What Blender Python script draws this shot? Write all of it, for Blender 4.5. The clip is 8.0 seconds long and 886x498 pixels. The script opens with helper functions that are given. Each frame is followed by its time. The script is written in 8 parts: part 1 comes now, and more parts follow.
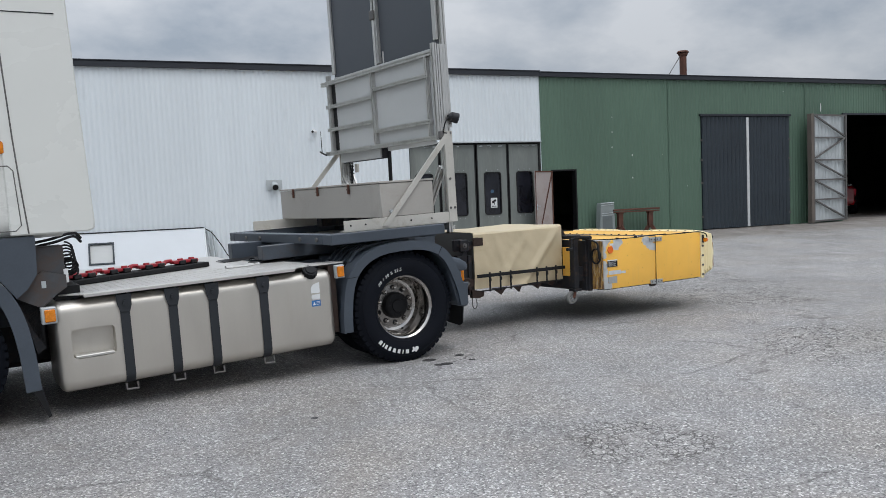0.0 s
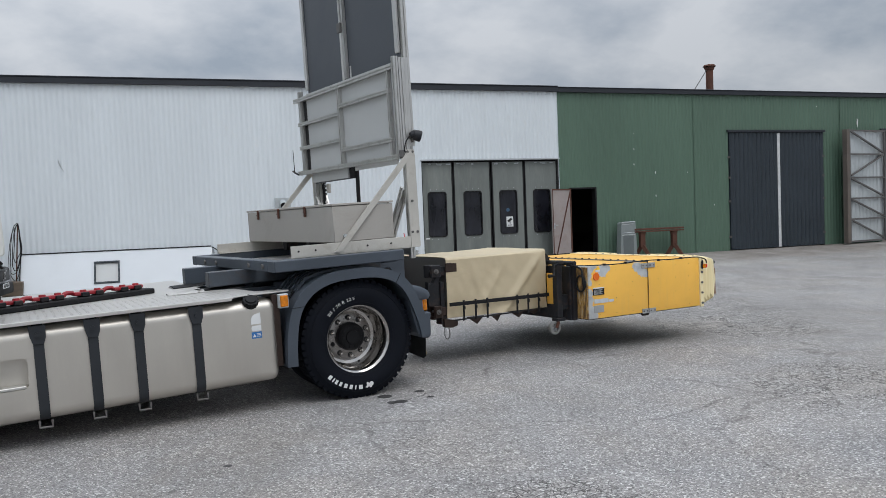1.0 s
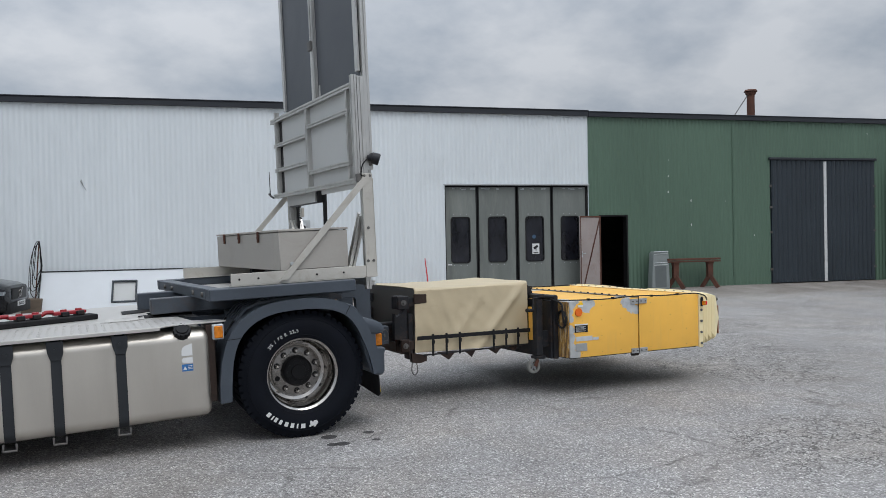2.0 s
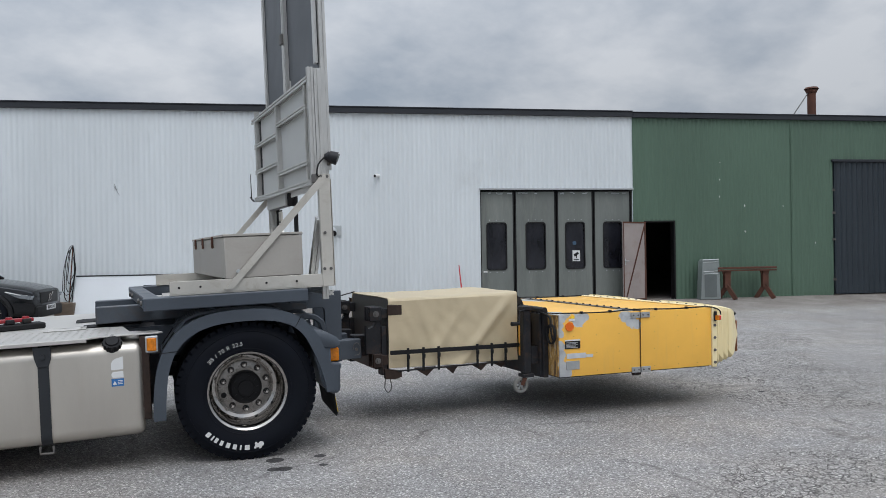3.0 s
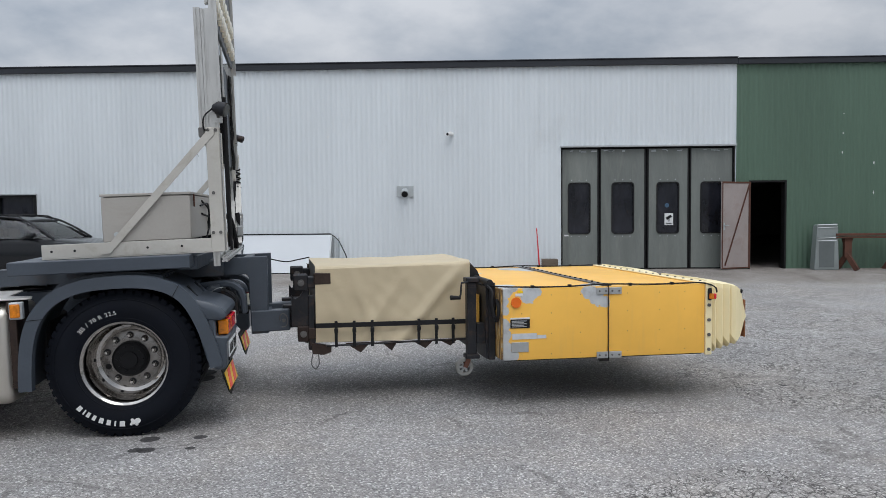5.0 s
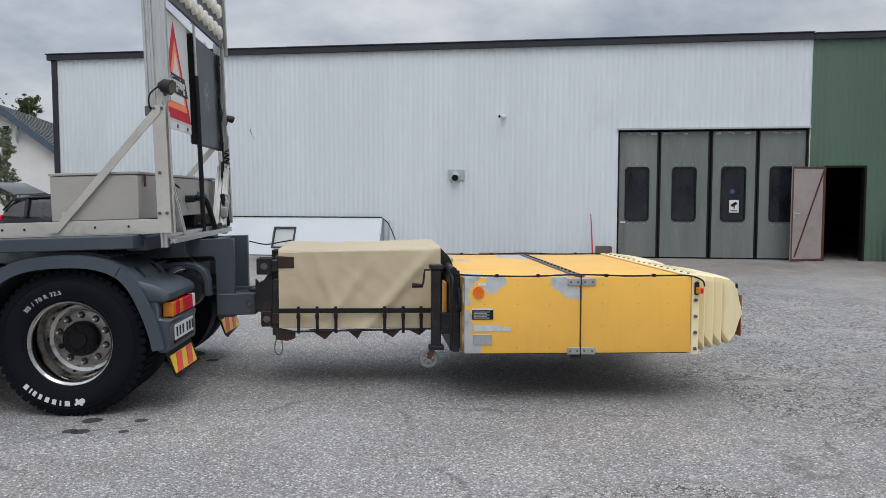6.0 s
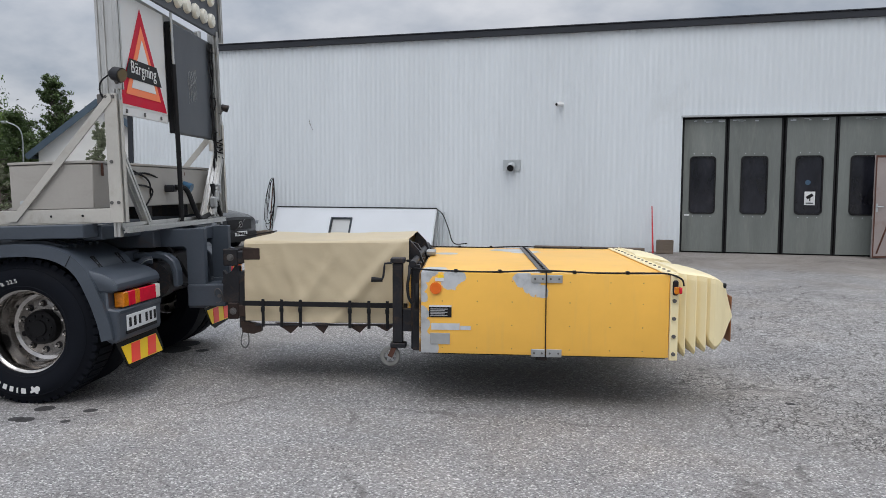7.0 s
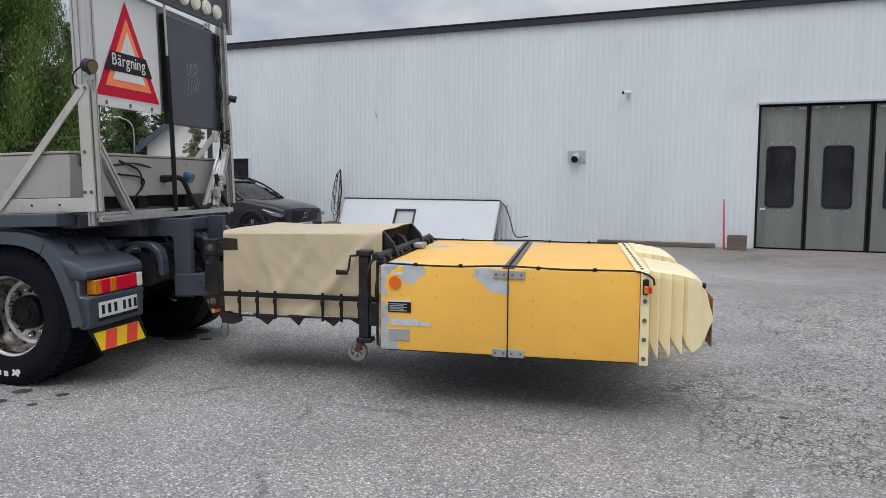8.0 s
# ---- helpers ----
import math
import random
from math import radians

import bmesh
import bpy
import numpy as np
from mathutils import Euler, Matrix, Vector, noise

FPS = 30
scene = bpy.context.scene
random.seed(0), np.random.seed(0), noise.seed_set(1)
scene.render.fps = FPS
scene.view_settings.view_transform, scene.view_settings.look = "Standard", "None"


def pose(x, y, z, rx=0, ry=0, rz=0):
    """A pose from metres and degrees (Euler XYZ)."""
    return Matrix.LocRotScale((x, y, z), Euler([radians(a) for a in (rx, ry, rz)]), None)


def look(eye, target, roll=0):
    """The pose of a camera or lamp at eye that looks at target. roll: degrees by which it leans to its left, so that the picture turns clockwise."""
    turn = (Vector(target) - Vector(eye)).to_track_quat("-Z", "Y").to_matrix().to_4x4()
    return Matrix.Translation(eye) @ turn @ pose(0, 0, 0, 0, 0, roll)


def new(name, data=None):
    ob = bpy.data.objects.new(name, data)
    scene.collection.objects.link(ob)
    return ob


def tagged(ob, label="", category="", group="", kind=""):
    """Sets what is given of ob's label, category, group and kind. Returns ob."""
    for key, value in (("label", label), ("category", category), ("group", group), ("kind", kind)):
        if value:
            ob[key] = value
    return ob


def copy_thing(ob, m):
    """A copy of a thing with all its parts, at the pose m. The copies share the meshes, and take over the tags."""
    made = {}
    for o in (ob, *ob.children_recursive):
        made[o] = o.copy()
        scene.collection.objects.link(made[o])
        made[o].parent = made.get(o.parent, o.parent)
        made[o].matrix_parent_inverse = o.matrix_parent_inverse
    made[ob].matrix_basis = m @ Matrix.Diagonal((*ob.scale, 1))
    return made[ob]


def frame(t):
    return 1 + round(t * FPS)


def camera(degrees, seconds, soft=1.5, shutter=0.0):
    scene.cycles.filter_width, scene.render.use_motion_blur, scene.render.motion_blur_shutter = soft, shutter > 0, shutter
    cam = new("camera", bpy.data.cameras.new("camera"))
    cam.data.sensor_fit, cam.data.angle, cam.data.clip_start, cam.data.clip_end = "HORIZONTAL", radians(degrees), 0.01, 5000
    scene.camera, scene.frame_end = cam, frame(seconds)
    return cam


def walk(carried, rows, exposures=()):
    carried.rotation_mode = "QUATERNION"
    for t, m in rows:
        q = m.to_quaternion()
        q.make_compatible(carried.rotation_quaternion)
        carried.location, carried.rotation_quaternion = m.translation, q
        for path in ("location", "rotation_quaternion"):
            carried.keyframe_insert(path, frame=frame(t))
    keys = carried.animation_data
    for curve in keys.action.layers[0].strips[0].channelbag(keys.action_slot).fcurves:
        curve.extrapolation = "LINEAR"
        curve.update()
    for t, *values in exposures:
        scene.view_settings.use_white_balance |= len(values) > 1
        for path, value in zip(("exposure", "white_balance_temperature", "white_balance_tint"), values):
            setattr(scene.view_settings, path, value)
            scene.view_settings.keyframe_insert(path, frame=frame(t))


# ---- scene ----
cam = camera(59.7, 8.0, soft=0.7)
PATH = [
    (0, (-2.281, 1.12, 1.465), (-1.544, 2.975, 1.336), -2.4),
    (0.5, (-1.854, 1.181, 1.487), (-1.165, 3.055, 1.369), -2.5),
    (1, (-1.408, 1.359, 1.507), (-0.768, 3.252, 1.423), -2.2),
    (1.5, (-0.943, 1.447, 1.531), (-0.363, 3.361, 1.488), -1.6),
    (3, (0.487, 1.958, 1.519), (0.818, 3.931, 1.519), -0.8),
    (3.5, (0.961, 2.177, 1.531), (1.199, 4.163, 1.51), -1.0),
    (4, (1.47, 2.278, 1.522), (1.612, 4.273, 1.476), -1.0),
    (4.5, (1.919, 2.445, 1.516), (1.963, 4.443, 1.444), -0.8),
    (6, (3.334, 3.061, 1.497), (3.027, 5.033, 1.362), 0.1),
    (6.5, (3.83, 3.278, 1.49), (3.396, 5.224, 1.34), 0.2),
    (7, (4.238, 3.583, 1.489), (3.682, 5.497, 1.331), 0.2),
    (7.5, (4.677, 3.83, 1.484), (3.999, 5.704, 1.318), 0.2),
    (8, (5.069, 4.12, 1.48), (4.258, 5.939, 1.301), 0.3),
]
walk(cam, [(t, look(eye, target, roll)) for t, eye, target, roll in PATH], [(0, 0.07, 6400, 10.2), (1.5, -0.02, 6400, 10.2), (3.0, -0.03, 6400, 10.4), (4.5, -0.03, 6400, 10.6), (8, 0.01, 6500, 12.6)])

# ---- world, sun ----
world = bpy.data.worlds.new("overcast")
scene.world = world
world.use_nodes = True
wn, wl = world.node_tree.nodes, world.node_tree.links
wn.clear()
SUN_EL, SUN_ROT = radians(58), radians(155)
sky = wn.new("ShaderNodeTexSky")
sky.sky_type, sky.sun_disc, sky.sun_elevation, sky.sun_rotation = "NISHITA", False, SUN_EL, SUN_ROT
sky.air_density, sky.dust_density = 1.0, 3.0
tc = wn.new("ShaderNodeTexCoord")
sep = wn.new("ShaderNodeSeparateXYZ")
lift = wn.new("ShaderNodeMath")
lift.operation, lift.inputs[1].default_value = "ADD", 0.40
flat = wn.new("ShaderNodeVectorMath")
flat.operation = "DIVIDE"
nz = wn.new("ShaderNodeTexNoise")
nz.inputs["Scale"].default_value, nz.inputs["Detail"].default_value, nz.inputs["Roughness"].default_value = 2.5, 9.0, 0.55
rp = wn.new("ShaderNodeValToRGB")
rp.color_ramp.elements[0].position, rp.color_ramp.elements[0].color = 0.36, (3.5, 4.02, 4.68, 1)
rp.color_ramp.elements[1].position, rp.color_ramp.elements[1].color = 0.63, (6.65, 6.90, 7.22, 1)
up = wn.new("ShaderNodeMapRange")
up.inputs["From Min"].default_value, up.inputs["From Max"].default_value = 0.0, 1.0
up.inputs["To Min"].default_value, up.inputs["To Max"].default_value = 0.97, 3.9
mul = wn.new("ShaderNodeVectorMath")
mul.operation = "SCALE"
mix = wn.new("ShaderNodeMixRGB")
mix.inputs[0].default_value = 0.9
bg = wn.new("ShaderNodeBackground")
bg.inputs["Strength"].default_value = 0.090
out = wn.new("ShaderNodeOutputWorld")
wl.new(sep.outputs["Z"], lift.inputs[0])
wl.new(tc.outputs["Generated"], flat.inputs[0])
wl.new(lift.outputs[0], flat.inputs[1])
wl.new(flat.outputs["Vector"], nz.inputs["Vector"])
wl.new(nz.outputs["Fac"], rp.inputs["Fac"])
wl.new(tc.outputs["Generated"], sep.inputs[0])
sq = wn.new("ShaderNodeMath")
sq.operation, sq.inputs[1].default_value = "POWER", 2.0
wl.new(sep.outputs["Z"], sq.inputs[0])
wl.new(sq.outputs[0], up.inputs["Value"])
wl.new(rp.outputs["Color"], mul.inputs[0])
# the cloud cover is a little thinner towards the west
west = wn.new("ShaderNodeMath")
west.operation, west.inputs[1].default_value, west.inputs[2].default_value = "MULTIPLY_ADD", -0.13, 1.0
wl.new(sep.outputs["X"], west.inputs[0])
both = wn.new("ShaderNodeMath")
both.operation = "MULTIPLY"
wl.new(up.outputs["Result"], both.inputs[0])
wl.new(west.outputs[0], both.inputs[1])
wl.new(both.outputs[0], mul.inputs["Scale"])
wl.new(sky.outputs["Color"], mix.inputs[1])
wl.new(mul.outputs["Vector"], mix.inputs[2])
wl.new(mix.outputs["Color"], bg.inputs["Color"])
wl.new(bg.outputs["Background"], out.inputs["Surface"])

sun = new("sun", bpy.data.lights.new("sun", "SUN"))
sun.data.energy, sun.data.angle, sun.data.color = 0.85, radians(32), (1.0, 0.97, 0.92)
sun.matrix_world = look((0, 0, 30), (-7.9, 17.0, 0))


# ---- materials ----
def nodes_of(name):
    m = bpy.data.materials.new(name)
    m.use_nodes = True
    n, l = m.node_tree.nodes, m.node_tree.links
    b = n["Principled BSDF"]
    return m, n, l, b


def noise_node(n, l, vec, scale, detail=5.0, rough=0.55, distortion=0.0):
    t = n.new("ShaderNodeTexNoise")
    t.inputs["Scale"].default_value, t.inputs["Detail"].default_value = scale, detail
    t.inputs["Roughness"].default_value, t.inputs["Distortion"].default_value = rough, distortion
    l.new(vec, t.inputs["Vector"])
    return t.outputs["Fac"]


def ramp(n, l, fac, stops):
    r = n.new("ShaderNodeValToRGB")
    e = r.color_ramp.elements
    while len(e) < len(stops):
        e.new(0.5)
    for k, (p, c) in zip(e, stops):
        k.position = p
        k.color = (c, c, c, 1) if isinstance(c, (int, float)) else (*c[:3], 1)
    l.new(fac, r.inputs["Fac"])
    return r.outputs["Color"]


def mixed(n, l, fac, a, b, kind="MIX"):
    m = n.new("ShaderNodeMixRGB")
    m.blend_type = kind
    for sock, v in zip(m.inputs, (fac, a, b)):
        if isinstance(v, (int, float)):
            sock.default_value = v if sock.type == "VALUE" else (v, v, v, 1)
        elif isinstance(v, tuple):
            sock.default_value = (*v[:3], 1)
        else:
            l.new(v, sock)
    return m.outputs["Color"]


def math_node(n, l, op, a, b=0.0, clamp=False):
    m = n.new("ShaderNodeMath")
    m.operation, m.use_clamp = op, clamp
    for sock, v in zip(m.inputs, (a, b)):
        if isinstance(v, (int, float)):
            sock.default_value = v
        else:
            l.new(v, sock)
    return m.outputs[0]


def bumped(n, l, b, height, strength=0.3, distance=0.01):
    k = n.new("ShaderNodeBump")
    k.inputs["Strength"].default_value, k.inputs["Distance"].default_value = strength, distance
    l.new(height, k.inputs["Height"])
    l.new(k.outputs["Normal"], b.inputs["Normal"])


def surface(name, col, rough=0.6, metal=0.0, var=0.12, scale=2.5, grain=70.0, bump=0.15, dirt=0.0, dirt_col=(0.10, 0.085, 0.07), coat=0.0, stretch=(1, 1, 1), spec=0.5):
    """A painted, moulded or metal surface with soft blotches, fine grain and a share of dirt."""
    m, n, l, b = nodes_of(name)
    t = n.new("ShaderNodeTexCoord")
    mp = n.new("ShaderNodeMapping")
    mp.inputs["Scale"].default_value = stretch
    l.new(t.outputs["Object"], mp.inputs["Vector"])
    v = mp.outputs["Vector"]
    big, fine = noise_node(n, l, v, scale, 6.0, 0.6, 0.4), noise_node(n, l, v, grain, 3.0)
    lo, hi = tuple(c * (1 - var) for c in col), tuple(min(1.0, c * (1 + var)) for c in col)
    base = ramp(n, l, big, [(0.3, lo), (0.7, hi)])
    base = mixed(n, l, 0.25 * min(1, var * 4), base, ramp(n, l, fine, [(0.3, 0.35), (0.7, 0.65)]), "OVERLAY")
    if dirt:
        spots = noise_node(n, l, v, scale * 2.3, 9.0, 0.72, 0.8)
        base = mixed(n, l, ramp(n, l, spots, [(0.62 - dirt * 0.3, 0.0), (0.75, min(1.0, dirt * 1.6))]), base, dirt_col)
    l.new(base, b.inputs["Base Color"])
    b.inputs["Metallic"].default_value = metal
    b.inputs["Coat Weight"].default_value = coat
    b.inputs["Specular IOR Level"].default_value = spec
    l.new(ramp(n, l, big, [(0.25, max(0.04, rough - 0.1)), (0.75, min(1.0, rough + 0.1))]), b.inputs["Roughness"])
    if bump:
        bumped(n, l, b, fine, bump, 0.002)
    return m


FADED_BLUE = surface("faded_blue_film", (0.045, 0.10, 0.17), 0.4, 0, 0.1, 20)


OIL = [(0.185, 7.79, 0.072), (0.19, 7.545, 0.06), (0.26, 7.545, 0.07), (0.515, 7.845, 0.055), (0.535, 7.595, 0.045), (-1.2, 6.4, 0.035), (-0.16, 9.72, 0.17), (-0.22, 9.97, 0.16), (0.12, 9.75, 0.07), (5.1, 9.4, 0.04)]


CRACKED = [(3.75, 6.45, 1.35), (4.2, 6.65, 0.8), (5.4, 8.85, 0.9), (5.35, 9.8, 1.3), (0.45, 4.85, 0.55), (5.9, 12.2, 1.8)]


def asphalt_material():
    m, n, l, b = nodes_of("asphalt")
    t = n.new("ShaderNodeTexCoord")
    v = t.outputs["Object"]
    big = noise_node(n, l, v, 0.16, 6.0, 0.6, 0.6)
    mid = noise_node(n, l, v, 1.1, 6.0, 0.65, 0.3)
    vor = n.new("ShaderNodeTexVoronoi")
    vor.inputs["Scale"].default_value = 100.0
    l.new(v, vor.inputs["Vector"])
    vor2 = n.new("ShaderNodeTexVoronoi")
    vor2.inputs["Scale"].default_value = 170.0
    l.new(v, vor2.inputs["Vector"])
    hsv = n.new("ShaderNodeSeparateColor")
    l.new(vor.outputs["Color"], hsv.inputs[0])
    hsv2 = n.new("ShaderNodeSeparateColor")
    l.new(vor2.outputs["Color"], hsv2.inputs[0])
    stones = ramp(n, l, hsv.outputs[0], [(0.0, (0.035, 0.033, 0.033)), (0.10, (0.13, 0.124, 0.122)), (0.28, (0.246, 0.232, 0.224)), (0.72, (0.318, 0.303, 0.292)), (0.86, (0.50, 0.483, 0.467)), (1.0, (0.92, 0.90, 0.87))])
    sand = ramp(n, l, hsv2.outputs[1], [(0.0, (0.10, 0.095, 0.093)), (0.12, (0.205, 0.196, 0.191)), (0.75, (0.275, 0.264, 0.257)), (1.0, (0.47, 0.457, 0.445))])
    base = mixed(n, l, 0.38, stones, sand)
    base = mixed(n, l, 0.75, base, ramp(n, l, big, [(0.3, 0.36), (0.7, 0.62)]), "OVERLAY")
    base = mixed(n, l, 0.6, base, ramp(n, l, mid, [(0.3, 0.38), (0.7, 0.6)]), "OVERLAY")
    # warm and cool blotches
    blotch = noise_node(n, l, v, 0.75, 5.0, 0.6, 0.7)
    base = mixed(n, l, 0.32, base, ramp(n, l, blotch, [(0.34, (0.47, 0.50, 0.53)), (0.5, (0.50, 0.50, 0.50)), (0.64, (0.55, 0.515, 0.465))]), "OVERLAY")
    # worn, brownish bare stretches
    worn = ramp(n, l, noise_node(n, l, v, 0.33, 8.0, 0.7, 0.9), [(0.52, 0.0), (0.66, 0.5)])
    base = mixed(n, l, worn, base, mixed(n, l, 0.6, (0.285, 0.26, 0.23), base, "OVERLAY"))
    # cracks: a net of cells, seen only in patches
    warp = n.new("ShaderNodeVectorMath")
    warp.operation = "ADD"
    wob = n.new("ShaderNodeTexNoise")
    wob.inputs["Scale"].default_value, wob.inputs["Detail"].default_value = 2.4, 5.0
    l.new(v, wob.inputs["Vector"])
    sc = n.new("ShaderNodeVectorMath")
    sc.operation = "SCALE"
    sc.inputs["Scale"].default_value = 0.30
    l.new(wob.outputs["Color"], sc.inputs[0])
    l.new(v, warp.inputs[0])
    jag = n.new("ShaderNodeTexNoise")
    jag.inputs["Scale"].default_value, jag.inputs["Detail"].default_value = 22.0, 4.0
    l.new(v, jag.inputs["Vector"])
    sj = n.new("ShaderNodeVectorMath")
    sj.operation = "SCALE"
    sj.inputs["Scale"].default_value = 0.045
    l.new(jag.outputs["Color"], sj.inputs[0])
    add2 = n.new("ShaderNodeVectorMath")
    add2.operation = "ADD"
    l.new(sc.outputs["Vector"], add2.inputs[0])
    l.new(sj.outputs["Vector"], add2.inputs[1])
    l.new(add2.outputs["Vector"], warp.inputs[1])

    def net(size, width):
        c = n.new("ShaderNodeTexVoronoi")
        c.feature = "DISTANCE_TO_EDGE"
        c.inputs["Scale"].default_value = size
        l.new(warp.outputs["Vector"], c.inputs["Vector"])
        return ramp(n, l, c.outputs["Distance"], [(0.0, 1.0), (width * 0.35, 1.0), (width, 0.0)])

    patch = noise_node(n, l, v, 0.22, 4.0, 0.6, 0.5)
    for x, y, r in CRACKED:
        d = n.new("ShaderNodeVectorMath")
        d.operation = "DISTANCE"
        d.inputs[1].default_value = (x, y, 0.0)
        l.new(v, d.inputs[0])
        near = math_node(n, l, "MULTIPLY", math_node(n, l, "SUBTRACT", 1.0, math_node(n, l, "DIVIDE", d.outputs["Value"], r), True), 0.30)
        patch = math_node(n, l, "ADD", patch, near)
    gaps = ramp(n, l, noise_node(n, l, v, 1.9, 3.0, 0.6), [(0.34, 0.40), (0.50, 1.0)])
    # where the surface has broken up, more bare stone shows
    base = mixed(n, l, ramp(n, l, patch, [(0.50, 0.0), (0.66, 0.6)]), base, (0.085, 0.080, 0.072), "ADD")
    fine_cracks = mixed(n, l, 1.0, mixed(n, l, 1.0, net(15.0, 0.050), net(9.0, 0.038), "LIGHTEN"), ramp(n, l, patch, [(0.50, 0.0), (0.63, 1.0)]), "MULTIPLY")
    fine_cracks = mixed(n, l, 1.0, fine_cracks, gaps, "MULTIPLY")
    long_cracks = mixed(n, l, 1.0, net(0.42, 0.008), ramp(n, l, mid, [(0.46, 0.0), (0.56, 0.55)]), "MULTIPLY")
    wide_cracks = mixed(n, l, 1.0, net(2.6, 0.020), ramp(n, l, noise_node(n, l, v, 0.31, 4.0, 0.6, 0.5), [(0.50, 0.0), (0.62, 0.4)]), "MULTIPLY")
    wide_cracks = mixed(n, l, 1.0, wide_cracks, gaps, "MULTIPLY")
    crack = mixed(n, l, 1.0, mixed(n, l, 1.0, fine_cracks, wide_cracks, "LIGHTEN"), long_cracks, "LIGHTEN")
    base = mixed(n, l, mixed(n, l, 1.0, crack, 0.88, "MULTIPLY"), base, (0.034, 0.029, 0.027))
    # trodden brownish strip before the hall
    sx = n.new("ShaderNodeSeparateXYZ")
    l.new(v, sx.inputs[0])
    edge = math_node(n, l, "ADD", sx.outputs["Y"], math_node(n, l, "MULTIPLY", mid, 1.6))
    strip = n.new("ShaderNodeMapRange")
    strip.inputs["From Min"].default_value, strip.inputs["From Max"].default_value = 18.7, 19.3
    strip.inputs["To Max"].default_value = 0.7
    l.new(edge, strip.inputs["Value"])
    base = mixed(n, l, strip.outputs["Result"], base, ramp(n, l, noise_node(n, l, v, 0.9, 7.0, 0.65, 0.8), [(0.35, (0.135, 0.112, 0.095)), (0.52, (0.225, 0.197, 0.172)), (0.66, (0.285, 0.262, 0.240))]))
    # oil drips
    for x, y, r in OIL:
        d = n.new("ShaderNodeVectorMath")
        d.operation = "DISTANCE"
        d.inputs[1].default_value = (x, y, 0.0)
        l.new(v, d.inputs[0])
        k = math_node(n, l, "ADD", math_node(n, l, "DIVIDE", d.outputs["Value"], r), math_node(n, l, "MULTIPLY", mid, 0.7))
        base = mixed(n, l, math_node(n, l, "MULTIPLY", math_node(n, l, "LESS_THAN", k, 1.3), 0.9), base, (0.018, 0.017, 0.018))
    l.new(base, b.inputs["Base Color"])
    b.inputs["Roughness"].default_value = 0.82
    h = math_node(n, l, "SUBTRACT", math_node(n, l, "MULTIPLY", vor.outputs["Distance"], 0.9), crack)
    bumped(n, l, b, h, 0.55, 0.010)
    return m


def worn_yellow(name, spots, base_col=(0.93, 0.515, 0.085)):
    """Yellow composite skin; round each (x, y, z, radius) the paint has flaked down to grey metal."""
    m, n, l, b = nodes_of(name)
    t = n.new("ShaderNodeTexCoord")
    v = t.outputs["Object"]
    big, fine = noise_node(n, l, v, 1.6, 6.0, 0.6, 0.4), noise_node(n, l, v, 9.0, 9.0, 0.7, 0.6)
    base = ramp(n, l, big, [(0.3, tuple(c * 0.92 for c in base_col)), (0.7, tuple(c * 1.06 for c in base_col))])
    streak = n.new("ShaderNodeMapping")
    streak.inputs["Scale"].default_value = (6.0, 6.0, 0.6)
    l.new(v, streak.inputs["Vector"])
    base = mixed(n, l, ramp(n, l, noise_node(n, l, streak.outputs["Vector"], 2.0, 6.0, 0.6), [(0.55, 0.0), (0.8, 0.35)]), base, (0.66, 0.43, 0.15))
    mask = None
    for x, y, z, r in spots:
        d = n.new("ShaderNodeVectorMath")
        d.operation = "DISTANCE"
        d.inputs[1].default_value = (x, y, z)
        l.new(v, d.inputs[0])
        k = math_node(n, l, "DIVIDE", d.outputs["Value"], r)
        k = math_node(n, l, "ADD", k, math_node(n, l, "MULTIPLY", fine, 1.3))
        k = math_node(n, l, "LESS_THAN", k, 1.5)
        mask = k if mask is None else math_node(n, l, "MAXIMUM", mask, k)
    if mask is not None:
        grey = ramp(n, l, noise_node(n, l, v, 6.0, 8.0, 0.6), [(0.30, (0.33, 0.335, 0.335)), (0.45, (0.52, 0.535, 0.55)), (0.7, (0.66, 0.67, 0.665))])
        base = mixed(n, l, mask, base, grey)
        l.new(math_node(n, l, "MULTIPLY", mask, 0.35), b.inputs["Metallic"])
    l.new(base, b.inputs["Base Color"])
    b.inputs["Roughness"].default_value = 0.40
    bumped(n, l, b, fine, 0.10, 0.003)
    return m


ASPHALT = asphalt_material()
WHITE_WALL = surface("white_corrugated_paint", (0.70, 0.745, 0.772), 0.5, 0, 0.06, 0.6, 30, 0.05, 0.16, (0.48, 0.50, 0.50), stretch=(1, 1, 0.25))
GREEN_WALL = surface("green_corrugated_paint", (0.087, 0.147, 0.104), 0.55, 0, 0.12, 0.5, 30, 0.05, 0.12, (0.110, 0.155, 0.120), stretch=(1, 1, 0.2))
FASCIA = surface("dark_roof_trim", (0.017, 0.020, 0.027), 0.5, 0, 0.2, 1.0, 30, 0.05)
ROOF_MAT = surface("roof_felt", (0.08, 0.08, 0.085), 0.9)
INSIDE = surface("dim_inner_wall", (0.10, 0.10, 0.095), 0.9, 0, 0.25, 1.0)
DOOR_GREY = surface("grey_green_door_paint", (0.172, 0.188, 0.176), 0.42, 0, 0.16, 1.4, 40, 0.05, 0.36, (0.27, 0.28, 0.25), stretch=(1.6, 1, 0.22))
BLACK_RUBBER = surface("black_rubber", (0.016, 0.016, 0.017), 0.62, 0, 0.2, 6, spec=0.2)
# the paler purplish blotches are reflections put into the glass colour
DARK_GLASS = surface("dark_door_glass", (0.014, 0.015, 0.021), 0.11, 0, 0.5, 2.2, 30, 0.0, 0.3, (0.048, 0.043, 0.050), stretch=(1.6, 1, 0.7))
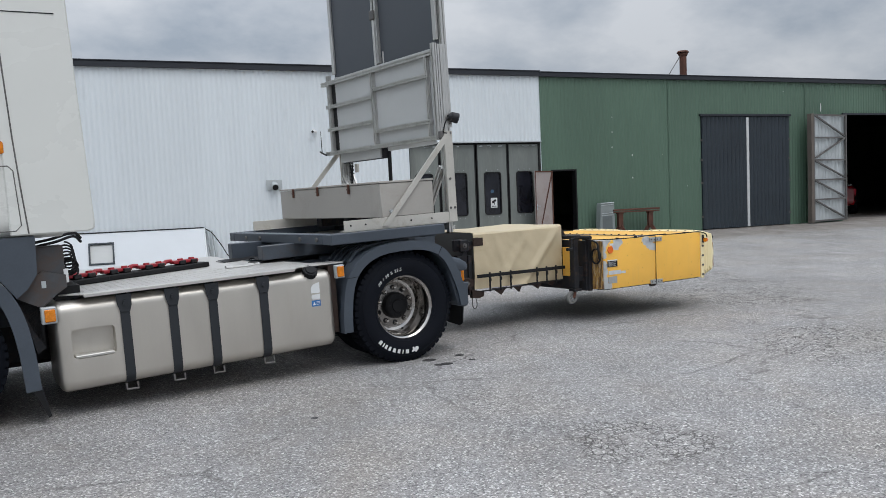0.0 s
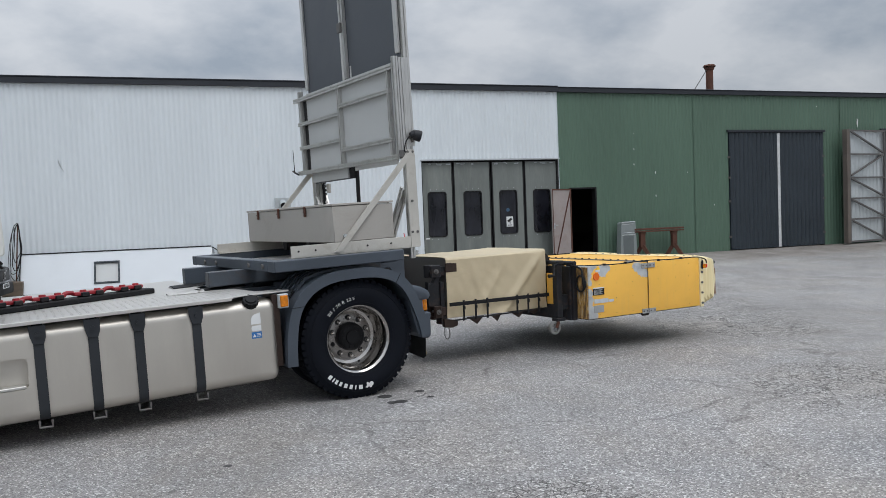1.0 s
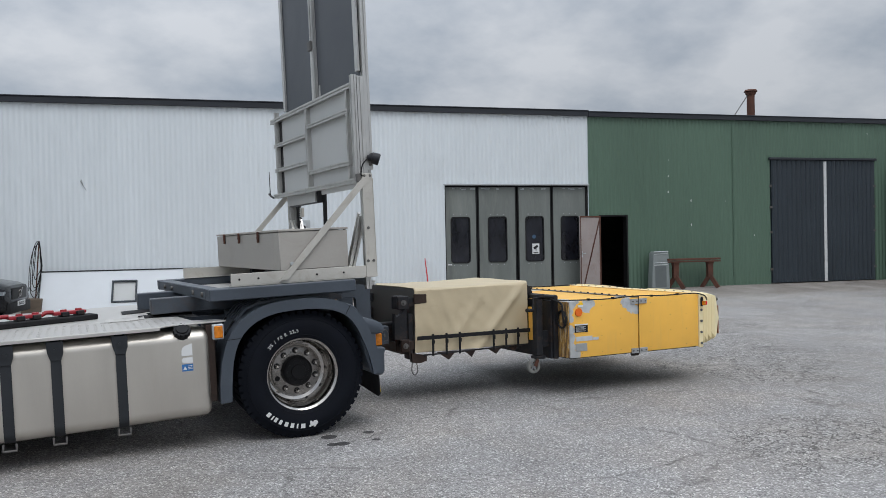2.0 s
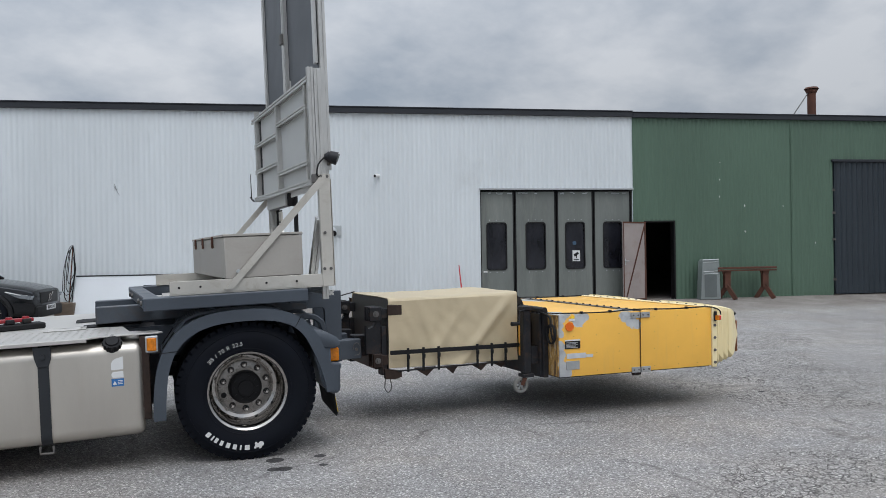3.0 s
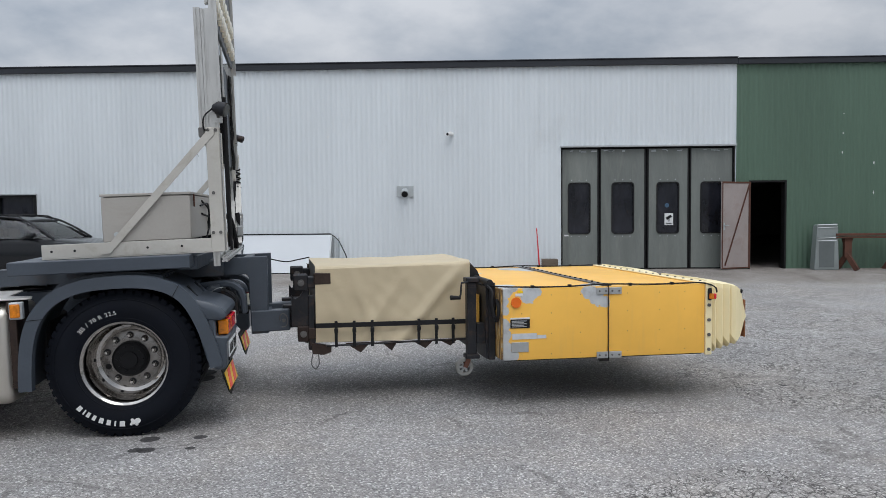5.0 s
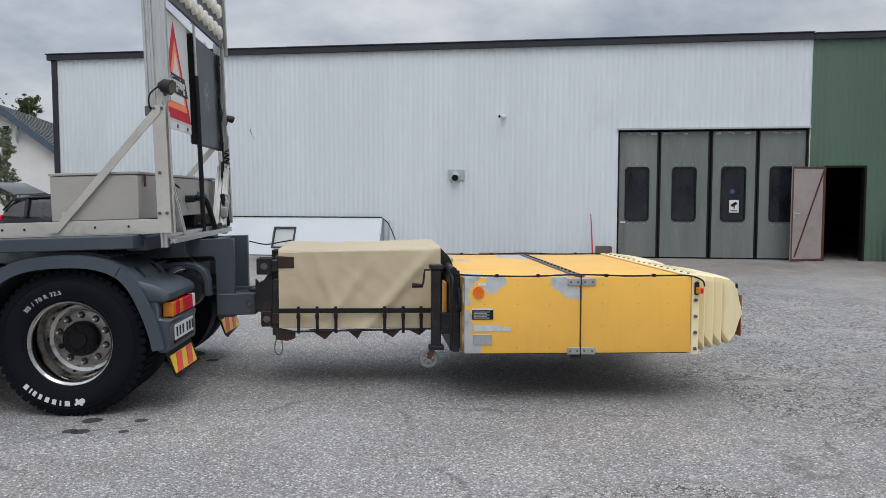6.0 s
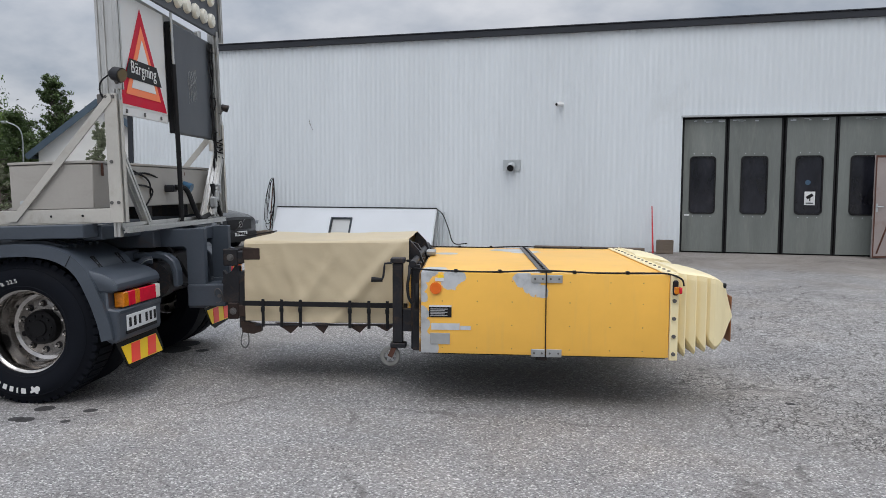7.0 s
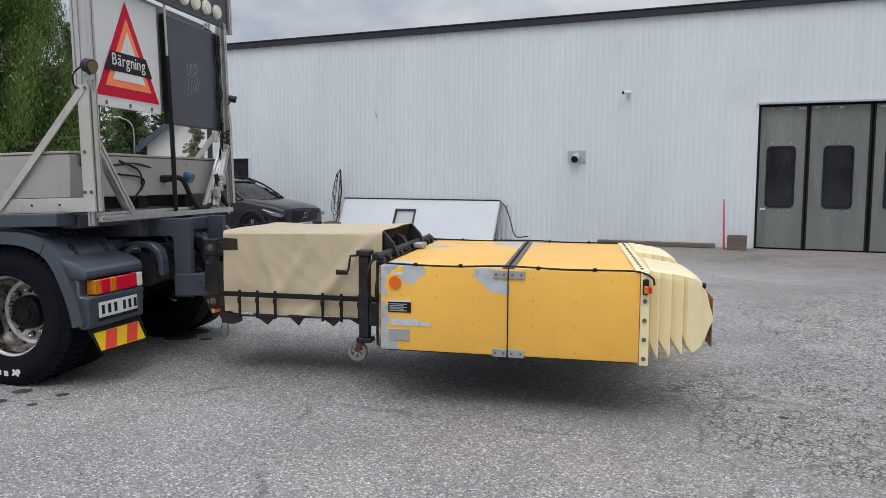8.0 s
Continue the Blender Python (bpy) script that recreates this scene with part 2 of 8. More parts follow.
GATE_GREY = surface("charcoal_gate_paint", (0.024, 0.034, 0.044), 0.5, 0, 0.12, 0.8, 40, 0.05, 0.1, (0.07, 0.075, 0.08))
PALE_STEEL = surface("pale_galvanised_sheet", (0.50, 0.53, 0.54), 0.45, 0.4, 0.1, 1.5, 40, 0.05, 0.15, (0.35, 0.34, 0.32))
FRAME_STEEL = surface("weathered_steel_frame", (0.13, 0.125, 0.12), 0.6, 0.3, 0.2, 3, 60, 0.1, 0.3, (0.12, 0.075, 0.045))
RUST = surface("rusty_steel", (0.110, 0.046, 0.030), 0.8, 0.2, 0.3, 4, 60, 0.3, 0.4, (0.055, 0.035, 0.03))
WOOD = surface("grey_weathered_wood", (0.16, 0.125, 0.095), 0.8, 0, 0.25, 3, 60, 0.3, 0.3, (0.06, 0.05, 0.04), stretch=(0.2, 1, 1))
CHASSIS = surface("blue_grey_chassis_paint", (0.058, 0.071, 0.090), 0.40, 0, 0.14, 2.0, 60, 0.06, 0.16, (0.10, 0.10, 0.095))
CAB_WHITE = surface("white_cab_paint", (0.70, 0.705, 0.67), 0.28, 0, 0.02, 0.8, 30, 0.0, 0.0, coat=0.5)
ALU = surface("brushed_aluminium", (0.60, 0.59, 0.56), 0.36, 0.85, 0.06, 2.0, 120, 0.05, 0.12, (0.42, 0.40, 0.36))
TANK_ALU = surface("satin_tank_aluminium", (0.62, 0.585, 0.53), 0.43, 0.90, 0.05, 2.2, 160, 0.03, 0.14, (0.52, 0.46, 0.38), stretch=(2.2, 1, 0.35))
TANK_STRAP = surface("black_tank_strap", (0.030, 0.033, 0.038), 0.5, 0.2, 0.15, 3, spec=0.35)
DECK = surface("worn_pale_deck_plate", (0.53, 0.515, 0.49), 0.42, 0.35, 0.07, 2.5, 120, 0.05, 0.25, (0.40, 0.37, 0.33))
PROFILE_ALU = surface("silver_profile_aluminium", (0.58, 0.575, 0.555), 0.36, 0.8, 0.09, 3.0, 120, 0.04, 0.32, (0.22, 0.20, 0.175), stretch=(2, 2, 0.6))
CREAM_STEEL = surface("cream_painted_aluminium", (0.54, 0.52, 0.475), 0.45, 0.25, 0.08, 2.0, 60, 0.05, 0.36, (0.30, 0.255, 0.19))
BOX_GREY = surface("warm_grey_box_paint", (0.375, 0.355, 0.325), 0.5, 0, 0.06, 1.2, 60, 0.05, 0.26, (0.26, 0.225, 0.185))
PANEL_GREY = surface("light_grey_sheet", (0.50, 0.51, 0.505), 0.5, 0.1, 0.05, 1.0, 60, 0.03, 0.1, (0.4, 0.4, 0.38))
BOARD_DARK = surface("dark_grey_board", (0.058, 0.066, 0.078), 0.45, 0, 0.08, 1.0, 60, 0.03)
TYRE = surface("tyre_rubber", (0.0050, 0.0064, 0.0105), 0.7, 0, 0.2, 5, 90, 0.12, 0.10, (0.025, 0.024, 0.023), spec=0.14)
CHROME = surface("polished_wheel_aluminium", (0.46, 0.44, 0.42), 0.13, 1.0, 0.14, 5, 60, 0.02, 0.3, (0.26, 0.22, 0.18))
HUB_BLACK = surface("greasy_black_hub", (0.008, 0.008, 0.009), 0.5, 0.1, 0.3, 12, spec=0.2)
WHITE_INK = surface("white_paint", (0.75, 0.75, 0.74), 0.5, 0, 0.03)
CANVAS = surface("beige_canvas", (0.575, 0.480, 0.320), 0.55, 0, 0.07, 1.6, 220, 0.25, 0.24, (0.42, 0.335, 0.21))
DARK_STEEL = surface("dirty_black_steel", (0.025, 0.026, 0.030), 0.5, 0.3, 0.35, 4, 60, 0.15, 0.42, (0.105, 0.062, 0.040), spec=0.3)
BROWN_STEEL = surface("brown_stained_steel", (0.050, 0.034, 0.028), 0.5, 0.4, 0.35, 5, 60, 0.25, 0.45, (0.016, 0.015, 0.016), spec=0.3)
DARK_CLOTH = surface("dark_grey_tarpaulin", (0.105, 0.103, 0.095), 0.6, 0, 0.12, 2.0, 120, 0.2, 0.3, (0.10, 0.095, 0.08))
STRAP = surface("black_webbing", (0.018, 0.018, 0.02), 0.85, 0, 0.2, 8, spec=0.2)
CREAM_PLASTIC = surface("pale_yellow_plastic", (0.90, 0.775, 0.47), 0.42, 0, 0.03, 1.5, 60, 0.03, 0.06, (0.62, 0.50, 0.25))
AMBER = surface("amber_lens", (0.66, 0.20, 0.008), 0.12, 0, 0.25, 40)
ORANGE_REFLECTOR = surface("orange_reflector", (0.80, 0.15, 0.01), 0.25, 0, 0.05, 20)
RED_LENS = surface("red_lens", (0.72, 0.010, 0.035), 0.12, 0, 0.08, 20)
WHITE_LENS = surface("white_lens", (0.78, 0.76, 0.66), 0.3, 0, 0.05, 10)
RED_PAINT = surface("red_plastic", (0.36, 0.022, 0.032), 0.4, 0, 0.12, 8)
SIGN_RED = surface("red_sign_film", (0.58, 0.006, 0.035), 0.45, 0, 0.04, 3, spec=0.15)
SIGN_ORANGE = surface("orange_sign_film", (1.0, 0.27, 0.12), 0.45, 0, 0.03, 3, spec=0.15)
SIGN_WHITE = surface("white_sign_film", (0.72, 0.73, 0.73), 0.4, 0, 0.03, 3)
HAZARD_YELLOW = surface("yellow_marker_film", (1.0, 0.66, 0.02), 0.35, 0, 0.04, 3)
HAZARD_RED = surface("red_marker_film", (1.0, 0.075, 0.05), 0.35, 0, 0.04, 3)
BLACK_PAINT = surface("black_paint", (0.012, 0.012, 0.013), 0.5, spec=0.2)
BLUE = surface("blue_plastic", (0.03, 0.16, 0.42), 0.45)
CAR_BLACK = surface("black_car_paint", (0.008, 0.009, 0.011), 0.16, 0.0, 0.05, 1.0, 30, 0.0, coat=0.15, spec=0.35)
RED_CAR = surface("red_car_paint", (0.55, 0.010, 0.018), 0.25, 0, 0.05, 1.0, 30, 0.0, coat=0.6)


def clear_glass(name, tint):
    """Thin clear pane: mostly see-through, glossier at a grazing view."""
    m, n, l, b = nodes_of(name)
    see, shine, mx, fr = n.new("ShaderNodeBsdfTransparent"), n.new("ShaderNodeBsdfGlossy"), n.new("ShaderNodeMixShader"), n.new("ShaderNodeFresnel")
    see.inputs["Color"].default_value = (*tint, 1)
    shine.inputs["Roughness"].default_value = 0.03
    fr.inputs["IOR"].default_value = 1.9
    l.new(fr.outputs[0], mx.inputs[0])
    l.new(see.outputs[0], mx.inputs[1])
    l.new(shine.outputs[0], mx.inputs[2])
    l.new(mx.outputs[0], n["Material Output"].inputs["Surface"])
    return m


CAR_GLASS = clear_glass("car_glass", (0.84, 0.92, 0.89))
HEADLIGHT = surface("headlight_glass", (0.22, 0.24, 0.26), 0.08, 0.4, 0.4, 20)
HOUSE_WHITE = surface("white_house_render", (0.82, 0.82, 0.80), 0.8, 0, 0.05, 1.0)
HOUSE_BLUE = surface("blue_grey_trim", (0.075, 0.112, 0.150), 0.6)
HOUSE_TILE = surface("grey_green_roof_tiles", (0.11, 0.118, 0.115), 0.6, 0, 0.2, 1.0)
BARK = surface("bark", (0.12, 0.10, 0.085), 0.9, 0, 0.3, 4)
BARE_GREY = surface("bare_grey_plate", (0.42, 0.43, 0.43), 0.45, 0.5, 0.12, 5, 60, 0.05)


def splintered():
    """Broken board: brown wood, yellow paint remains and pale splinters along the grain."""
    m, n, l, b = nodes_of("splintered_board")
    t = n.new("ShaderNodeTexCoord")
    mp = n.new("ShaderNodeMapping")
    mp.inputs["Scale"].default_value = (1.0, 9.0, 1.6)
    l.new(t.outputs["Object"], mp.inputs["Vector"])
    k = noise_node(n, l, mp.outputs["Vector"], 3.0, 9.0, 0.7, 0.6)
    base = ramp(n, l, k, [(0.32, (0.05, 0.032, 0.022)), (0.46, (0.20, 0.115, 0.05)), (0.55, (0.52, 0.30, 0.07)), (0.64, (0.48, 0.44, 0.37)), (0.75, (0.16, 0.10, 0.06))])
    l.new(base, b.inputs["Base Color"])
    b.inputs["Roughness"].default_value = 0.8
    bumped(n, l, b, k, 0.8, 0.02)
    return m


def leaf_material(name, col):
    m, n, l, b = nodes_of(name)
    g = n.new("ShaderNodeNewGeometry")
    dark, light = tuple(c * 0.5 for c in col), tuple(min(1, c * 1.5) for c in col)
    l.new(ramp(n, l, g.outputs["Random Per Island"], [(0.0, dark), (0.6, col), (1.0, light)]), b.inputs["Base Color"])
    b.inputs["Roughness"].default_value = 0.6
    return m


LEAF_BIRCH = leaf_material("birch_leaves", (0.095, 0.165, 0.022))
LEAF_MID = leaf_material("mid_green_leaves", (0.105, 0.160, 0.055))
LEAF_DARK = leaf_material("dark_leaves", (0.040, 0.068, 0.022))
LEAF_PALE = leaf_material("pale_leaves", (0.24, 0.27, 0.17))


# ---- mesh helpers ----
def bx(bm, x0, x1, y0, y1, z0, z1, bev=0.0, seg=1):
    r = bmesh.ops.create_cube(bm, size=1.0)
    for v in r["verts"]:
        v.co = Vector(((x0 + x1) / 2 + v.co.x * (x1 - x0), (y0 + y1) / 2 + v.co.y * (y1 - y0), (z0 + z1) / 2 + v.co.z * (z1 - z0)))
    if bev:
        es = list({e for v in r["verts"] for e in v.link_edges})
        bmesh.ops.bevel(bm, geom=es, offset=bev, segments=seg, affect="EDGES", profile=0.6)
    return bm


def basis(axis):
    a = Vector(axis).normalized()
    u = a.cross(Vector((0, 0, 1)) if abs(a.z) < 0.95 else Vector((1, 0, 0))).normalized()
    return a, u, a.cross(u)


def cyl(bm, p0, p1, r0, r1=None, seg=16, cap=True):
    r1 = r0 if r1 is None else r1
    p0, p1 = Vector(p0), Vector(p1)
    _, u, w = basis(p1 - p0)
    rings = []
    for p, r in ((p0, r0), (p1, r1)):
        rings.append([bm.verts.new(p + r * (math.cos(6.28318 * k / seg) * u + math.sin(6.28318 * k / seg) * w)) for k in range(seg)])
    for k in range(seg):
        bm.faces.new((rings[0][k], rings[0][(k + 1) % seg], rings[1][(k + 1) % seg], rings[1][k]))
    if cap:
        bm.faces.new(rings[0][::-1])
        bm.faces.new(rings[1])
    return bm


def tube(bm, pts, r, seg=8):
    """A bent round bar, hose or cable along the points."""
    pts = [Vector(p) for p in pts]
    rings, u = [], None
    for i, p in enumerate(pts):
        d = (pts[min(i + 1, len(pts) - 1)] - pts[max(i - 1, 0)]).normalized()
        if u is None:
            _, u, _ = basis(d)
        u = (u - d * u.dot(d)).normalized()
        w = d.cross(u)
        rings.append([bm.verts.new(p + r * (math.cos(6.28318 * k / seg) * u + math.sin(6.28318 * k / seg) * w)) for k in range(seg)])
    for a, b in zip(rings, rings[1:]):
        for k in range(seg):
            bm.faces.new((a[k], a[(k + 1) % seg], b[(k + 1) % seg], b[k]))
    bm.faces.new(rings[0][::-1])
    bm.faces.new(rings[-1])
    return bm


def curve_pts(ctrl, n=10):
    """Catmull-Rom through control points."""
    c = [Vector(p) for p in ctrl]
    c = [2 * c[0] - c[1]] + c + [2 * c[-1] - c[-2]]
    res = []
    for i in range(1, len(c) - 2):
        for k in range(n):
            t = k / n
            a, b, d, e = c[i - 1], c[i], c[i + 1], c[i + 2]
            res.append(0.5 * (2 * b + (d - a) * t + (2 * a - 5 * b + 4 * d - e) * t * t + (3 * b - a - 3 * d + e) * t ** 3))
    return res + [c[-2]]


def prism(bm, poly, axis, a, b, bev=0.0):
    """A flat outline drawn out from a to b along an axis. Outline in (x, z) for y, (y, z) for x, (x, y) for z."""
    def at(p, s):
        return Vector({"y": (p[0], s, p[1]), "x": (s, p[0], p[1]), "z": (p[0], p[1], s)}[axis])
    lo, hi = [bm.verts.new(at(p, a)) for p in poly], [bm.verts.new(at(p, b)) for p in poly]
    n = len(poly)
    fs = [bm.faces.new(lo), bm.faces.new(hi[::-1])]
    for k in range(n):
        fs.append(bm.faces.new((lo[k], hi[k], hi[(k + 1) % n], lo[(k + 1) % n])))
    bmesh.ops.recalc_face_normals(bm, faces=fs)
    if bev:
        bmesh.ops.bevel(bm, geom=list({e for f in fs for e in f.edges}), offset=bev, segments=1, affect="EDGES")
    return bm


def revolve(bm, prof, c, seg=48, closed=False):
    """Profile of (radius, y) turned round the y axis through c."""
    c = Vector(c)
    rings = [[bm.verts.new(c + Vector((r * math.cos(6.28318 * k / seg), y, r * math.sin(6.28318 * k / seg)))) for k in range(seg)] for r, y in prof]
    pairs = list(zip(rings, rings[1:])) + ([(rings[-1], rings[0])] if closed else [])
    for a, b in pairs:
        for k in range(seg):
            bm.faces.new((a[k], b[k], b[(k + 1) % seg], a[(k + 1) % seg]))
    bmesh.ops.recalc_face_normals(bm, faces=bm.faces[:])
    return bm


def beam(bm, p0, p1, w, h, up=(0, 0, 1)):
    """A bar of w by h from p0 to p1."""
    p0, p1 = Vector(p0), Vector(p1)
    d = (p1 - p0).normalized()
    s = d.cross(Vector(up)).normalized()
    t = s.cross(d)
    vs = [bm.verts.new(p + a * s * w / 2 + b * t * h / 2) for p in (p0, p1) for a, b in ((-1, -1), (1, -1), (1, 1), (-1, 1))]
    fs = [bm.faces.new([vs[i] for i in q]) for q in ((3, 2, 1, 0), (4, 5, 6, 7), (0, 1, 5, 4), (1, 2, 6, 5), (2, 3, 7, 6), (3, 0, 4, 7))]
    bmesh.ops.recalc_face_normals(bm, faces=fs)
    return bm


def smooth_mesh(me, angle=35):
    me.polygons.foreach_set("use_smooth", [True] * len(me.polygons))
    me.set_sharp_from_angle(angle=radians(angle))


def link(name, bm, material, smooth=True):
    me = bpy.data.meshes.new(name)
    bm.to_mesh(me)
    bm.free()
    for k in (material if isinstance(material, (list, tuple)) else [material]):
        me.materials.append(k)
    if smooth:
        smooth_mesh(me)
    return new(name, me)


def part(name, bm, material, parent, label="", smooth=True):
    ob = link(name, bm, material, smooth)
    ob.parent = parent
    return tagged(ob, label) if label else ob


def thing(name, m=None, label="", category="", group="", kind=""):
    ob = new(name)
    ob.empty_display_size = 0.2
    if m is not None:
        ob.matrix_world = m
    return tagged(ob, label, category, group, kind)


def BM():
    return bmesh.new()


def box_part(name, parent, material, x0, x1, y0, y1, z0, z1, bev=0.004, label="", seg=1):
    return part(name, bx(BM(), x0, x1, y0, y1, z0, z1, bev, seg), material, parent, label)


def letters(text, size, depth=0.002):
    """Meshes of the characters one by one with their advance, in the xy plane."""
    res = []
    for ch in text:
        cu = bpy.data.curves.new("glyph", "FONT")
        cu.body, cu.size, cu.extrude = ch, size, depth
        ob = bpy.data.objects.new("glyph", cu)
        scene.collection.objects.link(ob)
        dg = bpy.context.evaluated_depsgraph_get()
        me = bpy.data.meshes.new_from_object(ob.evaluated_get(dg))
        bpy.data.objects.remove(ob)
        res.append((ch, me))
    return res


def flat_text(parent, name, text, size, m, material, spacing=1.0, squeeze=1.0):
    """A line of lettering, centred, as one mesh under the parent."""
    bm = BM()
    x, first = 0.0, True
    for ch, me in letters(text, size):
        if ch == " " or not me.vertices:
            x += size * 0.28 * spacing
            bpy.data.meshes.remove(me)
            continue
        xs = [v.co.x for v in me.vertices]
        me.transform(Matrix.Translation((x - min(xs), 0, 0)))
        x += max(xs) - min(xs) + size * (0.03 if ch == "r" else 0.09) * spacing
        bm.from_mesh(me)
        bpy.data.meshes.remove(me)
    bmesh.ops.transform(bm, matrix=m @ Matrix.Diagonal((squeeze, 1, 1, 1)) @ Matrix.Translation((-x / 2, 0, 0)), verts=bm.verts[:])
    return part(name, bm, material, parent, smooth=False)


# ---- the yard and the long hall ----
WALL_Y, BASE = 20.30, 0.17


def rise(x, y):
    """Height of the yard, which climbs a little towards the hall."""
    t = min(1.0, max(0.0, (y - 12.0) / 8.0)) ** 4
    near = 1.0 if abs(x) < 60 and abs(y) < 60 else 0.0
    return -0.025 + (BASE + 0.025) * t + near * 0.008 * (noise.noise(Vector((x * 0.25, y * 0.25, 0))))


def build_ground():
    xs = [-900, -300, -120, -60] + [-40 + 1.0 * k for k in range(81)] + [60, 120, 300, 900]
    ys = [-900, -300, -100, -40] + [-14 + 1.0 * k for k in range(61)] + [70, 120, 300, 1500]
    bm = BM()
    grid = [[bm.verts.new((x, y, rise(x, y))) for x in xs] for y in ys]
    for a, b in zip(grid, grid[1:]):
        for i in range(len(xs) - 1):
            bm.faces.new((a[i], a[i + 1], b[i + 1], b[i]))
    g = link("ground", bm, ASPHALT)
    tagged(g, "worn grey asphalt yard with cracks and bare stretches", "ground", kind="structure")


def corrugated(bm, x0, x1, z0, z1, y, pitch=0.115, deep=0.019):
    """Ribbed sheet: rounded waves running up the wall."""
    n = max(1, round((x1 - x0) / pitch))
    p = (x1 - x0) / n
    prof = []
    for k in range(n):
        x = x0 + k * p
        prof += [(x + p * j / 6, y + deep * (0.5 - 0.5 * math.cos(6.28318 * j / 6))) for j in range(6)]
    prof.append((x1, y))
    lo, hi = [bm.verts.new((x, yy, z0)) for x, yy in prof], [bm.verts.new((x, yy, z1)) for x, yy in prof]
    for k in range(len(prof) - 1):
        bm.faces.new((lo[k], lo[k + 1], hi[k + 1], hi[k]))


def wall_pieces(x0, x1, z0, z1, holes):
    """Rectangles that fill a wall round its openings (x0, x1, z0, z1)."""
    res, x = [], x0
    for a, b, c, d in sorted(holes):
        res.append((x, a, z0, z1))
        if d < z1:
            res.append((a, b, d, z1))
        if c > z0:
            res.append((a, b, z0, c))
        x = b
    res.append((x, x1, z0, z1))
    return [r for r in res if r[1] - r[0] > 0.01]


def build_wall(name, x0, x1, holes, material, label):
    w = thing(name, None, label, "wall", kind="structure")
    sheet, core = BM(), BM()
    for a, b, c, d in wall_pieces(x0, x1, -0.2, 4.80, holes):
        corrugated(sheet, a, b, c, d, WALL_Y - 0.022)
        bx(core, a, b, WALL_Y + 0.004, WALL_Y + 0.18, c, d)
    part("cladding", sheet, material, w)
    part("wall_core", core, INSIDE, w, smooth=False)
    return w


HALL_L, HALL_R, SPLIT = -8.86, 40.0, 8.41
BAY = (4.49, 8.39, -0.2, 2.945)
WINDOW = (-8.55, -7.62, 1.0, 1.98)
SIDE_DOOR = (8.70, 9.54, -0.2, 2.16)
GATE = (13.97, 17.53, -0.2, 3.73)
OPEN_GATE = (19.85, 23.45, -0.2, 3.77)


def build_hall():
    build_wall("wall_white", HALL_L, SPLIT, [BAY, WINDOW], WHITE_WALL, "white-painted ribbed steel cladding, slightly streaked")
    build_wall("wall_green", SPLIT, HALL_R, [SIDE_DOOR, GATE, OPEN_GATE], GREEN_WALL, "dark green ribbed steel cladding with pale marks")
    tagged(link("wall_end", bx(BM(), HALL_L - 0.02, HALL_L + 0.16, WALL_Y + 0.185, 44.0, -0.2, 4.8), WHITE_WALL), "white end wall of the hall", "wall", kind="structure")
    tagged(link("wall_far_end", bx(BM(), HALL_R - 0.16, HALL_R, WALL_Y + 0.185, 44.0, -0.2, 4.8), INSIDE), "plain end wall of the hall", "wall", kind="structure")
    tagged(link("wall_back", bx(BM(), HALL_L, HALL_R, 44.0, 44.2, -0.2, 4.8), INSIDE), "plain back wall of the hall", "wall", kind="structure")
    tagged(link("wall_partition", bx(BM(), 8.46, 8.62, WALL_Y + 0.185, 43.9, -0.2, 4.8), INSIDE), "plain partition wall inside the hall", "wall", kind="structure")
    tagged(link("roof", bx(BM(), HALL_L - 0.05, HALL_R + 0.1, WALL_Y - 0.035, 44.3, 4.805, 4.86), ROOF_MAT), "flat dark felt roof of the hall", "roof", kind="structure")
    trim = thing("trim", None, "dark metal roof edge along the hall", "trim", kind="structure")
    box_part("edge_board", trim, FASCIA, HALL_L - 0.14, SPLIT - 0.004, WALL_Y - 0.10, WALL_Y - 0.04, 4.755, 4.885, 0.006)
    box_part("edge_board", trim, FASCIA, SPLIT + 0.004, HALL_R, WALL_Y - 0.10, WALL_Y - 0.04, 4.745, 4.865, 0.006)
    box_part("soffit", trim, FASCIA, HALL_L - 0.12, HALL_R, WALL_Y - 0.039, WALL_Y - 0.024, 4.775, 4.80, 0)
    box_part("edge_cap", trim, FASCIA, HALL_L - 0.17, SPLIT, WALL_Y - 0.12, WALL_Y - 0.03, 4.888, 4.912, 0.004)
    box_part("edge_cap", trim, FASCIA, SPLIT + 0.01, HALL_R, WALL_Y - 0.12, WALL_Y - 0.03, 4.868, 4.888, 0.004)
    box_part("corner_strip", trim, FASCIA, HALL_L - 0.05, HALL_L + 0.09, WALL_Y - 0.055, WALL_Y - 0.026, 0.12, 4.752, 0.004)
    box_part("end_board", trim, FASCIA, HALL_L - 0.14, HALL_L - 0.08, WALL_Y - 0.035, 44.0, 4.755, 4.885, 0.006)


